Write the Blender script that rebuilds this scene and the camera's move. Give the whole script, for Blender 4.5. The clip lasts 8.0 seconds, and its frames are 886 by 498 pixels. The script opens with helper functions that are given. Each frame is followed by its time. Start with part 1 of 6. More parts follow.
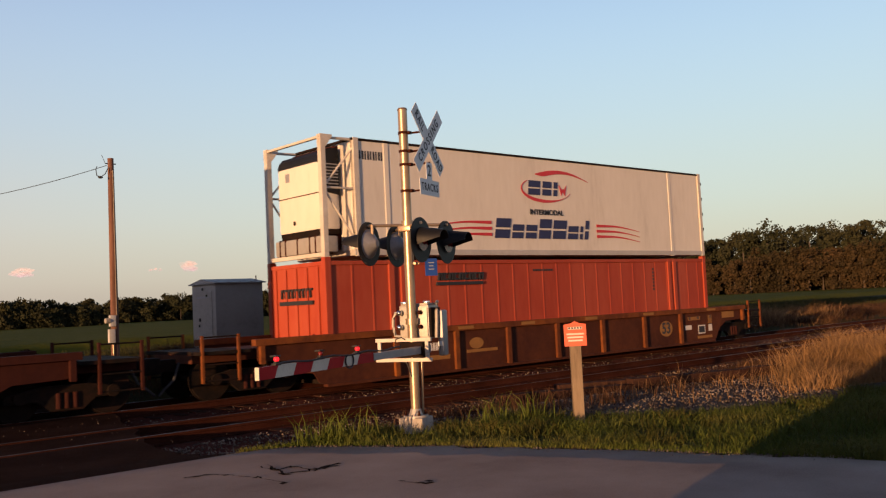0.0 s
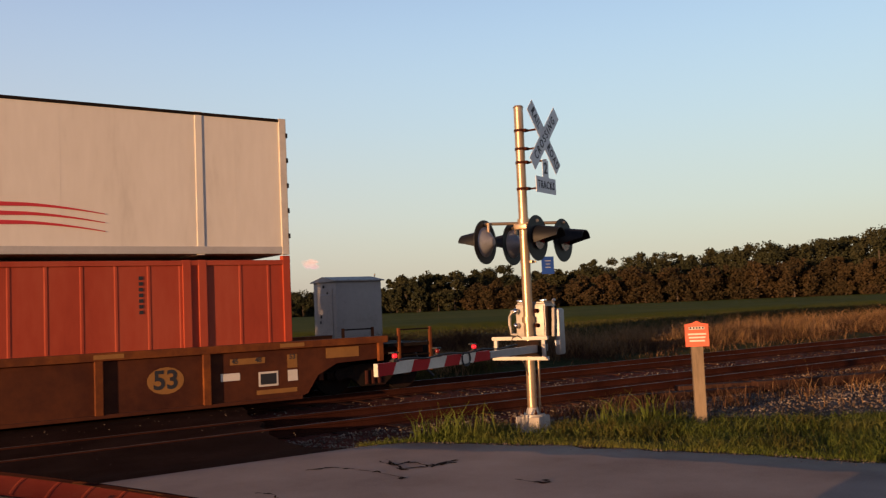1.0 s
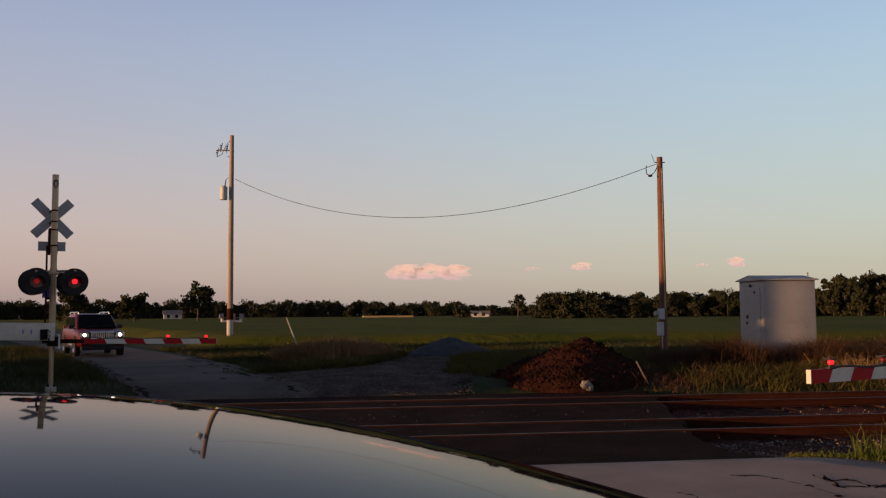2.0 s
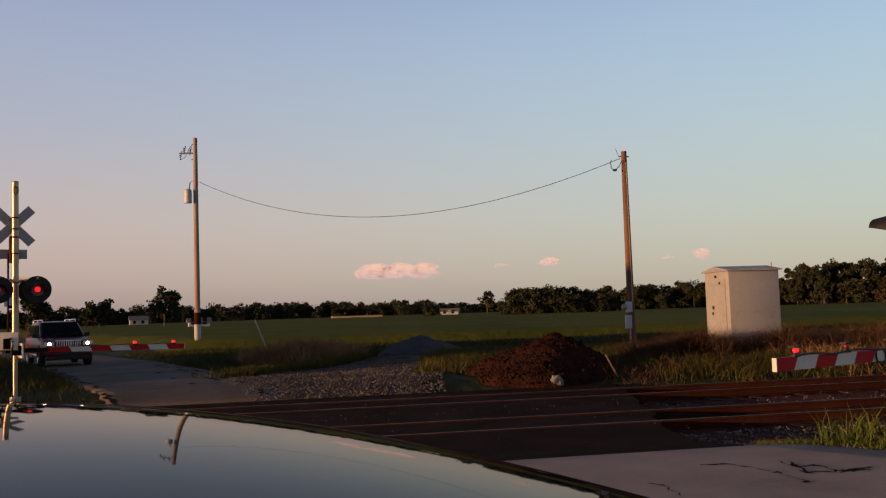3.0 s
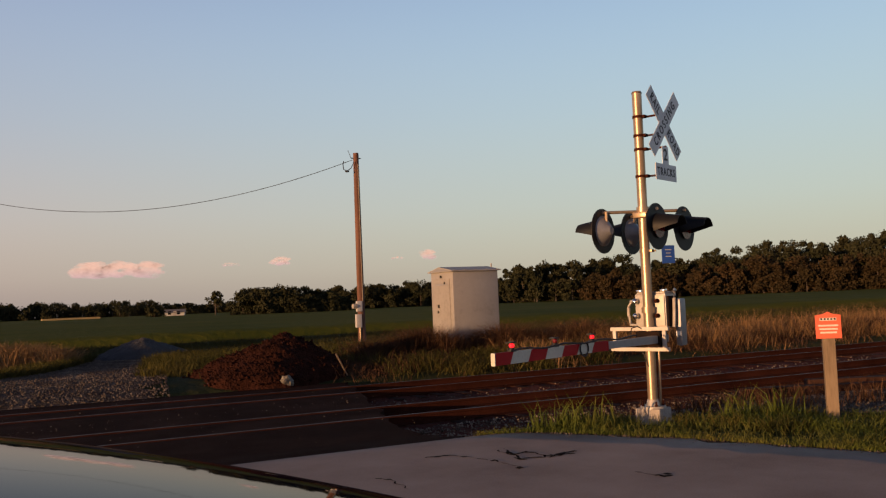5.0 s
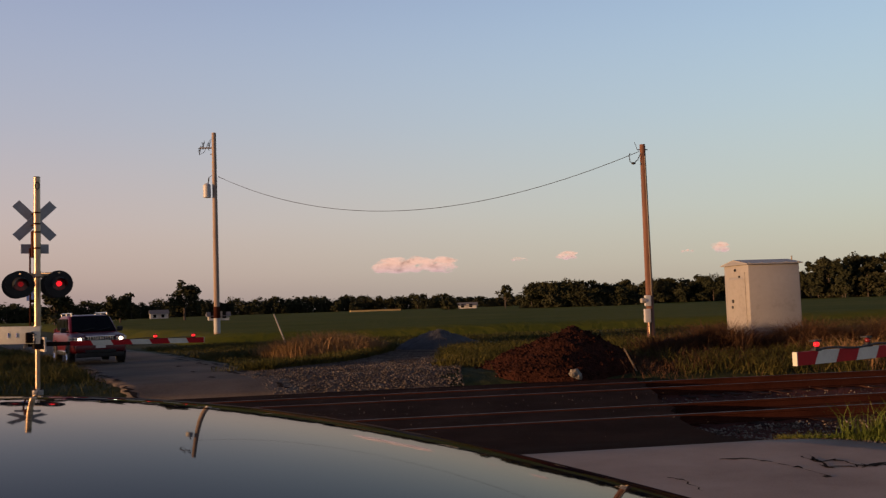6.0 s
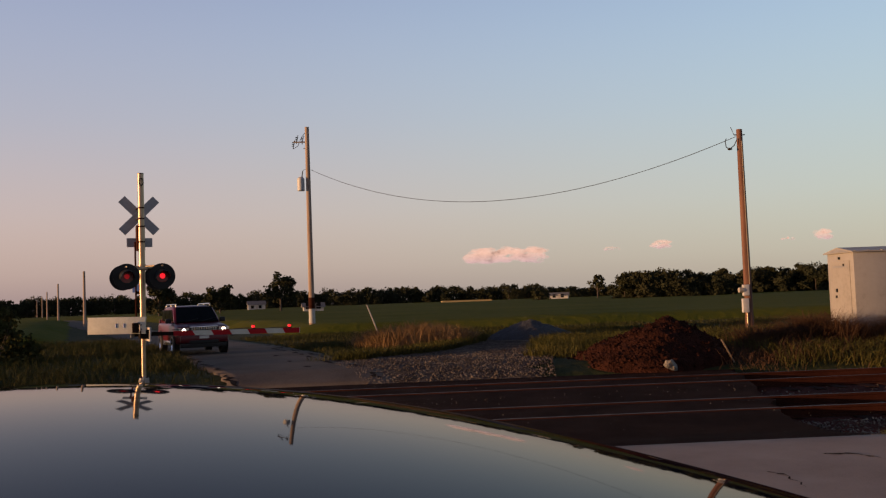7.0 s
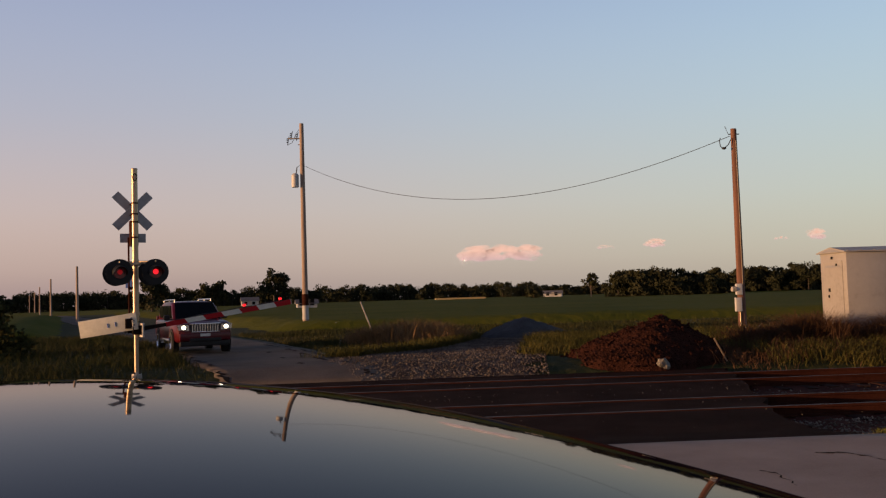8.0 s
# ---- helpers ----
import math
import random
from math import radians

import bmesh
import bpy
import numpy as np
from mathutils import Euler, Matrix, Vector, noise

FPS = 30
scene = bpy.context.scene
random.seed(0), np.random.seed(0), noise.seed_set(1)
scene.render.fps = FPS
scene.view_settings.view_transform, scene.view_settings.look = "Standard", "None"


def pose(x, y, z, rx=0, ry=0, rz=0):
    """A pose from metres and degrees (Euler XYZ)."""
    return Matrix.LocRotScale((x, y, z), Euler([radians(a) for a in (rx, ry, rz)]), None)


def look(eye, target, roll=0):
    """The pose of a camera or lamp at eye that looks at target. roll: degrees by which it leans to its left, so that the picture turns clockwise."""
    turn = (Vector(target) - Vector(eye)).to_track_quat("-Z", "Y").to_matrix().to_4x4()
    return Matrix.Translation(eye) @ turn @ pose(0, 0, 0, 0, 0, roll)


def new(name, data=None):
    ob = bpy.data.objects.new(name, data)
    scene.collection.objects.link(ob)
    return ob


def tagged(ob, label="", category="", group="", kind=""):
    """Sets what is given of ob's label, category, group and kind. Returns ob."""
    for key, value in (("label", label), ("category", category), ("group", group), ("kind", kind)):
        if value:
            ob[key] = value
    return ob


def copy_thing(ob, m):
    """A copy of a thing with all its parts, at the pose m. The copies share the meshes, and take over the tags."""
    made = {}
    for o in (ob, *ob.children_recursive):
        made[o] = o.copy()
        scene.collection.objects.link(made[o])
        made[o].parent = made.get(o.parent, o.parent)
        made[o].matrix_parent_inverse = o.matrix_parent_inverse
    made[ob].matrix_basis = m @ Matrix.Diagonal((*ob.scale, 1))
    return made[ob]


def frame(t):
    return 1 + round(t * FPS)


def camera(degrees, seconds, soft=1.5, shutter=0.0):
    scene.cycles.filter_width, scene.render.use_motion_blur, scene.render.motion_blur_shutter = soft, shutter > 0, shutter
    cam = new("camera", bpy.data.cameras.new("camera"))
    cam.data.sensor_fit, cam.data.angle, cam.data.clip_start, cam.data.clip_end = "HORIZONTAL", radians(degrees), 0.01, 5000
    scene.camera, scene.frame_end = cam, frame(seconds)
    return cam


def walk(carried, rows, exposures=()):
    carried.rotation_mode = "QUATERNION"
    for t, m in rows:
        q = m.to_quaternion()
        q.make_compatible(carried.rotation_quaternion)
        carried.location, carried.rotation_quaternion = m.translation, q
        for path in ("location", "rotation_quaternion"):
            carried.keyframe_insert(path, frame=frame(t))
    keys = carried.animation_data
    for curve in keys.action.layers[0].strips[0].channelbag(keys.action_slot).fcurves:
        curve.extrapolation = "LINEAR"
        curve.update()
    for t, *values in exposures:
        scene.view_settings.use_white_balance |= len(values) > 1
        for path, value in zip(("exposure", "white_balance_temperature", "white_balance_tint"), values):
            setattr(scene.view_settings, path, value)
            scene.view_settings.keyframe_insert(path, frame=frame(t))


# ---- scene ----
cam = camera(52.54, 8.0, soft=1.25, shutter=0.05)
EYE = 1.86
walk(cam, [
    (0.0, pose(0, 0, EYE, 93.46, 2.75, -41.65)),
    (0.5, pose(0, 0, EYE, 93.45, 2.20, -40.57)),
    (1.0, pose(0, 0, EYE, 93.68, 2.42, -34.24)),
    (1.2, pose(0, 0, EYE, 93.98, 2.08, -26.84)),
    (1.5, pose(0, 0, EYE, 94.35, 0.33, -13.34)),
    (1.7, pose(0, 0, EYE, 94.36, 0.12, -8.12)),
    (2.8, pose(0, 0, EYE, 93.70, 1.41, -8.45)),
    (3.0, pose(0, 0, EYE, 93.98, 1.89, -9.78)),
    (3.5, pose(0, 0, EYE, 94.91, 2.56, -13.96)),
    (3.8, pose(0, 0, EYE, 95.08, 2.63, -19.36)),
    (4.0, pose(0, 0, EYE, 94.11, 3.20, -23.04)),
    (4.2, pose(0, 0, EYE, 93.64, 3.08, -24.48)),
    (5.3, pose(0, 0, EYE, 93.33, 2.26, -27.01)),
    (5.5, pose(0, 0, EYE, 93.45, 2.08, -23.15)),
    (5.7, pose(0, 0, EYE, 93.29, 2.44, -17.73)),
    (6.0, pose(0, 0, EYE, 93.63, 1.92, -8.63)),
    (6.5, pose(0, 0, EYE, 93.50, 2.35, -2.91)),
    (7.0, pose(0, 0, EYE, 93.22, 2.09, -2.83)),
    (7.5, pose(0, 0, EYE, 93.06, 1.76, -3.03)),
    (8.0, pose(0, 0, EYE, 93.04, 1.76, -3.23)),
], exposures=[(0.0, 1.05), (0.9, 1.05), (1.6, 0.85), (4.0, 0.78), (5.3, 0.76), (6.2, 0.80), (8.0, 0.82)])

# ---- world, sun, exposure ----
SUN_AZ = radians(196)      # where the sun stands, counter-clockwise from +x
SUN_EL = radians(3.3)
world = bpy.data.worlds.new("world")
scene.world = world
world.use_nodes = True
nt = world.node_tree
sky = nt.nodes.new("ShaderNodeTexSky")
sky.sky_type = "NISHITA"
sky.sun_disc = False
sky.sun_elevation = SUN_EL
sky.sun_rotation = math.pi / 2 - SUN_AZ
sky.air_density, sky.dust_density, sky.ozone_density = 1.0, 0.6, 2.0
bg = nt.nodes["Background"]
bg.inputs["Strength"].default_value = 0.12
# evening haze over the clear sky: rosy away from the sun, paler towards the track's far end
way = nt.nodes.new("ShaderNodeTexCoord")
xyz = nt.nodes.new("ShaderNodeSeparateXYZ")
nt.links.new(way.outputs["Generated"], xyz.inputs[0])


def haze(stops):
    r = nt.nodes.new("ShaderNodeValToRGB")
    r.color_ramp.interpolation = "B_SPLINE"
    els = r.color_ramp.elements
    while len(els) < len(stops):
        els.new(0.5)
    for e, (p, c) in zip(els, stops):
        e.position, e.color = p, (*c, 1)
    nt.links.new(xyz.outputs["Z"], r.inputs[0])
    return r


rosy = haze([(0.0, (0.26, 0.205, 0.245)), (0.04, (0.46, 0.325, 0.318)), (0.10, (0.565, 0.412, 0.388)), (0.2, (0.42, 0.415, 0.49)), (0.33, (0.335, 0.38, 0.54)), (0.41, (0.165, 0.18, 0.35)), (0.52, (0.05, 0.052, 0.13)), (1.0, (0.022, 0.03, 0.065))])
pale = haze([(0.0, (0.38, 0.36, 0.31)), (0.04, (0.46, 0.44, 0.38)), (0.10, (0.49, 0.52, 0.46)), (0.2, (0.45, 0.56, 0.60)), (0.33, (0.355, 0.505, 0.69)), (0.41, (0.185, 0.25, 0.43)), (0.52, (0.052, 0.07, 0.145)), (1.0, (0.022, 0.033, 0.067))])
side = nt.nodes.new("ShaderNodeVectorMath")
side.operation = "DOT_PRODUCT"
side.inputs[1].default_value = (0.94, 0.34, 0)
nt.links.new(way.outputs["Generated"], side.inputs[0])
span = nt.nodes.new("ShaderNodeMapRange")
span.interpolation_type = "SMOOTHSTEP"
span.inputs[1].default_value, span.inputs[2].default_value = -0.15, 1.05
nt.links.new(side.outputs["Value"], span.inputs[0])
mix = nt.nodes.new("ShaderNodeMix")
mix.data_type = "RGBA"
nt.links.new(span.outputs[0], mix.inputs[0])
nt.links.new(rosy.outputs[0], mix.inputs[6])
nt.links.new(pale.outputs[0], mix.inputs[7])
total = nt.nodes.new("ShaderNodeMix")
total.data_type, total.blend_type = "RGBA", "ADD"
total.inputs[0].default_value = 1.0
gain = nt.nodes.new("ShaderNodeMix")
gain.data_type, gain.blend_type = "RGBA", "MULTIPLY"
gain.inputs[0].default_value = 1.0
gain.inputs[7].default_value = (4.6, 4.6, 4.6, 1)
nt.links.new(mix.outputs[2], gain.inputs[6])
nt.links.new(gain.outputs[2], total.inputs[6])
clear = nt.nodes.new("ShaderNodeMix")
clear.data_type, clear.blend_type = "RGBA", "MULTIPLY"
clear.inputs[0].default_value = 1.0
clear.inputs[7].default_value = (0.22, 0.22, 0.22, 1)
nt.links.new(sky.outputs[0], clear.inputs[6])
nt.links.new(clear.outputs[2], total.inputs[7])
nt.links.new(total.outputs[2], bg.inputs["Color"])
sun = new("sun", bpy.data.lights.new("sun", "SUN"))
sun.data.energy, sun.data.angle, sun.data.color = 3.6, radians(0.55), (1.0, 0.54, 0.25)
sun.matrix_basis = look((0, 0, 0), (-math.cos(SUN_AZ) * math.cos(SUN_EL), -math.sin(SUN_AZ) * math.cos(SUN_EL), -math.sin(SUN_EL)))


# ---- materials ----
def material(name, colours, rough=0.7, metal=0.0, scale=3.0, fine=40.0, bump=0.15, spread=0.5, coat=0.0, stretch=(1, 1, 1), piece=0.0, dist=0.02, spec=0.5):
    """Two or three colours mixed by a broad and a fine noise, with relief."""
    m = bpy.data.materials.new(name)
    m.use_nodes = True
    t = m.node_tree
    b = t.nodes["Principled BSDF"]
    co = t.nodes.new("ShaderNodeTexCoord")
    mp = t.nodes.new("ShaderNodeMapping")
    mp.inputs["Scale"].default_value = stretch
    t.links.new(co.outputs["Object"], mp.inputs[0])
    broad, small = t.nodes.new("ShaderNodeTexNoise"), t.nodes.new("ShaderNodeTexNoise")
    for n, s, d in ((broad, scale, 5), (small, fine, 4)):
        n.inputs["Scale"].default_value = s
        n.inputs["Detail"].default_value = d
        n.inputs["Roughness"].default_value = 0.6
        t.links.new(mp.outputs[0], n.inputs["Vector"])
    add = t.nodes.new("ShaderNodeMath")
    add.operation = "MULTIPLY_ADD"
    t.links.new(small.outputs["Fac"], add.inputs[0])
    add.inputs[1].default_value = 0.5
    t.links.new(broad.outputs["Fac"], add.inputs[2])
    last = add.outputs[0]
    if piece:
        info = t.nodes.new("ShaderNodeObjectInfo")
        a2 = t.nodes.new("ShaderNodeMath")
        a2.operation = "MULTIPLY_ADD"
        t.links.new(info.outputs["Random"], a2.inputs[0])
        a2.inputs[1].default_value = piece
        t.links.new(last, a2.inputs[2])
        last = a2.outputs[0]
    ramp = t.nodes.new("ShaderNodeValToRGB")
    els = ramp.color_ramp.elements
    lo, hi = 0.75 - spread * 0.5, 0.75 + spread * 0.5 + piece
    els[0].position, els[0].color = lo, (*colours[0], 1)
    els[1].position, els[1].color = min(hi, 1.0), (*colours[-1], 1)
    for i, c in enumerate(colours[1:-1]):
        e = els.new(lo + (min(hi, 1) - lo) * (i + 1) / (len(colours) - 1))
        e.color = (*c, 1)
    t.links.new(last, ramp.inputs[0])
    t.links.new(ramp.outputs[0], b.inputs["Base Color"])
    b.inputs["Roughness"].default_value = rough
    b.inputs["Metallic"].default_value = metal
    b.inputs["Specular IOR Level"].default_value = spec
    if coat:
        b.inputs["Coat Weight"].default_value = coat
        b.inputs["Coat Roughness"].default_value = 0.03
    if bump:
        bp = t.nodes.new("ShaderNodeBump")
        bp.inputs["Strength"].default_value = bump
        bp.inputs["Distance"].default_value = dist
        t.links.new(small.outputs["Fac"], bp.inputs["Height"])
        t.links.new(bp.outputs[0], b.inputs["Normal"])
    return m


def glow(name, colour, strength):
    m = bpy.data.materials.new(name)
    m.use_nodes = True
    b = m.node_tree.nodes["Principled BSDF"]
    b.inputs["Base Color"].default_value = (*[c * 0.25 for c in colour], 1)
    b.inputs["Emission Color"].default_value = (*colour, 1)
    b.inputs["Emission Strength"].default_value = strength
    return m


CONCRETE = material("concrete_pavement", [(0.194, 0.1416, 0.1121), (0.2961, 0.2297, 0.187), (0.3778, 0.3015, 0.2477)], 0.92, scale=0.7, fine=60, bump=0.22, spread=0.6, spec=0.15)
FAR_ROAD = material("chipped_road", [(0.0598, 0.04902, 0.041), (0.1012, 0.08428, 0.07216), (0.138, 0.1161, 0.1)], 0.95, scale=0.5, fine=18, bump=0.5, spread=0.6, spec=0.1)
ASPHALT = material("dark_asphalt", [(0.01084, 0.00544, 0.003936), (0.02013, 0.01054, 0.007872), (0.03485, 0.0204, 0.01574)], 0.98, scale=0.9, fine=40, bump=0.7, spread=0.75, spec=0.02)
CRACK = material("crack_filler", [(0.014, 0.011, 0.009), (0.034, 0.028, 0.024)], 0.97, scale=5, bump=0.1, spec=0.03)
GROUND = material("grassy_ground", [(0.014, 0.018, 0.006), (0.028, 0.034, 0.011), (0.045, 0.045, 0.018)], 0.98, scale=0.12, fine=2.5, bump=0.6, spread=0.8, dist=0.15, spec=0.1)
CROP = material("crop_leaves", [(0.0462, 0.05712, 0.0076), (0.0748, 0.0816, 0.01045), (0.1078, 0.102, 0.0152)], 0.95, scale=0.06, fine=1.6, bump=0.5, spread=0.8, dist=0.2, spec=0.03)
STUBBLE = material("dry_field", [(0.25, 0.19, 0.08), (0.32, 0.25, 0.12)], 0.9, scale=0.05, fine=1.0)
BALLAST = material("ballast_bed", [(0.02184, 0.00592, 0.0037), (0.05544, 0.0148, 0.00888), (0.1008, 0.03108, 0.01924)], 0.98, scale=1.0, fine=14, bump=1.0, spread=0.8, dist=0.05, spec=0.1)
STONE = material("ballast_stone", [(0.035, 0.0243, 0.0176), (0.08, 0.0585, 0.0432), (0.34, 0.2745, 0.216)], 0.85, scale=2.5, fine=11, bump=0.2, spread=0.75, spec=0.2)
GRAVEL = material("gravel", [(0.042, 0.030, 0.023), (0.082, 0.063, 0.050), (0.14, 0.112, 0.092)], 0.98, scale=1.2, fine=14, bump=1.0, spread=0.75, dist=0.05, spec=0.08)
GRAVEL_STONE = material("gravel_stone", [(0.032, 0.024, 0.020), (0.075, 0.060, 0.050), (0.165, 0.14, 0.12)], 0.9, scale=1.5, fine=9, bump=0.2, spread=0.75, spec=0.15)
DARK_GRAVEL = material("dark_gravel", [(0.03, 0.03, 0.032), (0.06, 0.06, 0.065)], 0.95, scale=2, fine=12, bump=1.0, dist=0.05)
MULCH = material("reddish_mulch", [(0.008, 0.0032, 0.0024), (0.024, 0.009, 0.006), (0.05, 0.019, 0.013)], 0.98, scale=1.6, fine=11, bump=1.0, spread=0.8, dist=0.08, spec=0.05)
RUST = material("rusty_rail", [(0.0152, 0.0048, 0.00312), (0.0323, 0.0096, 0.00546), (0.05225, 0.0168, 0.01014)], 0.92, scale=1.0, fine=25, spread=0.8, spec=0.06)
STEEL = material("worn_rail_head", [(0.05, 0.0391, 0.0352), (0.12, 0.1012, 0.0924)], 0.58, metal=0.85, scale=2, bump=0.03, spec=0.4)
TIE = material("tie_wood", [(0.0119, 0.00525, 0.003575), (0.0272, 0.0119, 0.0078), (0.04675, 0.0224, 0.01495)], 0.92, scale=2, fine=20, stretch=(4, 1, 1), piece=0.3, spec=0.1)
GALV = material("galvanised_steel", [(0.2675, 0.1993, 0.1339), (0.3511, 0.2622, 0.1758), (0.4013, 0.3042, 0.2065)], 0.36, metal=0.6, scale=3, fine=30, bump=0.05, spread=0.6)
ALU = material("aluminium_casting", [(0.30, 0.275, 0.24), (0.46, 0.43, 0.385)], 0.5, metal=0.25, scale=4, fine=25, bump=0.1)
BLACK = material("black_paint", [(0.005, 0.005, 0.0055), (0.010, 0.010, 0.0105)], 0.55, scale=4, fine=25, bump=0.05, spec=0.3)
SIGN_WHITE = material("white_sign_sheet", [(0.62, 0.63, 0.62), (0.76, 0.77, 0.76)], 0.5, scale=3, fine=20, bump=0.0)
SIGN_BACK = material("aluminium_sign_back", [(0.22, 0.22, 0.23), (0.33, 0.33, 0.34)], 0.5, metal=0.4, scale=4, fine=18, bump=0.05)
SIGN_BLUE = material("blue_sign", [(0.015, 0.06, 0.28), (0.02, 0.08, 0.36)], 0.5, bump=0)
SIGN_ORANGE = material("orange_sign", [(0.62, 0.10, 0.05), (0.7, 0.13, 0.065)], 0.5, scale=5, bump=0.0)
INK = material("black_ink", [(0.012, 0.012, 0.014), (0.02, 0.02, 0.022)], 0.6, bump=0)
RED = material("red_reflective", [(0.3024, 0.0036, 0.0072), (0.3744, 0.006, 0.0108)], 0.6, scale=5, bump=0.02, spec=0.2)
WHITE = material("white_reflective", [(0.46, 0.45, 0.38), (0.60, 0.585, 0.50)], 0.5, scale=5, bump=0.02)
RED_GLOW = glow("red_lamp_lit", (1.0, 0.012, 0.02), 0.95)
RED_LENS = material("red_lens", [(0.10, 0.006, 0.006), (0.16, 0.010, 0.010)], 0.25, scale=6, bump=0.1)
CREAM = material("container_white", [(0.50, 0.46, 0.40), (0.62, 0.58, 0.51), (0.67, 0.63, 0.56)], 0.6, scale=0.5, fine=4, bump=0.02, spread=0.8, stretch=(1.5, 1, 0.35), spec=0.3)
CREAM_POST = material("container_post", [(0.42, 0.385, 0.335), (0.58, 0.54, 0.475)], 0.6, scale=2, fine=12, bump=0.05)
PALE_RAIL = material("container_pale_rail", [(0.36, 0.345, 0.32), (0.47, 0.45, 0.42)], 0.55, metal=0.1, scale=1, fine=12, bump=0.03)
GREY_RAIL = material("container_rail", [(0.25, 0.25, 0.26), (0.36, 0.36, 0.37)], 0.5, metal=0.4, scale=1, fine=12, bump=0.03)
ORANGE = material("container_orange", [(0.2279, 0.02924, 0.0128), (0.3055, 0.04472, 0.0192), (0.3492, 0.06708, 0.032)], 0.65, scale=0.6, fine=5, bump=0.03, spread=0.8, stretch=(1.5, 1, 0.4), spec=0.25)
LOGO_BLUE = material("logo_blue", [(0.012, 0.013, 0.06), (0.018, 0.02, 0.085)], 0.5, bump=0)
LOGO_RED = material("logo_red", [(0.42, 0.018, 0.025), (0.5, 0.025, 0.03)], 0.5, bump=0)
CAR_SIDE = material("weathered_well_side", [(0.0246, 0.00627, 0.00372), (0.05084, 0.01386, 0.0062), (0.0861, 0.02508, 0.00868)], 0.85, scale=0.8, fine=6, bump=0.1, spread=0.8, spec=0.2)
CAR_TOP = material("weathered_well_chord", [(0.04675, 0.01224, 0.00476), (0.09775, 0.02736, 0.00748), (0.204, 0.0612, 0.01156)], 0.8, scale=0.9, fine=5, bump=0.1, spread=0.8, spec=0.2)
CAR_DARK = material("grimy_truck_steel", [(0.00375, 0.0026, 0.0021), (0.0105, 0.0065, 0.0048), (0.024, 0.00975, 0.006)], 0.9, scale=2, fine=12, bump=0.1, spec=0.15)
CAR_RED = material("red_brown_well_side", [(0.01408, 0.00396, 0.00297), (0.032, 0.00792, 0.005445), (0.048, 0.01287, 0.007425)], 0.85, scale=0.8, fine=6, bump=0.1, spread=0.8, spec=0.15)
STENCIL = material("stencil_white", [(0.5, 0.47, 0.42), (0.62, 0.58, 0.52)], 0.7, bump=0)
STENCIL_Y = material("stencil_yellow", [(0.186, 0.0825, 0.015), (0.2604, 0.121, 0.025)], 0.8, bump=0)
POLE_WOOD = material("creosoted_pole", [(0.06, 0.028, 0.018), (0.13, 0.06, 0.04), (0.19, 0.095, 0.065)], 0.9, scale=1.5, fine=14, stretch=(4, 4, 0.3), bump=0.3)
POLE_GREY = material("weathered_pole", [(0.17, 0.12, 0.09), (0.28, 0.21, 0.165), (0.34, 0.27, 0.22)], 0.9, scale=1.5, fine=14, stretch=(4, 4, 0.3), bump=0.3)
POST_WOOD = material("post_timber", [(0.11, 0.08, 0.05), (0.19, 0.14, 0.09), (0.24, 0.18, 0.12)], 0.85, scale=2, fine=18, stretch=(4, 4, 0.4), bump=0.2)
CABINET = material("cabinet_paint", [(0.171, 0.1584, 0.1452), (0.279, 0.264, 0.2464), (0.315, 0.2992, 0.2816)], 0.55, metal=0.1, scale=1.2, fine=7, bump=0.04, spread=0.8)
CONC_BASE = material("foundation_concrete", [(0.26, 0.23, 0.2), (0.44, 0.40, 0.35)], 0.9, scale=4, fine=18, bump=0.3)
GREY_BOX = material("grey_enamel", [(0.34, 0.34, 0.34), (0.48, 0.48, 0.47)], 0.5, scale=4, bump=0.03)
WIRE = material("wire_rubber", [(0.012, 0.012, 0.013), (0.025, 0.025, 0.027)], 0.6, bump=0)
PAINT_NAVY = material("navy_car_paint", [(0.003, 0.003, 0.009), (0.004, 0.004, 0.012)], 0.03, scale=2, fine=300, bump=0.0, spec=0.035)
PAINT_RED = material("maroon_car_paint", [(0.05625, 0.0024, 0.00585), (0.0825, 0.0036, 0.00845)], 0.35, metal=0.1, scale=2, fine=100, bump=0.0, spec=0.3, coat=0.12)
CAR_GLASS = material("tinted_glass", [(0.004, 0.0045, 0.005), (0.006, 0.007, 0.008)], 0.06, bump=0, spec=0.06)
CHROME = material("chrome", [(0.6, 0.6, 0.6), (0.7, 0.7, 0.7)], 0.2, metal=1.0, bump=0)
RUBBER = material("tyre_rubber", [(0.012, 0.012, 0.012), (0.022, 0.022, 0.022)], 0.85, scale=10, bump=0.1)
HEADLIGHT = glow("headlight_lit", (1.0, 0.80, 0.58), 6.0)
LEAF = material("tree_leaves", [(0.013, 0.01625, 0.0095), (0.0286, 0.03125, 0.0152), (0.043, 0.04, 0.02)], 0.9, scale=0.09, fine=1.5, bump=0, spread=0.7, spec=0.1)
LEAF_AUTUMN = material("turning_leaves", [(0.0161, 0.0143, 0.0078), (0.0322, 0.0242, 0.0117), (0.0598, 0.0374, 0.0182)], 0.9, scale=0.12, fine=1.5, bump=0, spread=0.7, spec=0.1)
BARK = material("bark", [(0.04, 0.03, 0.022), (0.09, 0.07, 0.055)], 0.95, scale=3, fine=12, bump=0.4)
GRASS = material("green_grass", [(0.0342, 0.0506, 0.0088), (0.0675, 0.08832, 0.01584), (0.126, 0.1178, 0.03168)], 0.85, scale=0.7, fine=5, bump=0, spread=0.7, spec=0.1)
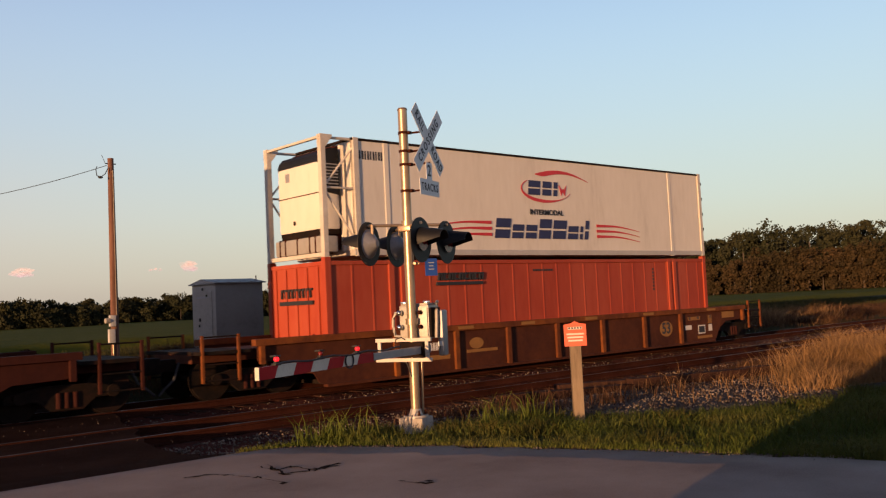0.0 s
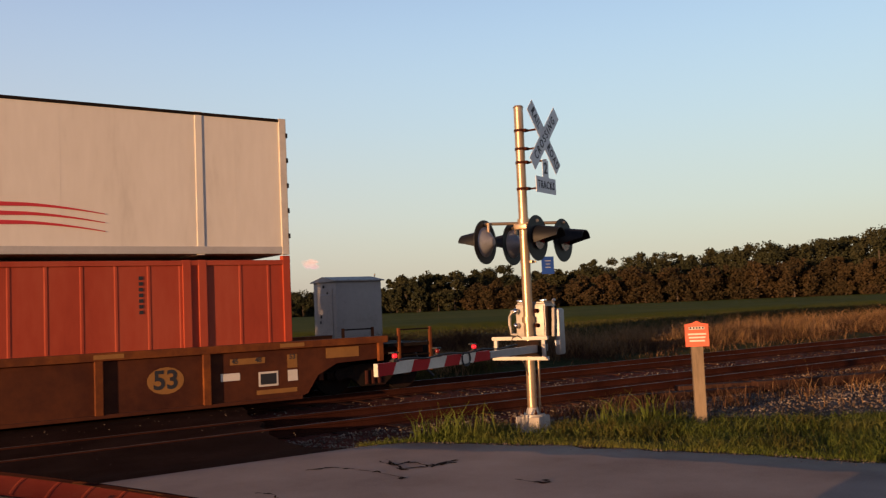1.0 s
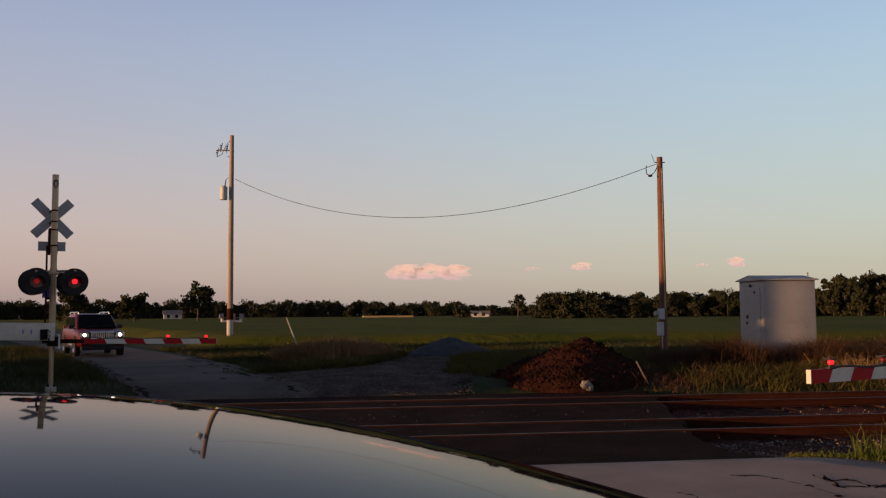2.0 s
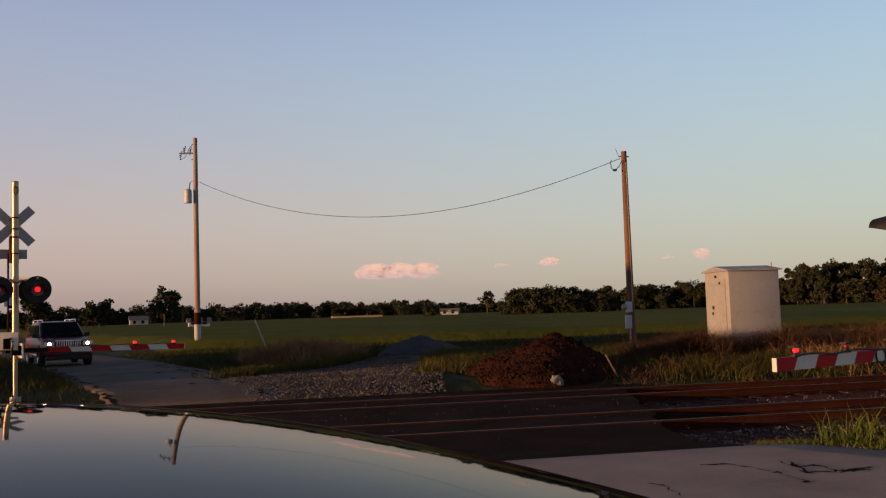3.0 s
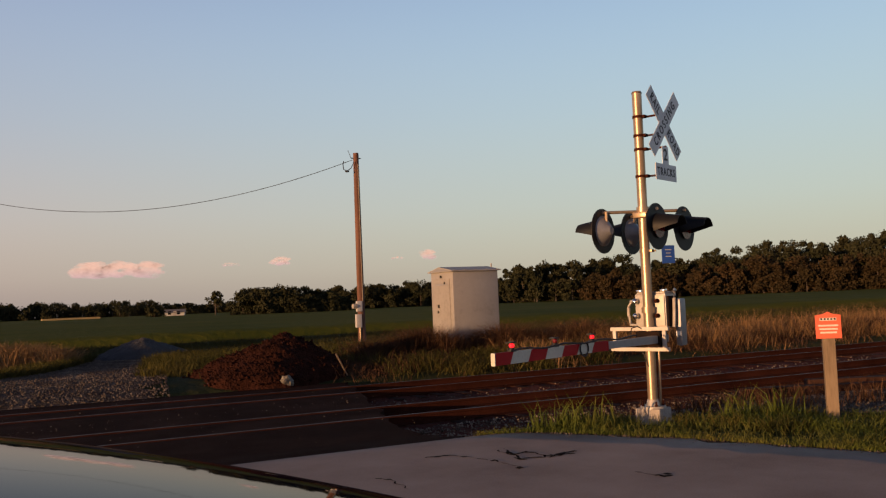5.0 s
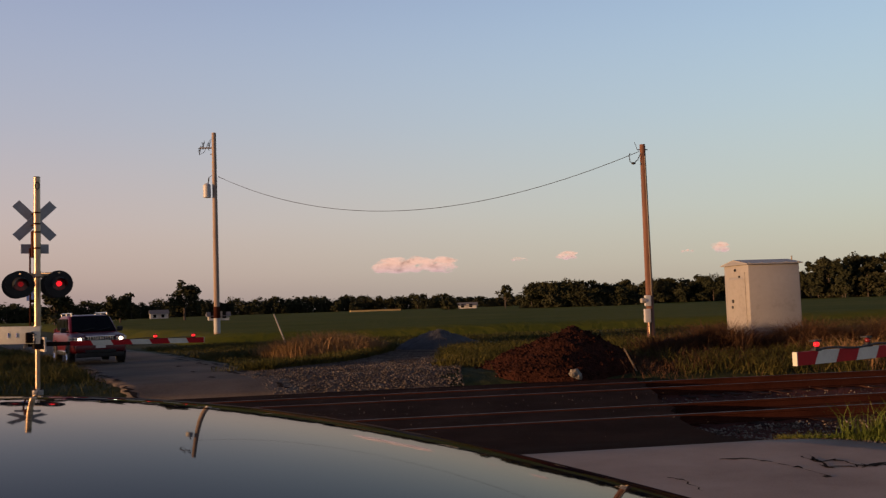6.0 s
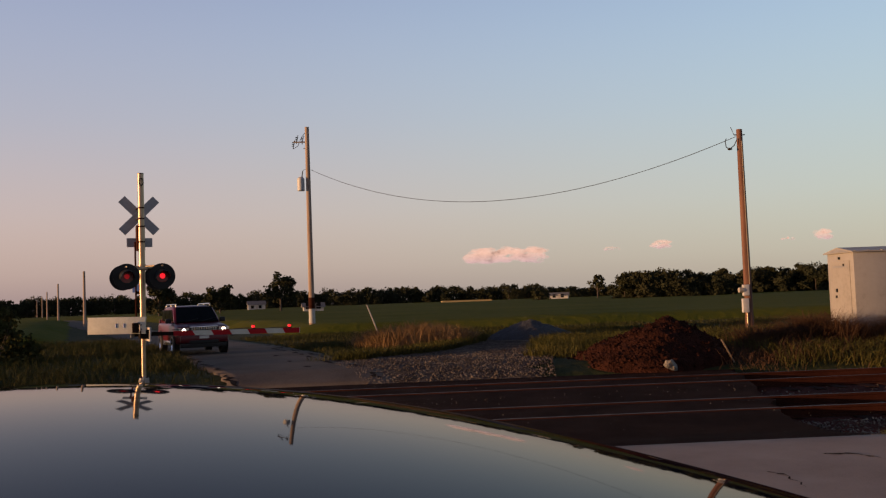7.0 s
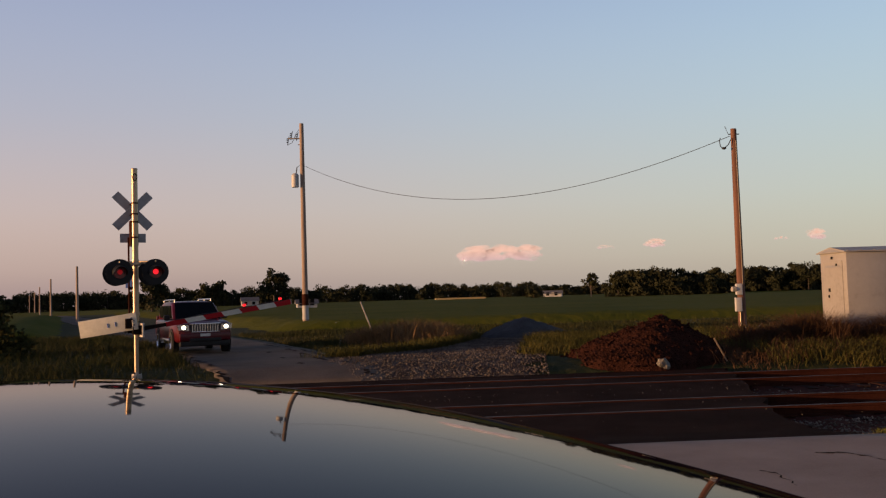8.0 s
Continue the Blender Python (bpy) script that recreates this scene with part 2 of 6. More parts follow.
FAR_GRASS = material("olive_grass", [(0.01924, 0.02356, 0.00702), (0.03552, 0.03952, 0.01248), (0.06512, 0.05548, 0.02184)], 0.9, scale=0.35, fine=4, bump=0, spread=0.8, spec=0.08)
DRY = material("dry_grass", [(0.084, 0.05616, 0.021), (0.1792, 0.1058, 0.04725), (0.3024, 0.1836, 0.08925)], 0.88, scale=0.45, fine=4, bump=0, spread=0.85, spec=0.08)
WEED = material("brown_weeds", [(0.028, 0.017, 0.010), (0.062, 0.033, 0.018), (0.115, 0.062, 0.034)], 0.9, scale=0.5, fine=4, bump=0, spread=0.7, spec=0.1)
YELLOW_WEED = material("yellow_green_weeds", [(0.0255, 0.02728, 0.0068), (0.0493, 0.0484, 0.0119), (0.0935, 0.0792, 0.0221)], 0.88, scale=0.6, fine=4, bump=0, spread=0.8, spec=0.08)
# the cloud glows by itself in place of sunlight falling on it
CLOUD = glow("cloud_painted_sunlight", (1.0, 0.60, 0.46), 0.50)
shade = CLOUD.node_tree
place = shade.nodes.new("ShaderNodeTexCoord")
split = shade.nodes.new("ShaderNodeSeparateXYZ")
# light painted by height: mauve for the shaded base, peach for the lit top
light_grade = shade.nodes.new("ShaderNodeValToRGB")
light_grade.color_ramp.elements[0].position, light_grade.color_ramp.elements[0].color = 0.05, (0.74, 0.50, 0.50, 1)
light_grade.color_ramp.elements[1].position, light_grade.color_ramp.elements[1].color = 0.6, (1.0, 0.60, 0.46, 1)
shade.links.new(place.outputs["Generated"], split.inputs[0])
shade.links.new(split.outputs["Z"], light_grade.inputs[0])
shade.links.new(light_grade.outputs[0], shade.nodes["Principled BSDF"].inputs["Emission Color"])
shade.nodes["Principled BSDF"].inputs["Base Color"].default_value = (0.03, 0.025, 0.025, 1)
# thin vapour: dense in the puffs, fraying outwards
puff = shade.nodes.new("ShaderNodeTexNoise")
puff.inputs["Scale"].default_value, puff.inputs["Detail"].default_value = 0.035, 3
shade.links.new(place.outputs["Object"], puff.inputs["Vector"])
thin = shade.nodes.new("ShaderNodeMapRange")
thin.inputs[1].default_value, thin.inputs[2].default_value = 0.36, 0.66
thin.inputs[3].default_value, thin.inputs[4].default_value = 0.04, 0.40
shade.links.new(puff.outputs["Fac"], thin.inputs[0])
shade.links.new(thin.outputs[0], shade.nodes["Principled BSDF"].inputs["Alpha"])
DOOR_DARK = material("dark_door_panel", [(0.05, 0.05, 0.055), (0.10, 0.10, 0.11)], 0.5, scale=2, fine=10, bump=0.05, stretch=(1, 4, 0.4))
RED_DIM = glow("red_lamp_fading", (1.0, 0.012, 0.02), 0.10)
PLASTIC = material("white_plastic", [(0.24, 0.2184, 0.185), (0.336, 0.312, 0.2738)], 0.6, scale=5, bump=0.1)
BAG = material("dirty_plastic", [(0.09, 0.08, 0.065), (0.20, 0.185, 0.16)], 0.5, scale=6, bump=0.3)
SHED = material("white_siding", [(0.252, 0.252, 0.252), (0.462, 0.462, 0.441)], 0.7, scale=1, bump=0.02)
ROOFING = material("roof_shingle", [(0.08, 0.08, 0.085), (0.13, 0.13, 0.135)], 0.8, scale=2, bump=0.1)


# ---- mesh helpers ----
def box(bm, a, b, bevel=0.0):
    """A box between two corners."""
    c = [(p + q) / 2 for p, q in zip(a, b)]
    s = [abs(q - p) for p, q in zip(a, b)]
    r = bmesh.ops.create_cube(bm, size=1, matrix=Matrix.Translation(c) @ Matrix.Diagonal((*s, 1)))
    if bevel:
        es = list({e for v in r["verts"] for e in v.link_edges})
        bmesh.ops.bevel(bm, geom=es, offset=bevel, segments=2, affect="EDGES", profile=0.6)
    return bm


def rod(bm, p, q, r, r2=None, seg=12):
    """A round bar from p to q."""
    p, q = Vector(p), Vector(q)
    d = q - p
    m = Matrix.Translation((p + q) / 2) @ d.to_track_quat("Z", "Y").to_matrix().to_4x4()
    bmesh.ops.create_cone(bm, cap_ends=True, segments=seg, radius1=r, radius2=r if r2 is None else r2, depth=d.length, matrix=m)
    return bm


def tube(bm, pts, r, seg=6):
    """A bent round bar along points."""
    pts = [Vector(p) for p in pts]
    rings = []
    for i, p in enumerate(pts):
        d = (pts[min(i + 1, len(pts) - 1)] - pts[max(i - 1, 0)]).normalized()
        u = d.cross(Vector((0, 0.02, 1)) if abs(d.z) < 0.9 else Vector((1, 0, 0))).normalized()
        v = d.cross(u)
        rings.append([p + (u * math.cos(a) + v * math.sin(a)) * r for a in np.linspace(0, 2 * math.pi, seg + 1)[:-1]])
    return loft(bm, rings)


def ball(bm, c, r, sub=2, scale=(1, 1, 1)):
    bmesh.ops.create_icosphere(bm, subdivisions=sub, radius=r, matrix=Matrix.Translation(c) @ Matrix.Diagonal((*scale, 1)))
    return bm


def prism(bm, outline, lo, hi, axis="y"):
    """A closed outline of (u, v) pushed out from lo to hi along an axis."""
    def at(u, v, w):
        return {"y": (u, w, v), "x": (w, u, v), "z": (u, v, w)}[axis]
    a = [bm.verts.new(at(u, v, lo)) for u, v in outline]
    b = [bm.verts.new(at(u, v, hi)) for u, v in outline]
    bm.faces.new(a)
    bm.faces.new(b[::-1])
    for i in range(len(a)):
        j = (i + 1) % len(a)
        bm.faces.new((a[i], b[i], b[j], a[j]))
    bmesh.ops.recalc_face_normals(bm, faces=bm.faces[:])
    return bm


def loft(bm, rings, cap=True):
    """Skin over closed rings of equal count."""
    vs = [[bm.verts.new(p) for p in r] for r in rings]
    n = len(vs[0])
    for a, b in zip(vs, vs[1:]):
        for i in range(n):
            j = (i + 1) % n
            bm.faces.new((a[i], a[j], b[j], b[i]))
    if cap:
        bm.faces.new(vs[0][::-1])
        bm.faces.new(vs[-1])
    bmesh.ops.recalc_face_normals(bm, faces=bm.faces[:])
    return bm


def mesh_of(name, bm, mat, smooth=None):
    me = bpy.data.meshes.new(name)
    bm.to_mesh(me)
    bm.free()
    me.materials.append(mat)
    if smooth:
        me.shade_smooth()
        me.set_sharp_from_angle(angle=radians(smooth))
    return me


def part(name, bm, mat, parent, label="", smooth=35):
    ob = new(name, mesh_of(name, bm, mat, smooth))
    ob.parent = parent
    return tagged(ob, label) if label else ob


def root(name, label, category, m=None, group=""):
    ob = new(name)
    ob.empty_display_size = 0.2
    if m is not None:
        ob.matrix_basis = m
    return tagged(ob, label, category, group)


def raw(name, verts, faces, mat, smooth=False):
    """A mesh from arrays of equal-sided faces."""
    verts, faces = np.asarray(verts, dtype=np.float32), np.asarray(faces, dtype=np.int32)
    me = bpy.data.meshes.new(name)
    n, k = faces.shape
    me.vertices.add(len(verts))
    me.vertices.foreach_set("co", verts.ravel())
    me.loops.add(n * k)
    me.loops.foreach_set("vertex_index", faces.ravel())
    me.polygons.add(n)
    me.polygons.foreach_set("loop_start", np.arange(0, n * k, k, dtype=np.int32))
    me.update(calc_edges=True)
    me.validate()
    me.materials.append(mat)
    if smooth:
        me.shade_smooth()
    return me


def lettering(text, size, mat, parent, m, name="lettering", depth=0.002, bold=0.0, squeeze=1.0, spacing=1.0):
    """Raised letters in the built-in font, centred on m."""
    cu = bpy.data.curves.new(name, "FONT")
    cu.body, cu.size, cu.extrude, cu.offset = text, size, depth, bold
    cu.space_character = spacing
    cu.align_x, cu.align_y = "CENTER", "CENTER"
    tmp = new("letters", cu)
    me = bpy.data.meshes.new_from_object(tmp)
    bpy.data.objects.remove(tmp)
    me.transform(Matrix.Diagonal((squeeze, 1, 1, 1)))
    me.materials.clear()
    me.materials.append(mat)
    ob = new(name, me)
    ob.parent = parent
    ob.matrix_basis = m
    return ob


rng = np.random.default_rng(7)


def smoothstep(a, b, v):
    k = np.clip((v - a) / (b - a), 0, 1)
    return k * k * (3 - 2 * k)


def lie(x, y):
    """Height of the ground."""
    z = 0.15 * (1 - smoothstep(9.6, 11.2, y)) - 0.30 * smoothstep(10.6, 12.4, y) * (1 - smoothstep(20.2, 21.2, y))
    return z + 0.25 * smoothstep(20.6, 22.6, y)


# ---- ground, roads, tracks ----
def sheet(name, xs, ys, height, mat, label, category="ground"):
    gx, gy = np.meshgrid(xs, ys)
    v = np.stack([gx, gy, height(gx, gy)], -1).reshape(-1, 3)
    nx, ny = len(xs), len(ys)
    i = (np.arange(ny - 1)[:, None] * nx + np.arange(nx - 1)).ravel()
    f = np.stack([i, i + 1, i + nx + 1, i + nx], 1)
    ob = new(name, raw(name, v, f, mat, True))
    return tagged(ob, label, category, kind="structure")


def waves(x, y, s, a):
    return a * (np.sin(x * s + 1.3 * np.sin(y * s * 0.7)) * np.cos(y * s * 1.1 + np.sin(x * s * 0.6)))


gxs = np.unique(np.concatenate([np.linspace(-3000, -120, 14), np.linspace(-120, 160, 141), np.linspace(160, 4000, 16)]))
gys = np.unique(np.concatenate([np.linspace(-2000, -60, 10), np.linspace(-60, 8, 18), np.linspace(8, 26, 61), np.linspace(26, 120, 48), np.linspace(120, 4200, 18)]))
sheet("ground", gxs, gys, lambda x, y: lie(x, y) - 0.03 + waves(x, y, 0.5, 0.025) * (np.abs(x) < 120), GROUND, "dark grassy ground beside the railway line", "ground")

# the crop field beyond the line
cxs = np.unique(np.concatenate([np.linspace(-900, -60, 12), np.linspace(-60, 160, 111), np.linspace(160, 1500, 20)]))
cys = np.unique(np.concatenate([np.linspace(47, 90, 40), np.linspace(90, 200, 30), np.linspace(200, 1500, 14)]))


def crop_height(x, y):
    edge = smoothstep(47, 50, y)
    road = np.abs((x + 6.6) + 0.36 * (y - 34)) 
    return -0.2 + (0.95 + waves(x, y, 1.7, 0.06) + waves(x, y, 0.31, 0.05)) * edge * smoothstep(4.5, 7.5, road)


sheet("field", cxs, cys, crop_height, CROP, "green crop field reaching to the woods", "field")


# edges of the gravel apron beside the far road
def apron_left(y):
    return np.interp(y, [20.8, 24, 26, 27, 28.5, 33, 36.5], [-0.3, -1.3, -0.9, 0.5, 1.5, 3.0, 3.6])


def apron_right(y):
    return np.interp(y, [20.8, 22, 26, 31.5, 36.5], [3.2, 3.35, 4.0, 5.0, 6.0])


def strip(name, ys, left, right, mat, label, seed, jit=0.05, cols=24, lift=0.015):
    """A paved strip between two edges given along y, with ragged sides and depth."""
    r = np.random.default_rng(seed)
    rows = []
    for y in ys:
        a, b = left(y) + r.normal(0, jit), right(y) + r.normal(0, jit)
        rows.append([(x, y) for x in np.linspace(a, b, cols)])
    g = np.array(rows)
    z = lie(g[..., 0], g[..., 1]) + lift
    v = np.concatenate([g, z[..., None]], -1).reshape(-1, 3)
    n = len(ys)
    i = (np.arange(n - 1)[:, None] * cols + np.arange(cols - 1)).ravel()
    f = np.stack([i, i + 1, i + cols + 1, i + cols], 1)
    ob = tagged(new(name, raw(name, v, f, mat, True)), label, "road", kind="structure")
    m = ob.modifiers.new("depth", "SOLIDIFY")
    m.thickness, m.offset = 0.16, -1
    return ob


# near road, ramping gently down to the crossing
near_ys = np.concatenate([np.linspace(-25, 4, 16), np.linspace(4.3, 10.45, 42)])
road_near = strip("road_near", near_ys, lambda y: np.interp(y, [-25, 10.5], [2.5, -7]), lambda y: np.interp(y, [-25, 6.2, 8.4, 10.45], [19.0, 7.95, 6.95, 5.5]), CONCRETE, "worn grey concrete road with dark cracks", 4)

ROAD = Vector((-0.335, 0.942, 0)).normalized()
far_ys = np.concatenate([np.linspace(20.85, 38, 60), np.linspace(39, 215, 50)])
road_far = strip("road_far", far_ys, lambda y: np.interp(y, [20.8, 25, 33.6, 37, 215], [-3.9, -5.45, -8.3, -9.6, -82]), lambda y: np.interp(y, [20.8, 23.6, 30, 37, 215], [-0.1, -1.05, -2.8, -5.2, -77]), FAR_ROAD, "narrow grey country road beyond the crossing", 5, 0.07, 12, 0.02)

# asphalt crossing, cut by the rails
RAILS = (13.78, 15.22, 18.11, 19.55)
crossing = tagged(new("crossing_surface"), "dark asphalt crossing surface between the rails", "crossing", kind="structure")
bands = [(11.7, RAILS[0] - 0.07)] + [(RAILS[0] + 0.10, RAILS[1] - 0.10), (RAILS[1] + 0.07, RAILS[2] - 0.07), (RAILS[2] + 0.10, RAILS[3] - 0.10), (RAILS[3] + 0.07, 20.9)]


def panel_end(y):
    return 5.5 + 0.28 * max(0, y - 12.5)


for i, (a, b) in enumerate(bands):
    bm = bmesh.new()
    n = 24
    pts = [(-9 + (panel_end(a) + 9) * k / n, a) for k in range(n + 1)]
    pts += [(panel_end(a + (b - a) * k / 5) + float(rng.normal(0, 0.07)), a + (b - a) * k / 5) for k in range(1, 5)]
    pts += [(panel_end(b) - (panel_end(b) + 9) * k / n, b) for k in range(n + 1)]
    prism(bm, pts, -0.25, -0.012 - 0.003 * i, "z")
    part("asphalt_panel", bm, ASPHALT, crossing, smooth=None)

bm = bmesh.new()
rows = []
for k, y in enumerate(np.linspace(10.40, 11.72, 8)):
    z = -0.012 + (float(lie(0, 10.40)) + 0.012) * (1 - smoothstep(10.4, 11.72, y))
    rows.append([bm.verts.new((x, y, float(z))) for x in np.linspace(-9, panel_end(y) + 0.1 * math.sin(9 * y), 24)])
for r0, r1 in zip(rows, rows[1:]):
    for i in range(23):
        bm.faces.new((r0[i], r0[i + 1], r1[i + 1], r1[i]))
ret = bmesh.ops.extrude_face_region(bm, geom=bm.faces[:])
for v in ret["geom"]:
    if isinstance(v, bmesh.types.BMVert):
        v.co.z -= 0.4
bmesh.ops.recalc_face_normals(bm, faces=bm.faces[:])
part("asphalt_ramp", bm, ASPHALT, crossing, smooth=None)

# ballast, ties and rails
bx = np.concatenate([np.linspace(-200, -10, 60), np.linspace(-9.4, 60, 280), np.linspace(61, 420, 120)])
by = np.linspace(10.9, 21.0, 64)


def bed(x, y):
    z = -0.36 + 0.185 * smoothstep(11.0, 12.9, y) * (1 - smoothstep(20.6, 21.2, y))
    z = z + 0.0 * x
    gap = np.exp(-((y - 16.65) / 0.7) ** 2) * 0.06
    z = z - gap + rng.normal(0, 0.014, np.shape(x))
    under = (x < panel_end_np(y) + 0.1) & (x > -9)
    return np.where(under, -0.34, z)


def panel_end_np(y):
    return 5.5 + 0.28 * np.maximum(0, y - 12.5)


sheet("ballast", bx, by, bed, BALLAST, "rust-stained ballast bed of the two tracks", "ballast")

tie_bm = bmesh.new()
box(tie_bm, (-0.11, -1.3, -0.17), (0.11, 1.3, 0.0), 0.015)
tie_me = mesh_of("tie", tie_bm, TIE)
for ty, nm in ((14.5, "near_track"), (18.83, "far_track")):
    track = tagged(new(nm), "railway track of rusty rails on dark wooden ties", "track", kind="structure")
    for k in range(125):
        x = (panel_end(ty) + 0.5 + 0.52 * k) if k < 110 else (-9.6 - 0.52 * (k - 110))
        t = new("tie", tie_me)
        t.parent = track
        t.matrix_basis = pose(x + float(rng.normal(0, 0.02)), ty + float(rng.normal(0, 0.04)), -0.165 + float(rng.normal(0, 0.006)), 0, 0, float(rng.normal(0, 0.8)))
    for ry in (ty - 0.72, ty + 0.72):
        prof = [(-0.07, -0.165), (0.07, -0.165), (0.07, -0.15), (0.012, -0.13), (0.012, -0.045), (0.034, -0.035), (0.034, -0.006), (0.028, 0.0), (-0.028, 0.0), (-0.034, -0.006), (-0.034, -0.035), (-0.012, -0.045), (-0.012, -0.13), (-0.07, -0.15)]
        bm = bmesh.new()
        prism(bm, [(ry + u, v) for u, v in prof], -220, 430, "x")
        part("rail", bm, RUST, track, smooth=None)
        bm = bmesh.new()
        box(bm, (-220, ry - 0.026, -0.001), (430, ry + 0.026, 0.004))
        part("rail_head", bm, STEEL, track, "worn rail head", smooth=None)


# ---- stones, scattered as loose stuff ----
def stones(name, x, y, z, size, mat, label):
    n = len(x)
    base = np.array([(1, 0, 0), (-1, 0, 0), (0, 1, 0), (0, -1, 0), (0, 0, 0.8), (0, 0, -0.8)], dtype=float)
    tri = np.array([(0, 2, 4), (2, 1, 4), (1, 3, 4), (3, 0, 4), (2, 0, 5), (1, 2, 5), (3, 1, 5), (0, 3, 5)])
    a = rng.uniform(0, 6.28, n)
    sc = size[:, None, None] * rng.uniform(0.6, 1.3, (n, 6, 1))
    p = base[None] * sc
    c, s = np.cos(a)[:, None], np.sin(a)[:, None]
    q = np.stack([p[..., 0] * c - p[..., 1] * s, p[..., 0] * s + p[..., 1] * c, p[..., 2] + 0.3 * p[..., 0] * np.sin(a * 3)[:, None]], -1)
    q += np.stack([x, y, z], -1)[:, None]
    f = (np.arange(n)[:, None, None] * 6 + tri[None]).reshape(-1, 3)
    return tagged(new(name, raw(name, q.reshape(-1, 3), f, mat)), label, "stones", kind="stuff")


def shoulder_height(x, y):
    return lie(x, y) + 0.01 + waves(x, y, 4.0, 0.02) + np.where(y < np.interp(x, [5.8, 7.2, 8.3, 9.5, 10.2, 11, 12.5, 16, 40], [10.9, 10.3, 9.9, 9.2, 8.2, 7.3, 6.6, 6.2, 6.2]), -0.25, 0.0)


sheet("shoulder", np.linspace(6.6, 80, 240), np.linspace(6.0, 12.2, 54), shoulder_height, GRAVEL, "stony brown ballast shoulder beside the track", "ballast")
n = 26000
sx = 5.8 + 42 * rng.random(n) ** 1.5
sy = rng.uniform(6.6, 13.3, n)
keep = (sy > np.interp(sx, [5.8, 7.2, 8.3, 9.5, 10.2, 11, 12.5, 16, 40], [10.9, 10.3, 9.9, 9.2, 8.2, 7.3, 6.6, 6.2, 6.2])) & ((sx > 6.3) | (sy > 11.2))
sx, sy = sx[keep], sy[keep]
stones("ballast_stones", sx, sy, np.where(sy > 11.6, np.maximum(bed(sx, sy), lie(sx, sy)), lie(sx, sy) + 0.02) + 0.01, rng.uniform(0.009, 0.030, len(sx)), STONE, "loose grey ballast stones beside the track")
n = 3000
sx = rng.uniform(6.5, 40, n)
sy = 16.65 + rng.normal(0, 0.45, n)
stones("track_stones", sx, sy, bed(sx, sy) + 0.01, rng.uniform(0.010, 0.028, n), STONE, "pale stones scattered between the tracks")


# ---- blades of grass ----
def blades(name, x, y, z, h, w, mat, label, lean=0.35):
    n = len(x)
    a = rng.uniform(0, 6.28, n)
    ln = rng.normal(0, lean, (n, 2)) * h[:, None]
    dx, dy = np.cos(a) * w, np.sin(a) * w
    v = np.empty((n, 5, 3))
    v[:, 0] = np.stack([x - dx, y - dy, z], -1)
    v[:, 1] = np.stack([x + dx, y + dy, z], -1)
    v[:, 2] = np.stack([x + dx * 0.7 + ln[:, 0] * 0.35, y + dy * 0.7 + ln[:, 1] * 0.35, z + h * 0.6], -1)
    v[:, 3] = np.stack([x - dx * 0.7 + ln[:, 0] * 0.35, y - dy * 0.7 + ln[:, 1] * 0.35, z + h * 0.6], -1)
    v[:, 4] = np.stack([x + ln[:, 0], y + ln[:, 1], z + h * (1 - 0.15 * np.abs(ln).sum(1) / h)], -1)
    i = np.arange(n)[:, None] * 5
    tri = np.concatenate([i + np.array([0, 1, 2]), i + np.array([0, 2, 3]), i + np.array([3, 2, 4])])
    return tagged(new(name, raw(name, v.reshape(-1, 3), tri, mat)), label, "grass", kind="stuff")


def patch(n, x0, x1, y0, y1, keepit=None, clump=0.0, nclump=60):
    x, y = rng.uniform(x0, x1, n), rng.uniform(y0, y1, n)
    if clump:
        cx, cy = rng.uniform(x0, x1, nclump), rng.uniform(y0, y1, nclump)
        k = rng.integers(0, nclump, n)
        pull = rng.random(n) < 0.7
        x = np.where(pull, cx[k] + rng.normal(0, clump, n), x)
        y = np.where(pull, cy[k] + rng.normal(0, clump, n), y)
    if keepit is not None:
        m = keepit(x, y)
        x, y = x[m], y[m]
    return x, y


def back(x):
    """How far the grass reaches towards the ballast."""
    return np.interp(x, [5.8, 7.2, 8.3, 9.5, 10.2, 11, 12.5, 16, 40], [10.9, 10.3, 9.9, 9.2, 8.2, 7.3, 6.6, 6.2, 6.2])


def verge(x, y):
    """The strip between the concrete and the ballast."""
    edge = np.interp(y, [-20, 6.2, 8.4, 10.4, 12.5], [17.5, 8.15, 7.15, 5.9, 6.6])
    return (x > edge) & (y < back(x) + 0.18 * np.sin(x * 2.7))


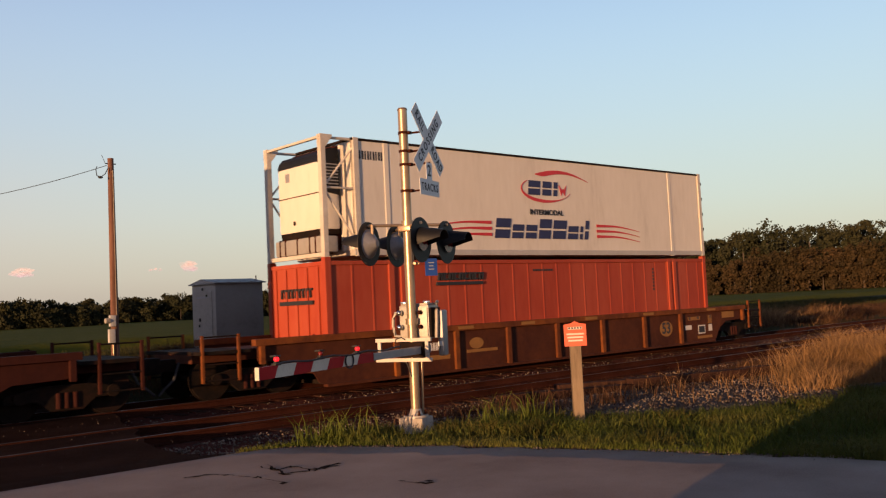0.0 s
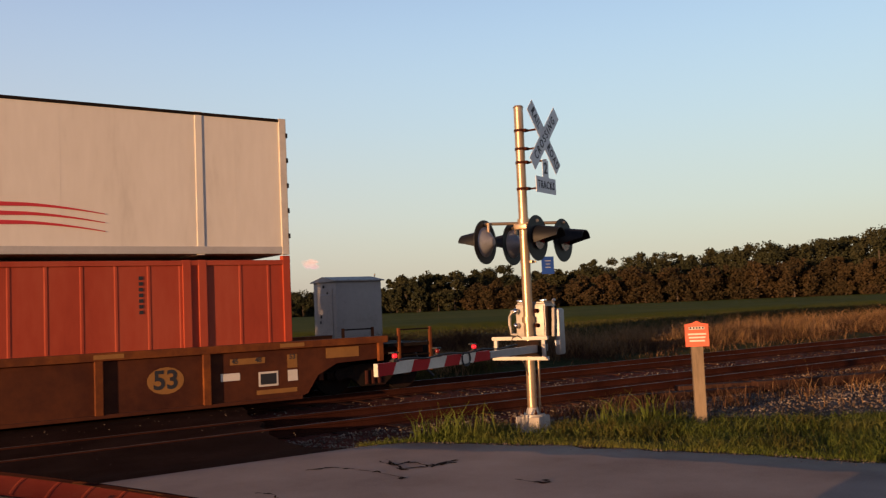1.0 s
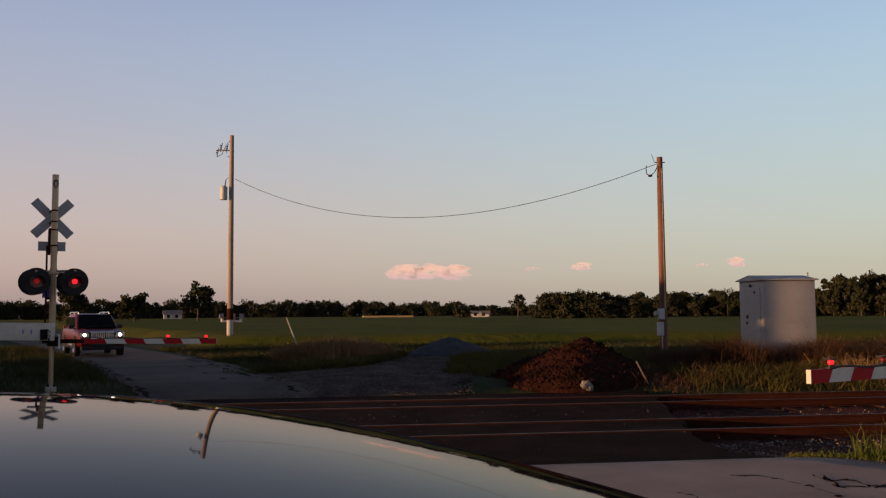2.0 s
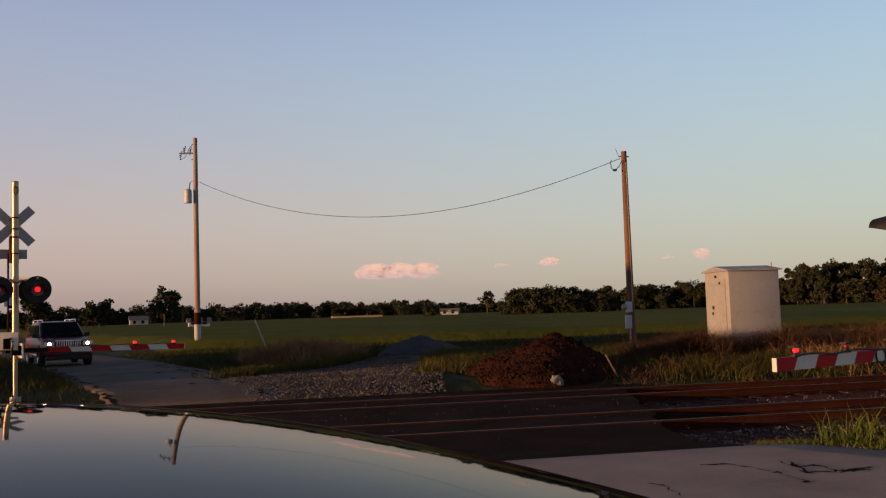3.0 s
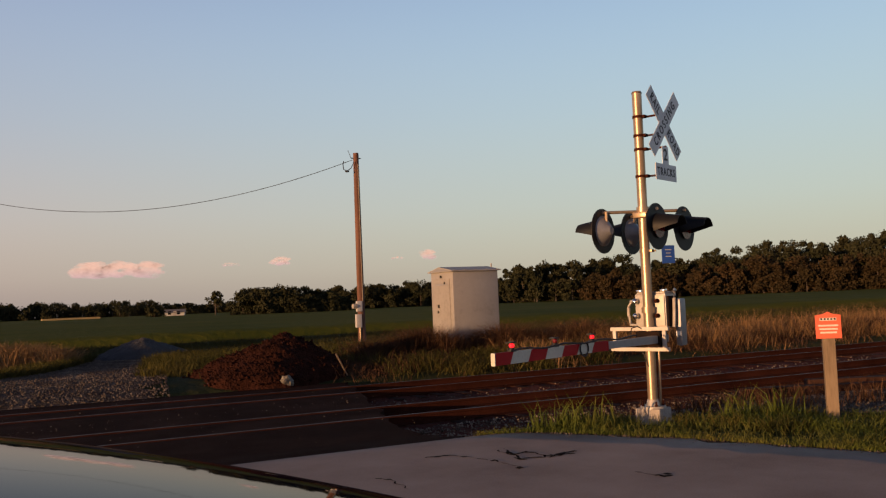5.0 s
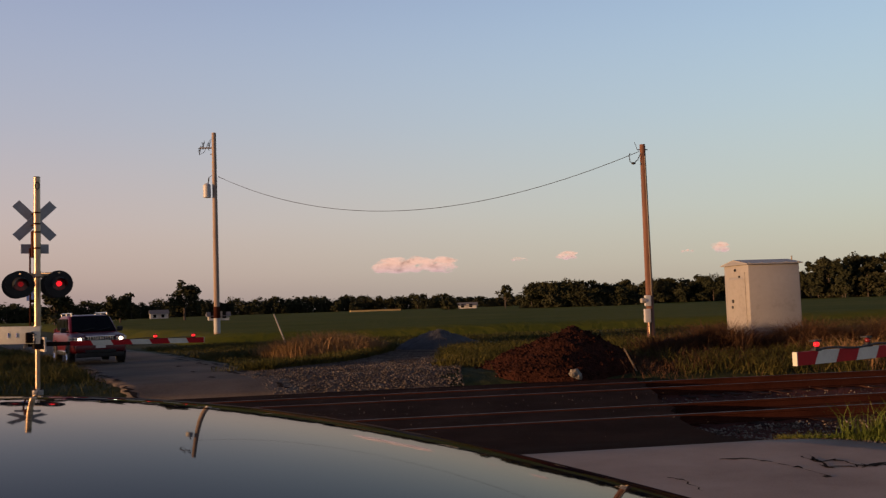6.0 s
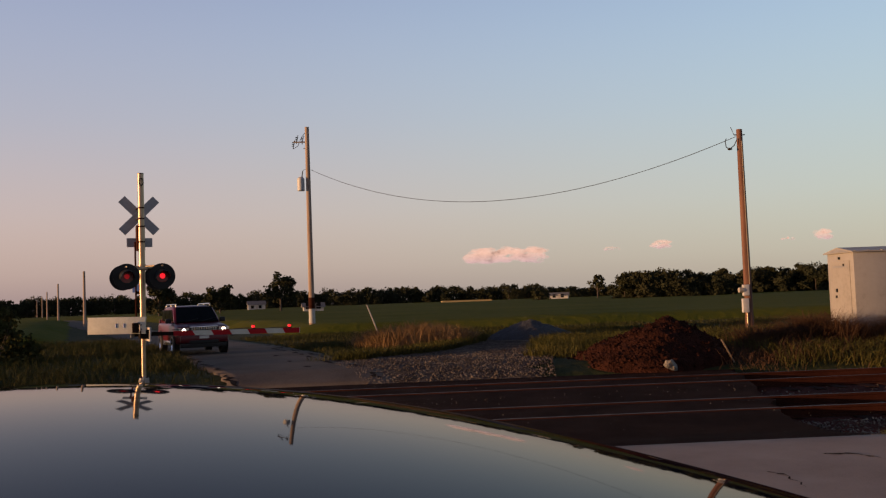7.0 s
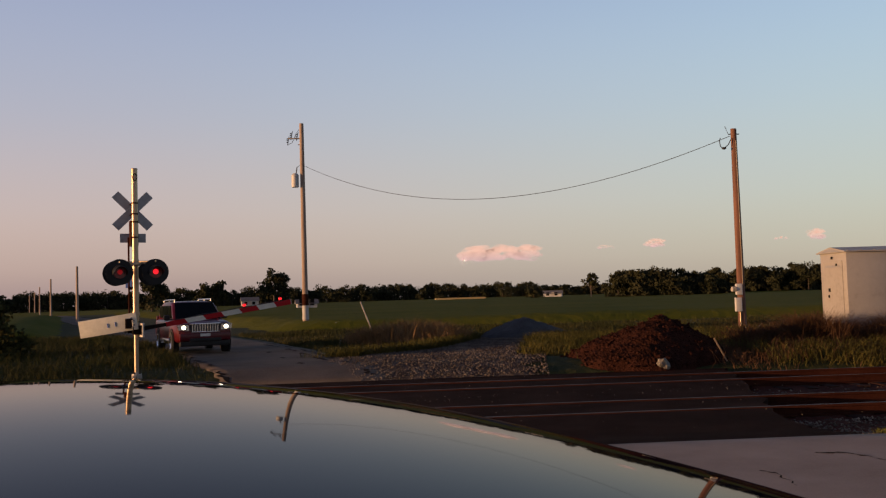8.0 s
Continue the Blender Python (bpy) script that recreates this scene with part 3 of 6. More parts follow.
# ---- crossing signals ----
def crossing_signal(m, label, armlen, near, top):
    """Mast with crossbuck, lamps and gate; its front looks along local -y, the arm reaches along local -x."""
    s = root("crossing_signal", label, "crossing signal", m, "crossing signals")
    bm = bmesh.new()
    if near:
        rod(bm, (0, 0, 0.22), (0, 0, top), 0.066, seg=24)
        rod(bm, (0, 0, top), (0, 0, top + 0.025), 0.074, 0.06, 24)
    else:
        rod(bm, (0, 0, 0.05), (0, 0, 1.3), 0.052, seg=24)
        rod(bm, (0, 0, 1.3), (0, 0, top), 0.072, seg=24)
        rod(bm, (0, 0, top), (0, 0, top + 0.02), 0.078, 0.07, 24)
    part("mast", bm, GALV, s, "pale galvanised steel mast")
    bm = bmesh.new()
    if near:
        prism(bm, [(-0.19, -0.3), (0.19, -0.3), (0.17, 0.17), (-0.17, 0.17)], -0.18, 0.18, "y")
        bmesh.ops.bevel(bm, geom=bm.edges[:], offset=0.02, segments=2, affect="EDGES", profile=0.6)
    else:
        rod(bm, (0, 0, -0.3), (0, 0, 0.03), 0.13, 0.12, 16)
    part("foundation", bm, CONC_BASE, s, "cast concrete foundation block")
    bm = bmesh.new()
    br = 0.14 if near else 0.085
    bz = 0.16 if near else 0.02
    rod(bm, (0, 0, bz), (0, 0, bz + 0.035), br + 0.035, br + 0.03, 20)
    rod(bm, (0, 0, bz + 0.035), (0, 0, bz + 0.12), br * 0.7, br * 0.52, 20)
    part("base_casting", bm, ALU, s)
    for k in range(4):
        a = math.pi / 4 + k * math.pi / 2
        bm = bmesh.new()
        rod(bm, (br * math.cos(a), br * math.sin(a), bz - 0.01), (br * math.cos(a), br * math.sin(a), bz + 0.10), 0.013, seg=8)
        rod(bm, (br * math.cos(a), br * math.sin(a), bz + 0.035), (br * math.cos(a), br * math.sin(a), bz + 0.06), 0.024, seg=6)
        part("anchor_bolt", bm, RUST, s, "rusty anchor bolt")
    if near:
        bm = bmesh.new()
        tube(bm, [(0.10, -0.06, 0.1), (0.10, -0.06, 0.3), (0.10, -0.07, 0.7), (0.10, -0.08, 1.0)], 0.018, 12)
        part("conduit", bm, GALV, s)
    else:
        bm = bmesh.new()
        rod(bm, (0.15, 0, 1.15), (0.15, 0, 3.3), 0.022, seg=10)
        box(bm, (0.0, -0.02, 2.05), (0.17, 0.02, 2.12))
        box(bm, (0.0, -0.02, 1.25), (0.17, 0.02, 1.32))
        part("conduit", bm, RUST, s, "thin brown conduit beside the mast")
        bm = bmesh.new()
        for k in range(20):
            a, b = k * 0.3142, (k + 1) * 0.3142
            rod(bm, (0.05 * math.cos(a), 0.088, top - 0.2 + 0.085 * math.sin(a)), (0.05 * math.cos(b), 0.088, top - 0.2 + 0.085 * math.sin(b)), 0.011, seg=5)
        part("cable_entry", bm, BLACK, s, "dark oval cable entry ring")
        bm = bmesh.new()
        box(bm, (-0.09, -0.36, 3.1), (0.09, -0.07, 3.72), 0.01)
        part("sign_bracket_plate", bm, RUST, s, "dark bracket behind the track sign")
    # crossbuck
    cz = 3.97
    for tilt, words in ((45, "RAILROAD"), (-45, "CROSSING")):
        bm = bmesh.new()
        box(bm, (-0.57, -0.002, -0.108), (0.57, 0.002, 0.108))
        b = part("crossbuck_board", bm, SIGN_WHITE, s, "white crossbuck board", smooth=None)
        y = -0.38 if tilt > 0 else -0.386
        b.matrix_basis = pose(0, y, cz, 0, tilt, 0)
        bm = bmesh.new()
        box(bm, (-0.565, 0.004, -0.103), (0.565, 0.007, 0.103))
        part("board_back", bm, SIGN_BACK, b, "grey aluminium back", smooth=None)
        if words == "RAILROAD":
            lettering("RAIL", 0.165, INK, b, pose(-0.34, -0.006, 0, 90, 0, 0), bold=0.001, squeeze=0.78, spacing=1.25)
            lettering("ROAD", 0.165, INK, b, pose(0.34, -0.006, 0, 90, 0, 0), bold=0.001, squeeze=0.78, spacing=1.25)
        else:
            lettering("CROSSING", 0.165, INK, b, pose(0, -0.006, 0, 90, 0, 0), bold=0.001, squeeze=0.8, spacing=1.5)
    bm = bmesh.new()
    box(bm, (-0.09, -0.377, 3.42), (0.09, -0.373, 3.66))
    box(bm, (-0.30, -0.377, 3.20), (0.30, -0.373, 3.42))
    plate = part("track_count_sign", bm, SIGN_WHITE, s, "white track-count plate", smooth=None)
    lettering("2", 0.22, INK, plate, pose(0, -0.379, 3.54, 90, 0, 0), bold=0.003)
    lettering("TRACKS", 0.15, INK, plate, pose(0, -0.379, 3.31, 90, 0, 0), bold=0.001, squeeze=0.8, spacing=1.22)
    bm = bmesh.new()
    box(bm, (-0.295, -0.37, 3.205), (0.295, -0.367, 3.415))
    part("sign_back", bm, SIGN_BACK, s, smooth=None)
    for z in (4.12, 3.86, 3.67, 3.30, 2.28):
        bm = bmesh.new()
        rod(bm, (0, 0, z - 0.018), (0, 0, z + 0.018), 0.075, seg=20)
        box(bm, (0.05, -0.365 if z > 3 else -0.13, z - 0.012), (0.075, -0.04, z + 0.012))
        box(bm, (-0.02, -0.11, z - 0.02), (0.06, -0.06, z + 0.02), 0.006)
        part("bracket", bm, RUST if z > 3 else GALV, s)
    # lamps
    lz = 2.57 if near else 2.46
    bm = bmesh.new()
    rod(bm, (-0.42, 0.42, lz + 0.25), (0.42, -0.42, lz + 0.25), 0.022)
    rod(bm, (0.42, 0.42, lz + 0.23), (-0.42, -0.42, lz + 0.23), 0.022)
    rod(bm, (0, 0, lz + 0.17), (0, 0, lz + 0.31), 0.085, seg=20)
    box(bm, (-0.12, -0.1, lz + 0.16), (0.12, 0.1, lz + 0.24), 0.015)
    part("lamp_crossarm", bm, GALV, s)
    for side in (-1, 1):
        for face in (-1, 1):
            x, y = side * 0.40, face * 0.40
            bm = bmesh.new()
            bmesh.ops.create_cone(bm, cap_ends=True, segments=32, radius1=0.305, radius2=0.305, depth=0.012, matrix=pose(x, y, lz, 90, 0, 0))
            lamp = part("lamp", bm, BLACK, s, "black round background of a flashing lamp")
            bm = bmesh.new()
            bmesh.ops.create_cone(bm, cap_ends=True, segments=24, radius1=0.21, radius2=0.05, depth=0.13, matrix=pose(x, y - face * 0.07, lz, 90 * face, 0, 0))
            part("housing", bm, SIGN_BACK if near and face > 0 else BLACK, lamp, "pale grey lamp housing" if near and face > 0 else "")
            bm = bmesh.new()
            bmesh.ops.create_cone(bm, cap_ends=True, segments=24, radius1=0.15, radius2=0.11, depth=0.03, matrix=pose(x, y + face * 0.02, lz, 90 * face, 0, 0))
            part("lens", bm, RED_LENS, lamp, "red lens")
            if not near and face > 0:
                bm = bmesh.new()
                bmesh.ops.create_cone(bm, cap_ends=True, segments=20, radius1=0.06, radius2=0.045, depth=0.02, matrix=pose(x, y + face * 0.04, lz, 90 * face, 0, 0))
                part("bulb_glow", bm, RED_GLOW if side < 0 else RED_DIM, lamp, "glowing red light")
            # hood: a long half tube
            bm = bmesh.new()
            rings = []
            for t in np.linspace(0, 1, 6):
                yy = y + face * (0.01 + 0.34 * t)
                r = 0.17 - 0.02 * t
                span = 115 - 40 * t
                outer = [(x + r * math.sin(radians(a)), yy, lz + r * math.cos(radians(a)) - 0.03 * t) for a in np.linspace(-span, span, 13)]
                inner = [(x + (r - 0.008) * math.sin(radians(a)), yy, lz + (r - 0.008) * math.cos(radians(a)) - 0.03 * t) for a in np.linspace(span, -span, 13)]
                rings.append(outer + inner)
            loft(bm, rings)
            part("hood", bm, BLACK, lamp, "long black hood")
            bm = bmesh.new()
            rod(bm, (x, y - face * 0.06, lz + 0.08), (x, y - face * 0.06, lz + 0.26), 0.022, seg=8)
            part("lamp_bracket", bm, GALV, lamp)
    # blue plate
    bm = bmesh.new()
    box(bm, (-0.10, -0.003, -0.12), (0.10, 0.003, 0.12))
    note = part("notice_plate", bm, SIGN_BLUE, s, "small blue notice plate", smooth=None)
    note.matrix_basis = pose(0.10, -0.29, 2.22, 0, 0, -30)
    for z, w in ((0.055, 0.10), (0.01, 0.07), (-0.035, 0.09)):
        bm = bmesh.new()
        box(bm, (-w / 2, -0.006, z), (w / 2, -0.002, z + 0.012))
        part("text_bar", bm, GREY_BOX, note, "pale text bar", smooth=None)
    # gate mechanism: a cast box behind the mast, its door towards local -x
    bm = bmesh.new()
    box(bm, (0.09, -0.22, 1.23), (0.42, 0.24, 1.70), 0.02)
    mech = part("gate_mechanism", bm, ALU if near else CAR_DARK, s, "aluminium gate machine housing" if near else "dark gate machine housing")
    bm = bmesh.new()
    box(bm, (0.07, -0.205, 1.26), (0.09, 0.225, 1.675), 0.006)
    part("door", bm, ALU if near else CAR_DARK, mech)
    for y in (0.2, -0.11):
        for z in (1.40, 1.60):
            bm = bmesh.new()
            rod(bm, (0.02, y, z), (0.07, y, z), 0.03, seg=12)
            ball(bm, (0.02, y, z), 0.042 if y > 0 else 0.03, 2)
            part("door_knob", bm, CHROME if y > 0 else RUST, mech, "bright round door knob" if y > 0 else "rusty bolt")
    bm = bmesh.new()
    tube(bm, [(0.12, 0.24, 1.27), (0.12, 0.33, 1.28), (0.12, 0.36, 1.40), (0.12, 0.355, 1.52), (0.12, 0.32, 1.60), (0.12, 0.24, 1.61)], 0.022, 10)
    part("side_handle", bm, ALU, mech, "bent side guard")
    # solid dark block standing in for the shade of a side gap
    bm = bmesh.new()
    box(bm, (0.11, -0.25, 1.25), (0.40, -0.22, 1.66), 0.008)
    part("side_gap_shade", bm, CAR_DARK, mech, "dark block in place of a shaded gap")
    bm = bmesh.new()
    tube(bm, [(0.20, -0.27, 1.24), (0.20, -0.285, 1.45), (0.21, -0.285, 1.62), (0.26, -0.27, 1.72), (0.38, -0.22, 1.74)], 0.024, 8)
    part("side_bracket", bm, ALU, mech, "pale bent side bracket")
    # darker grey than the housing, to paint in the cover's shade
    bm = bmesh.new()
    box(bm, (0.26, -0.345, 0.98), (0.44, -0.26, 1.62), 0.03)
    part("side_cover", bm, GREY_RAIL, mech, "side cover in a grey darkened for shade, with a pale label")
    bm = bmesh.new()
    box(bm, (0.254, -0.335, 1.12), (0.261, -0.27, 1.18))
    part("label_plate", bm, SIGN_WHITE, mech, smooth=None)
    bm = bmesh.new()
    box(bm, (0.11, -0.20, 1.70), (0.40, 0.22, 1.725), 0.01)
    part("lid", bm, ALU, mech)
    for y in (0.15, -0.2):
        bm = bmesh.new()
        box(bm, (0.10, y, 1.72), (0.2, y + 0.07, 1.755), 0.008)
        part("lid_latch", bm, CHROME, mech)
    bm = bmesh.new()
    rod(bm, (0, 0, 1.44), (0, 0, 1.52), 0.088, seg=20)
    box(bm, (-0.06, 0.0, 1.45), (0.06, 0.05, 1.51), 0.006)
    part("mast_clamp", bm, GALV, s)
    for z in (0.93, 1.205):
        bm = bmesh.new()
        box(bm, (-0.115, -0.33, z), (-0.07, 0.53, z + 0.05), 0.005)
        part("support_bar", bm, CREAM_POST, s, "pale support channel")
    for y in (-0.29, 0.45):
        bm = bmesh.new()
        box(bm, (-0.11, y, 0.975), (-0.075, y + 0.05, 1.21), 0.004)
        part("support_strut", bm, CREAM_POST, s)
    bm = bmesh.new()
    box(bm, (-0.135, -0.22, 0.985), (0.09, 0.14, 1.195), 0.015)
    part("pivot_housing", bm, CAR_DARK, s, "dark pivot housing")
    bm = bmesh.new()
    tube(bm, [(-0.08, 0.02, 1.2), (-0.15, 0.1, 1.27), (-0.12, 0.2, 1.24), (-0.1, 0.24, 1.1), (-0.09, 0.05, 0.9), (-0.075, 0.0, 0.72)], 0.008, 6)
    part("loose_cable", bm, WIRE, s)
    # arm
    bm = bmesh.new()
    inner = 1.42 if near else 0.72
    prism(bm, [(0.18, -0.05), (0.18, 0.05), (-0.3, 0.05), (-inner, 0.042), (-inner, -0.042), (-0.3, -0.05)], -0.03, 0.03, "y")
    arm = part("gate_arm", bm, GREY_RAIL if near else CAR_DARK, s, "red and white striped gate arm", smooth=None)
    arm.matrix_basis = pose(0, -0.16, 1.09)
    x = -inner
    step = (armlen - inner) / 7
    k = 0
    while x > -armlen + 0.01:
        x2 = max(x - step, -armlen)
        bm = bmesh.new()
        hgt = 0.055 + 0.010 * (-x / armlen)
        if x2 <= -armlen:
            prism(bm, [(x - 0.07, -hgt), (x, hgt), (x2, hgt), (x2, -hgt)], -0.022, 0.022, "y")
        else:
            prism(bm, [(x - (0.07 if k else 0), -hgt), (x, hgt), (x2, hgt), (x2 - 0.07, -hgt)], -0.022, 0.022, "y")
        part("stripe", bm, RED if k % 2 == 0 else WHITE, arm, "red stripe" if k % 2 == 0 else "white stripe", smooth=None)
        x, k = x2, k + 1
    bm = bmesh.new()
    box(bm, (-armlen - 0.012, -0.026, -0.066), (-armlen, 0.026, 0.066), 0.003)
    part("end_cap", bm, WHITE, arm, smooth=None)
    lamps = ((0.32, 1), (1.15, 0), (1.95, 1)) if near else ((0.26, 1), (1.2, 1))
    for d, on in lamps:
        lx = -armlen + d
        bm = bmesh.new()
        box(bm, (lx - 0.05, -0.03, 0.06), (lx + 0.05, 0.03, 0.085), 0.006)
        rod(bm, (lx, 0, 0.08), (lx, 0, 0.105), 0.03, seg=12)
        al = part("arm_lamp", bm, BLACK, arm, "small dark arm lamp")
        bm = bmesh.new()
        ball(bm, (lx, -0.004, 0.125), 0.030 if near else 0.046, 2)
        part("arm_lens", bm, RED_GLOW if on else RED_LENS, al, "glowing red lens" if on else "dark red lens")
        bm = bmesh.new()
        prism(bm, [(lx - 0.045, 0.165), (lx + 0.045, 0.165), (lx + 0.045, 0.15), (lx - 0.045, 0.15)], -0.03, 0.045, "y")
        part("lamp_cap", bm, BLACK, al, smooth=None)
    # cable along the arm, with a hanging loop
    pts = [(-armlen + 0.3 + (armlen - 1.0) * t, -0.027, 0.075 + 0.012 * math.sin(t * 21)) for t in np.linspace(0, 1, 26)]
    loop = [(-armlen + 1.72 + 0.09 * math.sin(a), -0.032, 0.0 - 0.085 * math.cos(a)) for a in np.linspace(-2.6, 2.6, 16)]
    for name, pp in (("arm_cable", pts), ("cable_loop", loop)):
        bm = bmesh.new()
        tube(bm, pp, 0.011)
        part(name, bm, WIRE, arm)
    # counterweights
    if near:
        return s, arm
    mech.matrix_basis = Matrix.Translation((0.05, 0, 1.12)) @ Matrix.Diagonal((0.5, 0.7, 0.5, 1)) @ Matrix.Translation((0, 0, -1.2))
    bm = bmesh.new()
    box(bm, (-0.10, -0.02, -0.20), (1.24, 0.02, 0.20), 0.008)
    cw = part("counterweight_panel", bm, WHITE, arm, "white counterweight panel")
    cw.matrix_basis = pose(0.06, 0.28, 0.22, 0, 0, -22)
    for x in (0.4, 0.58):
        bm = bmesh.new()
        rod(bm, (x, 0.022, -0.05), (x, 0.022, 0.05), 0.014, seg=6)
        part("panel_bolt", bm, SIGN_BLUE, cw, "dark panel bolt")
    return s, arm


# ---- railway cars and containers ----
SPEED = 20.05
TRAIN = []      # things that roll with the train, with their start


def slanted(bm, x0, z0, w, h, d0, d1, lean=0.25):
    """A leaning block on the side of a container."""
    prism(bm, [(x0, z0), (x0 + w, z0), (x0 + w + lean * h, z0 + h), (x0 + lean * h, z0 + h)], d0, d1, "y")


def ribbon(bm, pts, y0, y1):
    """A band between two lines of (x, upper z, lower z)."""
    prism(bm, [(x, a) for x, a, b in pts] + [(x, b) for x, a, b in pts[::-1]], y0, y1, "y")


def white_container():
    c = root("refrigerated_container", "white refrigerated container with red and blue marks, stacked high", "container")
    L, Wd, z0, z1 = 16.15, 2.59, 3.10, 6.0
    bm = bmesh.new()
    box(bm, (0.95, 0.03, z0 + 0.14), (L - 0.06, Wd - 0.03, z1 - 0.05), 0.01)
    part("body", bm, CREAM, c, "smooth cream-white side panels", smooth=None)
    for x in (4.9, 8.6, 11.6, 15.0):
        bm = bmesh.new()
        box(bm, (x, 0.0285, z0 + 0.24), (x + 0.012, 0.034, z1 - 0.06))
        part("panel_seam", bm, CREAM, c, smooth=None)
    bm = bmesh.new()
    box(bm, (0.9, 0, z1 - 0.06), (L, Wd, z1 + 0.0), 0.01)
    part("top_rail", bm, CAR_DARK, c, "dark roof rail", smooth=None)
    bm = bmesh.new()
    box(bm, (0.9, 0, z0 + 0.02), (L, Wd, z0 + 0.17), 0.01)
    part("bottom_rail", bm, PALE_RAIL, c, "pale grey bottom rail", smooth=None)
    for x in (1.9, L - 1.98):
        bm = bmesh.new()
        box(bm, (x, 0.012, z0), (x + 0.15, Wd - 0.012, z1 + 0.012), 0.01)
        part("lifting_post", bm, CREAM, c, "pale lifting post", smooth=None)
    for x in (L - 0.16, 0.95):
        for y in (-0.01, Wd - 0.12):
            bm = bmesh.new()
            box(bm, (x, y, z0), (x + 0.16, y + 0.13, z1 + 0.01), 0.01)
            part("corner_post", bm, CREAM_POST, c, smooth=None)
    # doors at the trailing end
    for y in (0.08, Wd / 2 + 0.01):
        bm = bmesh.new()
        box(bm, (L - 0.06, y, z0 + 0.15), (L - 0.01, y + Wd / 2 - 0.09, z1 - 0.12), 0.01)
        door = part("door", bm, DOOR_DARK, c, "dark door panel")
        for k in (0.3, 0.85):
            bm = bmesh.new()
            rod(bm, (L + 0.015, y + k, z0 + 0.12), (L + 0.015, y + k, z1 - 0.1), 0.02, seg=8)
            part("locking_bar", bm, GREY_RAIL, door)
    for z in np.linspace(z0 + 0.35, z1 - 0.4, 5):
        bm = bmesh.new()
        box(bm, (L - 0.02, -0.02, z), (L + 0.03, 0.06, z + 0.1), 0.005)
        part("hinge", bm, BLACK, c, smooth=None)
    # open frame and cooling unit at the leading end
    for y in (0.0, Wd - 0.14):
        bm = bmesh.new()
        box(bm, (0, y, z0 - 0.02), (0.14, y + 0.14, z1 + 0.01), 0.012)
        part("frame_post", bm, CREAM_POST, c, "white steel frame post", smooth=None)
        bm = bmesh.new()
        rod(bm, (0.1, y + 0.07, z1 - 0.06), (1.0, y + 0.07, z1 - 0.04), 0.036, seg=8)
        part("frame_top_bar", bm, CREAM_POST, c)
        for a, b in (((0.08, 4.75), (0.98, 5.75)), ((0.08, 4.75), (0.98, 3.45)), ((0.08, 4.75), (0.98, 4.75))):
            bm = bmesh.new()
            rod(bm, (a[0], y + 0.07, a[1]), (b[0], y + 0.07, b[1]), 0.028, seg=8)
            part("frame_brace", bm, CREAM_POST, c)
        bm = bmesh.new()
        prism(bm, [(0.0, z1 - 0.28), (0.15, z1 - 0.28), (0.34, z1 - 0.04), (0.34, z1 + 0.014), (0.0, z1 + 0.014)], y - 0.006, y + 0.146, "y")
        part("corner_gusset", bm, CREAM_POST, c, smooth=None)
    for za, zb in ((z1 - 0.07, z1 - 0.01), (z0, z0 + 0.10)):
        bm = bmesh.new()
        box(bm, (0.02, 0.1, za), (0.11, Wd - 0.1, zb), 0.01)
        part("frame_crossbar", bm, CREAM_POST, c, smooth=None)
    # front wall with upright ribs, dark cavity behind the cooling unit
    for y in (0.16, 0.42):
        bm = bmesh.new()
        prism(bm, [(0.95, y), (0.95, y + 0.14), (0.88, y + 0.11), (0.88, y + 0.03)], z0 + 0.15, z1 - 0.1, "z")
        part("end_rib", bm, CREAM, c, smooth=None)
    bm = bmesh.new()
    box(bm, (0.80, 0.6, 3.3), (0.945, Wd - 0.1, z1 - 0.12), 0.01)
    part("front_panel", bm, CAR_RED, c, "dark red-brown front panel", smooth=None)
    lower, upper = 3.78, 5.46
    bm = bmesh.new()
    box(bm, (0.20, 0.42, lower), (0.80, Wd - 0.32, upper), 0.07)
    unit = part("cooling_unit", bm, CREAM, c, "white cooling unit")
    bm = bmesh.new()
    prism(bm, [(0.80, upper - 0.06), (0.21, upper - 0.06), (0.21, upper + 0.04), (0.26, upper + 0.16), (0.36, upper + 0.26), (0.55, upper + 0.32), (0.80, upper + 0.33)], 0.42, Wd - 0.32, "y")
    part("fan_cowl", bm, BLACK, unit, "black rounded fan cowl", smooth=None)
    bm = bmesh.new()
    prism(bm, [(0.34, 4.70), (0.80, 4.62), (0.80, upper), (0.30, upper), (0.30, 4.78)], 0.40, 0.43, "y")
    grille = part("side_grille", bm, BLACK, unit, "black side grille", smooth=None)
    for k in range(8):
        bm = bmesh.new()
        box(bm, (0.36, 0.388, 4.80 + 0.08 * k), (0.76, 0.40, 4.83 + 0.08 * k), 0.004)
        part("grille_slat", bm, GREY_RAIL, grille, smooth=None)
    bm = bmesh.new()
    box(bm, (0.193, 0.44, 4.66), (0.201, Wd - 0.34, 4.685))
    part("unit_seam", bm, RUST, unit, "rust-stained seam", smooth=None)
    bm = bmesh.new()
    box(bm, (0.190, 1.72, 5.08), (0.201, 1.90, 5.30), 0.003)
    part("gauge_plate", bm, GREY_RAIL, unit, "small grey gauge plate", smooth=None)
    bm = bmesh.new()
    rod(bm, (0.192, 1.55, 4.02), (0.205, 1.55, 4.02), 0.06, seg=16)
    part("drain_hole", bm, CAR_DARK, unit, "dark round drain hole")
    bm = bmesh.new()
    prism(bm, [(0.24, lower - 0.14), (0.8, lower - 0.10), (0.8, lower + 0.03), (0.22, lower + 0.03)], 0.46, Wd - 0.36, "y")
    part("unit_base", bm, CAR_DARK, unit, "dark underside tray", smooth=None)
    bm = bmesh.new()
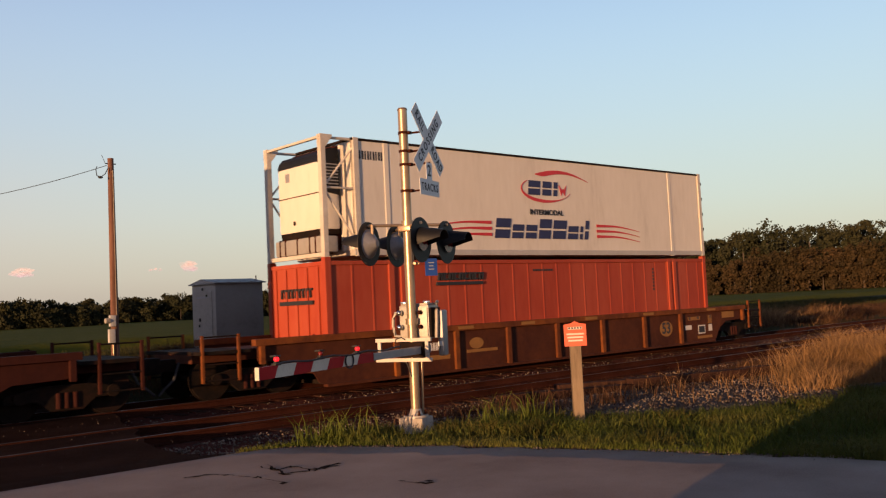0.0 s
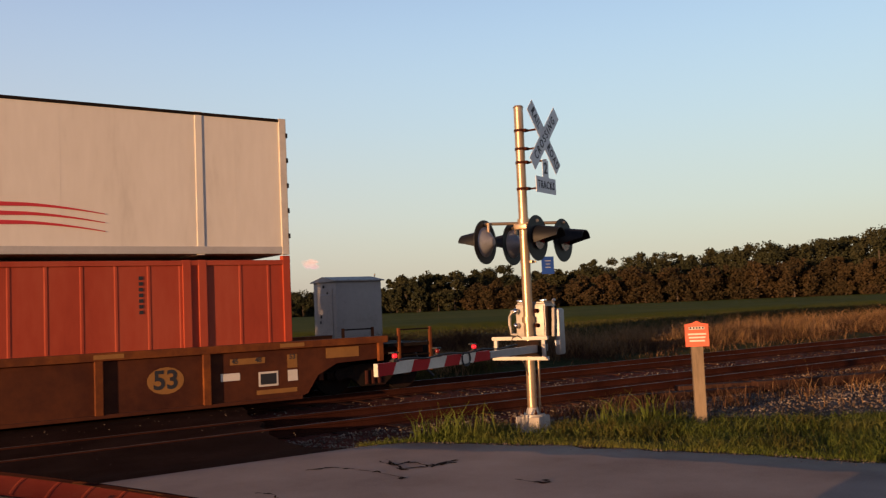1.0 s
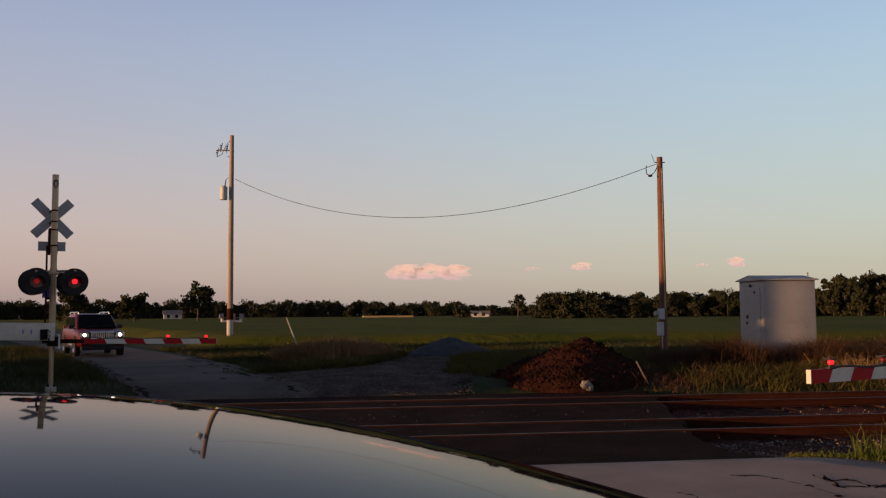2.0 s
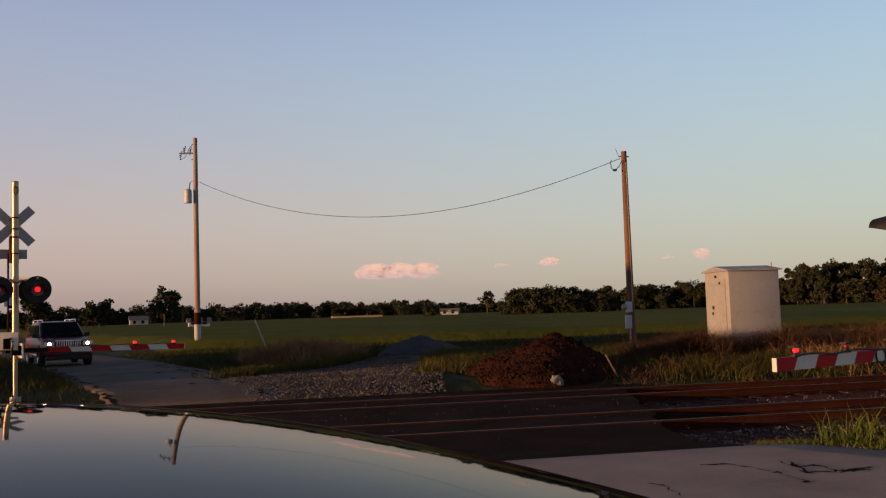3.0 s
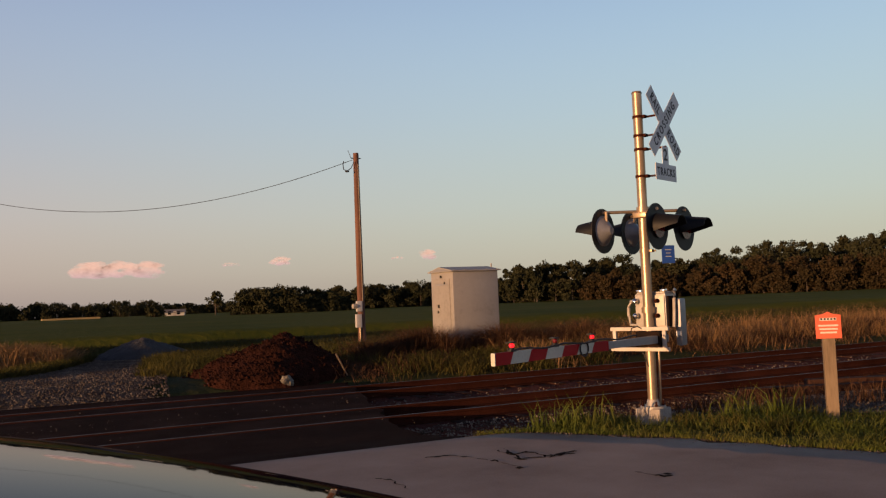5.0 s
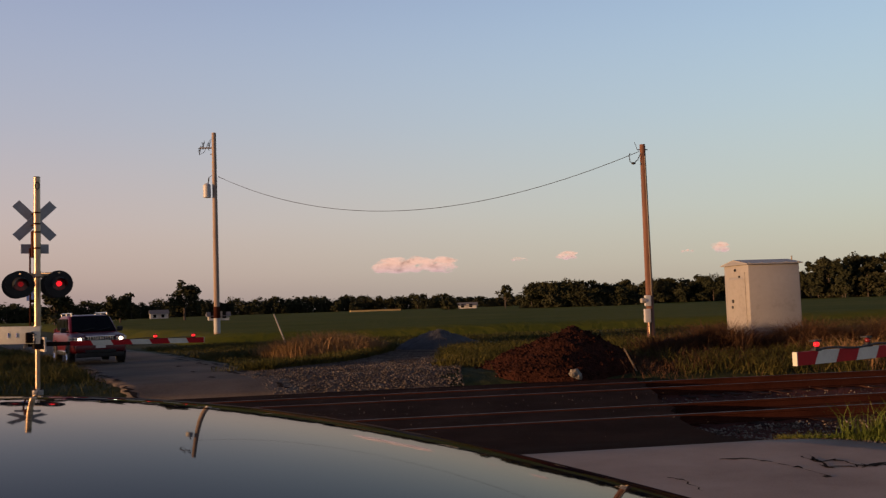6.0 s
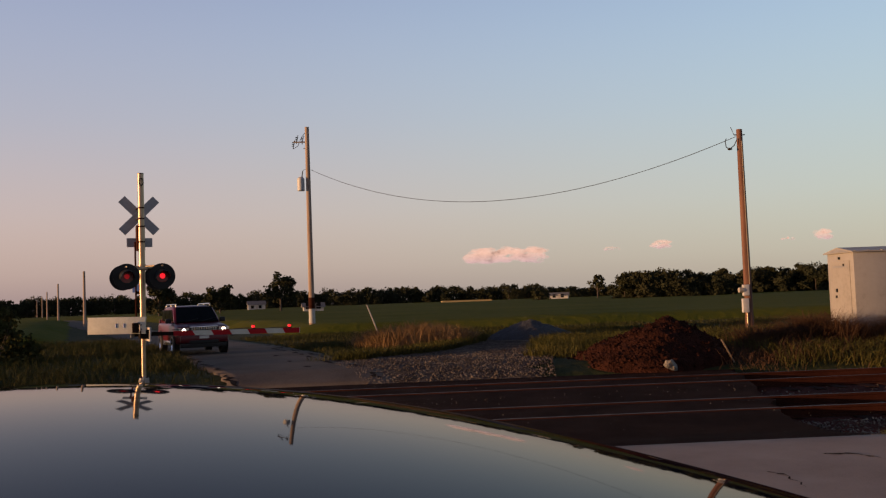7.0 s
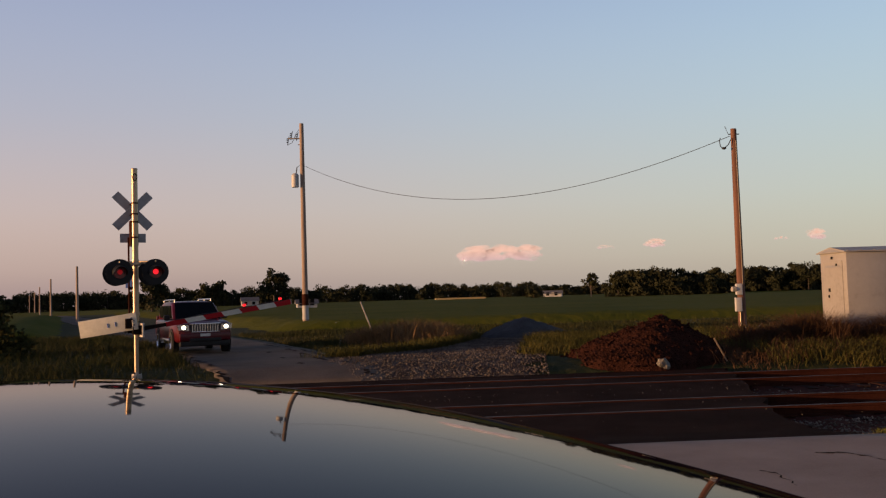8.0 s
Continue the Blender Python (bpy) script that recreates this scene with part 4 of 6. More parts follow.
    box(bm, (0.14, 0.30, 3.22), (0.62, Wd - 0.18, 3.62), 0.05)
    tank = part("fuel_tank", bm, CABINET, c, "stained grey fuel tank box")
    for y in (0.55, 0.80, 1.35, 1.9, 2.15):
        bm = bmesh.new()
        box(bm, (0.128, y, 3.20), (0.64, y + 0.05, 3.635), 0.01)
        part("tank_strap", bm, RUST, tank, "rusty tank strap", smooth=None)
    # marks
    d0, d1 = 0.014, 0.026
    for g in blue_marks(d0, d1):
        part("logo_block", g, LOGO_BLUE, c, "dark blue block mark", smooth=None)
    for g in red_marks(d0, d1):
        part("logo_stripe", g, LOGO_RED, c, "curved red stripe", smooth=None)
    lettering("INTERMODAL", 0.21, INK, c, pose(7.92, 0.018, 4.37, 90, 0, 0), depth=0.004, bold=0.006, squeeze=1.12)
    for k in range(10):
        bm = bmesh.new()
        box(bm, (1.06 + k * 0.084, d0 + 0.012, 5.48 + 0.004 * (k % 3)), (1.115 + k * 0.084 - 0.012 * (k % 2), d1 + 0.006, 5.70))
        part("number_bar", bm, INK, c, "dark bar", smooth=None)
    return c


def blue_marks(d0, d1):
    out = []

    def glyph(*blocks):
        bm = bmesh.new()
        for i, (x, z, w, h, lean) in enumerate(blocks):
            slanted(bm, x, z, w, h, d0 - 0.0006 * i, d1 + 0.0006 * i, lean)
        out.append(bm)

    # plain leaning blocks, each cut once across
    def cut_block(x, z, w, h, lean):
        glyph((x, z, w, h * 0.44, lean), (x + lean * h * 0.54, z + h * 0.54, w, h * 0.46, lean))

    for x, w in ((7.15, 0.50), (7.76, 0.38), (8.25, 0.17)):
        cut_block(x, 4.88, w, 0.42, 0.12)
    x = 5.70
    for w, h in ((0.62, 0.56), (0.5, 0.40), (0.5, 0.40), (0.55, 0.58), (0.62, 0.56), (0.5, 0.40), (0.17, 0.40), (0.2, 0.58)):
        cut_block(x, 3.60, w - 0.04, h, 0.2)
        x += w + 0.06
    return out


def red_marks(d0, d1):
    out = []
    bm = bmesh.new()
    arc = []
    for t in np.linspace(0, 1, 18):
        x = 7.50 + 2.4 * t
        top = 5.40 + 0.30 * math.sin(math.pi * (0.12 + 0.80 * t)) - 0.10 * t
        arc.append((x, top, top - 0.16 * (1 - t) * min(1, 6 * t + 0.1) - 0.014))
    ribbon(bm, arc, d0, d1)
    out.append(bm)
    bm = bmesh.new()
    rings = []
    for t in np.linspace(0, 1, 26):
        a = radians(140 + 200 * t)
        x, zz = 7.98 + 1.1 * math.cos(a), 5.05 + 0.38 * math.sin(a) + 0.06 * t
        w = 0.006 + 0.05 * math.sin(math.pi * min(1, t * 1.05 + 0.06)) ** 1.2
        nx, nz = math.cos(a) * 0.45, math.sin(a)
        rings.append([(x - nx * w, d0, zz - nz * w), (x + nx * w, d0, zz + nz * w), (x + nx * w, d1, zz + nz * w), (x - nx * w, d1, zz - nz * w)])
    loft(bm, rings)
    out.append(bm)
    bm = bmesh.new()
    prism(bm, [(8.52, 5.22), (8.60, 4.90), (8.69, 5.02), (8.78, 4.90), (8.86, 5.22), (8.74, 5.10), (8.64, 5.10)], d0, d1, "y")
    out.append(bm)
    for k in range(3):
        z = 3.70 + 0.165 * k
        for x0, sx in ((5.60, -1), (10.20, 1)):
            pts = []
            for t in np.linspace(0, 1, 14):
                drop = 0.30 * max(0, t - 0.35) ** 1.6
                pts.append((x0 + sx * 2.2 * t, z + 0.045 * (1 - t * 0.85) - drop, z - 0.045 * (1 - t * 0.85) - drop))
            bm = bmesh.new()
            ribbon(bm, pts, d0, d1)
            out.append(bm)
    return out


def orange_container():
    c = root("orange_container", "orange ribbed freight container sitting low in the well car", "container")
    L, Wd, z0, z1 = 16.15, 2.59, 0.32, 2.99
    bm = bmesh.new()
    box(bm, (0.03, 0.045, z0 + 0.1), (L - 0.03, Wd - 0.045, z1 - 0.08), 0.01)
    part("body", bm, ORANGE, c, "orange side sheets", smooth=None)
    for x in np.arange(0.75, L - 0.3, 0.62):
        if abs(x - 1.98) < 0.3 or abs(x - (L - 1.9)) < 0.3:
            continue
        b = bmesh.new()
        prism(b, [(x, 0.05), (x + 0.10, 0.05), (x + 0.07, 0.036), (x + 0.03, 0.036)], z0 + 0.12, z1 - 0.1, "z")
        part("side_rib", b, ORANGE, c, smooth=None)
    for z, h in ((z1 - 0.1, 0.1), (z0, 0.12)):
        bm = bmesh.new()
        box(bm, (0, 0, z), (L, Wd, z + h), 0.008)
        part("side_rail", bm, ORANGE, c, smooth=None)
    for x in (1.90, 2.28, L - 1.98, L - 2.3):
        bm = bmesh.new()
        box(bm, (x, -0.006, z0), (x + 0.17, Wd + 0.006, z1 + 0.008), 0.01)
        part("lifting_post", bm, ORANGE, c, smooth=None)
    for x in (0, L - 0.16):
        for y in (-0.008, Wd - 0.15):
            bm = bmesh.new()
            box(bm, (x - 0.006 if x == 0 else x, y, z0), (x + 0.166, y + 0.158, 3.08), 0.01)
            part("corner_post", bm, ORANGE, c, smooth=None)
    for y in np.linspace(0.3, Wd - 0.4, 5):
        for x in (-0.015, L - 0.03):
            bm = bmesh.new()
            box(bm, (x, y, z0 + 0.15), (x + 0.045, y + 0.11, z1 - 0.12), 0.012)
            part("end_rib", bm, ORANGE, c, smooth=None)
    # marks: slanting dark blocks with a bar below, on the side and on the end
    for k in range(9):
        bm = bmesh.new()
        x = 3.52 + 0.185 * k
        slanted(bm, x, 2.46, 0.055, 0.2, -0.003, 0.0445, 0.15)
        slanted(bm, x + 0.02, 2.61, 0.135, 0.05, -0.0024, 0.0445, 0.15)
        if k % 2:
            slanted(bm, x + 0.01, 2.46, 0.135, 0.05, -0.0024, 0.0445, 0.15)
        else:
            slanted(bm, x + 0.10, 2.46, 0.055, 0.2, -0.0018, 0.0445, 0.15)
        part("logo_block", bm, INK, c, "dark slanting block", smooth=None)
    bm = bmesh.new()
    slanted(bm, 3.46, 2.33, 1.68, 0.085, -0.002, 0.0445, 0.2)
    part("logo_bar", bm, INK, c, "dark bar", smooth=None)
    for k in range(9):
        y = Wd - 0.62 - 0.16 * k
        bm = bmesh.new()
        box(bm, (-0.024, y - 0.05, 2.15), (0.03, y, 2.38))
        box(bm, (-0.0235, y - 0.11, 2.32), (0.03, y - 0.001, 2.379))
        part("end_logo_block", bm, INK, c, "dark block", smooth=None)
    bm = bmesh.new()
    box(bm, (-0.024, 0.55, 1.98), (0.03, Wd - 0.55, 2.08))
    part("end_logo_bar", bm, INK, c, "dark bar", smooth=None)
    for k in range(8):
        bm = bmesh.new()
        box(bm, (7.2 + 0.11 * k, 0.03, 2.66), (7.27 + 0.11 * k, 0.0445, 2.72))
        part("small_bar", bm, INK, c, smooth=None)
    for k in range(7):
        bm = bmesh.new()
        box(bm, (13.0, 0.035, 2.62 - 0.11 * k), (13.08, 0.0445, 2.69 - 0.11 * k))
        part("small_bar", bm, INK, c, smooth=None)
    return c


def well_car(label, side, chord, marked):
    c = root("well_car", label, "well car", group="train")
    y0, y1 = -0.16, 2.75          # outer faces about the container's near side
    xa, xb = -1.9, 18.3
    for y, out in ((y0, -1), (y1, 1)):
        yi = y - out * 0.10
        # side sheet with an arched cut-out at each end
        arch = [(xa, 0.78), (-1.0, 0.74), (-0.55, 0.52), (-0.3, 0.16), (-0.1, 0.10), (16.25, 0.10), (16.45, 0.16), (16.7, 0.52), (17.15, 0.74), (xb, 0.78), (xb, 1.14), (xa, 1.14)]
        bm = bmesh.new()
        prism(bm, arch, min(yi, yi - out * 0.03), max(yi, yi - out * 0.03), "y")
        part("side_sheet", bm, side, c, "rust-brown side sheet", smooth=None)
        bm = bmesh.new()
        box(bm, (xa - 0.1, min(y, yi - out * 0.12), 1.12), (xb + 0.1, max(y, yi - out * 0.12), 1.27), 0.012)
        part("top_chord", bm, chord, c, "faded yellow-brown top chord", smooth=None)
        bm = bmesh.new()
        box(bm, (-0.15, min(y + out * -0.03, yi - out * 0.1), 0.06), (16.3, max(y + out * -0.03, yi - out * 0.1), 0.13), 0.01)
        part("bottom_chord", bm, side, c, smooth=None)
        for x in (1.95, 3.97, 5.92, 7.96, 10.05, 12.2, 14.25):
            bm = bmesh.new()
            box(bm, (x - 0.075, min(y - out * 0.015, yi), 0.12), (x + 0.075, max(y - out * 0.015, yi), 1.125), 0.01)
            part("side_post", bm, chord if marked else side, c, "worn side post", smooth=None)
        for x in (xa + 0.02, xb - 0.14):
            bm = bmesh.new()
            box(bm, (x, min(y, yi), 0.72), (x + 0.12, max(y, yi), 1.125), 0.01)
            part("end_post", bm, chord, c, smooth=None)
    bm = bmesh.new()
    box(bm, (0.0, 0.1, 0.1), (16.2, 2.49, 0.2))
    part("well_floor", bm, CAR_DARK, c, smooth=None)
    for sgn, xe in ((-1, xa), (1, xb)):
        # end platform, bulkhead, rails and coupler
        a, b = sorted((xe - sgn * 1.5, xe + sgn * 1.35))
        bm = bmesh.new()
        box(bm, (a, 0.35, 0.82), (b, 2.24, 1.06), 0.02)
        part("end_platform", bm, side, c, smooth=None)
        a, b = sorted((xe + sgn * 0.15, xe + sgn * 1.35))
        bm = bmesh.new()
        box(bm, (a, -0.05, 1.0), (b, 2.64, 1.08), 0.01)
        part("walkway", bm, CAR_DARK, c, smooth=None)
        bm = bmesh.new()
        box(bm, (xe - sgn * 1.5 - 0.05, 0.0, 0.4), (xe - sgn * 1.5 + 0.05, 2.59, 1.15))
        part("bulkhead", bm, side, c, smooth=None)
        for y in (-0.08, 2.6):
            for dx in (0.45, 1.3):
                bm = bmesh.new()
                box(bm, (xe + sgn * dx - 0.03, y, 0.42), (xe + sgn * dx + 0.03, y + 0.07, 1.42), 0.008)
                part("grab_post", bm, chord, c, "rusty grab post", smooth=None)
            for z in (0.46, 0.8, 1.38):
                bm = bmesh.new()
                rod(bm, (xe + sgn * 0.45, y + 0.035, z), (xe + sgn * 1.3, y + 0.035, z), 0.018, seg=8)
                part("ladder_rung", bm, CAR_DARK, c)
        bm = bmesh.new()
        box(bm, (min(xe + sgn * 0.9, xe + sgn * 1.75), 1.14, 0.66), (max(xe + sgn * 0.9, xe + sgn * 1.75), 1.45, 0.92), 0.02)
        box(bm, (min(xe + sgn * 1.7, xe + sgn * 2.0), 1.08, 0.62), (max(xe + sgn * 1.7, xe + sgn * 2.0), 1.52, 0.98), 0.05)
        part("coupler", bm, CAR_DARK, c, "dark steel coupler")
        bm = bmesh.new()
        pts = [(xe + sgn * 1.4, 0.85, 0.85), (xe + sgn * 1.55, 0.8, 0.5), (xe + sgn * 1.8, 0.78, 0.3), (xe + sgn * 1.9, 0.78, 0.2)]
        for p, q in zip(pts, pts[1:]):
            rod(bm, p, q, 0.03, seg=8)
        part("brake_hose", bm, WIRE, c)
        # truck
        tx = xe - sgn * 0.05
        for y in (0.30, 2.17):
            bm = bmesh.new()
            prism(bm, [(tx - 1.15, 0.50), (tx - 0.45, 0.64), (tx + 0.45, 0.64), (tx + 1.15, 0.50), (tx + 1.15, 0.36), (tx + 0.55, 0.36), (tx + 0.3, 0.16), (tx - 0.3, 0.16), (tx - 0.55, 0.36), (tx - 1.15, 0.36)], y, y + 0.14, "y")
            part("side_frame", bm, CAR_DARK, c, "cast truck side frame", smooth=None)
            for k in range(3):
                bm = bmesh.new()
                rod(bm, (tx - 0.16 + 0.16 * k, y + 0.02, 0.2), (tx - 0.16 + 0.16 * k, y + 0.02, 0.5), 0.06, seg=10)
                part("spring", bm, CAR_RED, c, "rusty coil spring")
        for dx in (-0.88, 0.88):
            for y in (0.54, 1.98):
                bm = bmesh.new()
                rod(bm, (tx + dx, y, 0.457), (tx + dx, y + 0.07, 0.457), 0.457, seg=32)
                rod(bm, (tx + dx, y + (0.07 if y < 1 else -0.03), 0.457), (tx + dx, y + (0.1 if y < 1 else 0.0), 0.457), 0.485, seg=32)
                part("wheel", bm, CAR_DARK, c, "grimy steel wheel")
            bm = bmesh.new()
            rod(bm, (tx + dx, 0.3, 0.457), (tx + dx, 2.3, 0.457), 0.08, seg=12)
            for y in (0.24, 2.28):
                rod(bm, (tx + dx, y, 0.457), (tx + dx, y + 0.07, 0.457), 0.12, seg=12)
            part("axle", bm, CAR_DARK, c)
    if marked:
        yb = y0 + 0.10
        for x in [2.42 + 0.14 * k for k in range(3)] + [2.97 + 0.1 * k for k in range(6)]:
            bm = bmesh.new()
            box(bm, (x, yb - 0.006, 0.66), (x + 0.075, yb + 0.002, 0.86))
            part("number_bar", bm, STENCIL, c, "pale bar", smooth=None)
        for xa2, za, xb2, zb in ((2.9, 0.42, 3.75, 0.54), (4.35, 0.52, 5.5, 0.60), (14.75, 0.86, 15.5, 0.98), (16.9, 0.86, 17.7, 1.08), (15.3, 0.22, 16.2, 0.31), (16.0, 0.72, 16.22, 1.0)):
            bm = bmesh.new()
            box(bm, (xa2, yb - 0.005, za), (xb2, yb + 0.002, zb), 0.002)
            part("stencil_patch", bm, STENCIL_Y, c, "faded yellow stencil patch", smooth=None)
        bm = bmesh.new()
        prism(bm, [(4.72 + 0.26 * math.cos(a), 0.76 + 0.15 * math.sin(a)) for a in np.linspace(0, 6.28, 18)[:-1]], yb - 0.0045, yb + 0.002, "y")
        part("stencil_patch", bm, STENCIL_Y, c, "faded round stencil patch", smooth=None)
        bm = bmesh.new()
        prism(bm, [(13.45 + 0.36 * math.cos(a), 0.66 + 0.26 * math.sin(a)) for a in np.linspace(0, 6.28, 18)[:-1]], yb - 0.004, yb + 0.002, "y")
        plate = part("number_patch", bm, STENCIL_Y, c, "yellow patch behind the number", smooth=None)
        lettering("53", 0.5, INK, plate, pose(13.45, yb - 0.006, 0.66, 90, 0, 0), bold=0.012)
        for xa2, za, xb2, zb in ((14.55, 0.55, 14.95, 0.70), (16.0, 0.45, 16.22, 0.68), (15.35, 0.38, 15.78, 0.68)):
            bm = bmesh.new()
            box(bm, (xa2, yb - 0.005, za), (xb2, yb + 0.002, zb))
            part("data_plate", bm, STENCIL, c, "pale data plate", smooth=None)
        for x, word in ((14.85, "45"), (15.35, "48"), (16.11, "53")):
            lettering(word, 0.14, INK, c, pose(x, yb - 0.0065, 0.93 if x < 16 else 0.95, 90, 0, 0), bold=0.003)
        bm = bmesh.new()
        box(bm, (15.39, yb - 0.008, 0.42), (15.74, yb - 0.004, 0.64))
        part("data_panel", bm, INK, c, "black data panel", smooth=None)
        for x in (4.0, 6.4, 9.2, 12.1, 15.8):
            bm = bmesh.new()
            box(bm, (x, y0 - 0.006, 1.155), (x + 0.55, y0 + 0.002, 1.235))
            part("reflector_strip", bm, STENCIL_Y, c, "yellow reflective strip", smooth=None)
    return c


def train():
    y = 17.53
    start = 11.95
    white, orange = white_container(), orange_container()
    TRAIN.append((white, start, y))
    TRAIN.append((orange, start, y))
    for ob in (white, orange):
        TRAIN.append((copy_thing(ob, pose(0, 0, 0)), start - 24.1 - 0.4, y))
    TRAIN.append((well_car("weathered yellow-brown well car carrying two stacked containers", CAR_SIDE, CAR_TOP, True), start, y))
    TRAIN.append((well_car("dark red-brown well car coupled ahead, carrying stacked containers", CAR_RED, CAR_RED, False), start - 24.1, y))


# ---- poles and wires ----
def utility_pole(label, m, height, r, wood):
    p = root("utility_pole", label, "utility pole", m, "utility poles")
    bm = bmesh.new()
    rod(bm, (0, 0, -0.5), (0, 0, height), r * 1.12, r * 0.78, 20)
    part("pole_shaft", bm, wood, p)
    return p


def wire(name, a, b, sag, r, label, n=40):
    t = root(name, label, "wire")
    bm = bmesh.new()
    pts = [Vector(a).lerp(Vector(b), k / n) - Vector((0, 0, 4 * sag * (k / n) * (1 - k / n))) for k in range(n + 1)]
    tube(bm, pts, r, 5)
    part("strand", bm, WIRE, t)
    return t


P1, P2 = (-4.97, 51.8, 0.25), (12.70, 32.1, 0.25)


def poles():
    p = utility_pole("weathered grey utility pole carrying a small transformer", pose(*P1), 11.85, 0.155, POLE_GREY)
    bm = bmesh.new()
    rod(bm, (0, 0, 0.55), (0, 0, 1.35), 0.185, 0.18, 20)
    part("pole_band", bm, SHED, p, "white band near the foot")
    bm = bmesh.new()
    rod(bm, (0, 0, 1.35), (0, 0, 2.0), 0.183, 0.18, 20)
    part("pole_wrap", bm, RUST, p, "rusty wrap")
    bm = bmesh.new()
    rod(bm, (-0.42, -0.05, 8.15), (-0.42, -0.05, 8.85), 0.21, seg=20)
    rod(bm, (-0.42, -0.05, 8.85), (-0.42, -0.05, 8.95), 0.21, 0.12, 20)
    tr = part("transformer", bm, GREY_BOX, p, "grey transformer can")
    bm = bmesh.new()
    rod(bm, (-0.35, -0.05, 8.95), (-0.30, -0.05, 9.3), 0.03, seg=8)
    rod(bm, (-0.30, -0.05, 9.3), (-0.1, 0, 9.45), 0.012, seg=6)
    part("bushing", bm, BLACK, tr)
    bm = bmesh.new()
    box(bm, (-0.8, -0.04, 10.95), (0, 0.04, 11.02), 0.006)
    box(bm, (-0.22, -0.03, 10.6), (0, 0.03, 10.65))
    part("top_bracket", bm, GALV, p)
    for x, z in ((-0.82, 10.85), (-0.62, 11.15), (-0.3, 11.1)):
        bm = bmesh.new()
        for k in range(3):
            rod(bm, (x, 0, z + 0.1 * k - 0.1), (x, 0, z + 0.1 * k - 0.06), 0.06, 0.045, 10)
        rod(bm, (x, 0, z - 0.25), (x + 0.1, 0, z + 0.25), 0.022, seg=8)
        part("insulator", bm, BLACK, p, "dark insulator")
    bm = bmesh.new()
    for a, b in (((-0.82, 0, 10.6), (-0.55, 0, 10.75)), ((-0.55, 0, 10.75), (-0.3, 0, 11.3)), ((-0.05, 0, 11.6), (-0.3, 0, 11.3)), ((0.18, 0, 9.35), (0.3, 0, 9.32))):
        rod(bm, a, b, 0.014, seg=6)
    part("jumper_wire", bm, WIRE, p)

    p = utility_pole("reddish-brown creosoted utility pole with meter boxes", pose(*P2), 7.45, 0.135, POLE_WOOD)
    bm = bmesh.new()
    box(bm, (-0.30, -0.26, 0.75), (-0.08, -0.10, 1.25), 0.01)
    box(bm, (-0.26, -0.26, 1.35), (-0.04, -0.10, 1.75), 0.02)
    mt = part("meter_box", bm, GREY_BOX, p, "grey meter box")
    bm = bmesh.new()
    rod(bm, (-0.27, -0.2, 1.56), (-0.42, -0.22, 1.56), 0.10, 0.09, 16)
    part("meter_glass", bm, PLASTIC, mt, "round pale meter")
    bm = bmesh.new()
    rod(bm, (-0.12, -0.15, 0.0), (-0.12, -0.15, 0.75), 0.03, seg=10)
    rod(bm, (0.02, -0.15, 1.75), (0.02, -0.13, 7.0), 0.018, seg=8)
    part("conduit", bm, GALV, p)
    bm = bmesh.new()
    rod(bm, (-0.2, 0, 7.25), (0.2, 0, 7.25), 0.02, seg=8)
    rod(bm, (-0.2, 0, 7.25), (-0.32, 0, 7.55), 0.01, seg=6)
    pts = [(-0.12, -0.1, 7.1), (-0.25, -0.1, 6.85), (-0.42, -0.1, 6.72), (-0.55, -0.1, 6.78), (-0.56, -0.05, 7.0), (-0.5, 0, 7.12)]
    for a, b in zip(pts, pts[1:]):
        rod(bm, a, b, 0.016, seg=6)
    ball(bm, (-0.42, -0.1, 6.72), 0.07, 2, (1.3, 1, 0.7))
    part("service_drop", bm, WIRE, p, "black service drop loop")
    wire("overhead_wire", (P1[0] + 0.25, P1[1], P1[2] + 9.32), (P2[0] - 0.15, P2[1], P2[2] + 7.18), 2.1, 0.013, "thin black wire sagging between two poles")
    for d, dx, dy, h in ((112, -0.324, 0.946, 6.4), (165, -0.3475, 0.9377, 6.6), (225, -0.3572, 0.934, 6.6), (290, -0.3615, 0.9324, 6.6), (370, -0.366, 0.9306, 6.6)):
        utility_pole("distant grey utility pole along the country road", pose(dx * d, dy * d, 0.25), h, 0.16, POLE_GREY)
    # leaning white marker
    s = root("marker_pole", "thin pale marker pole leaning in the grass", "marker")
    bm = bmesh.new()
    rod(bm, (-0.80, 40, 0.1), (-1.42, 40, 1.75), 0.035, 0.028, 10)
    part("marker_shaft", bm, PLASTIC, s)


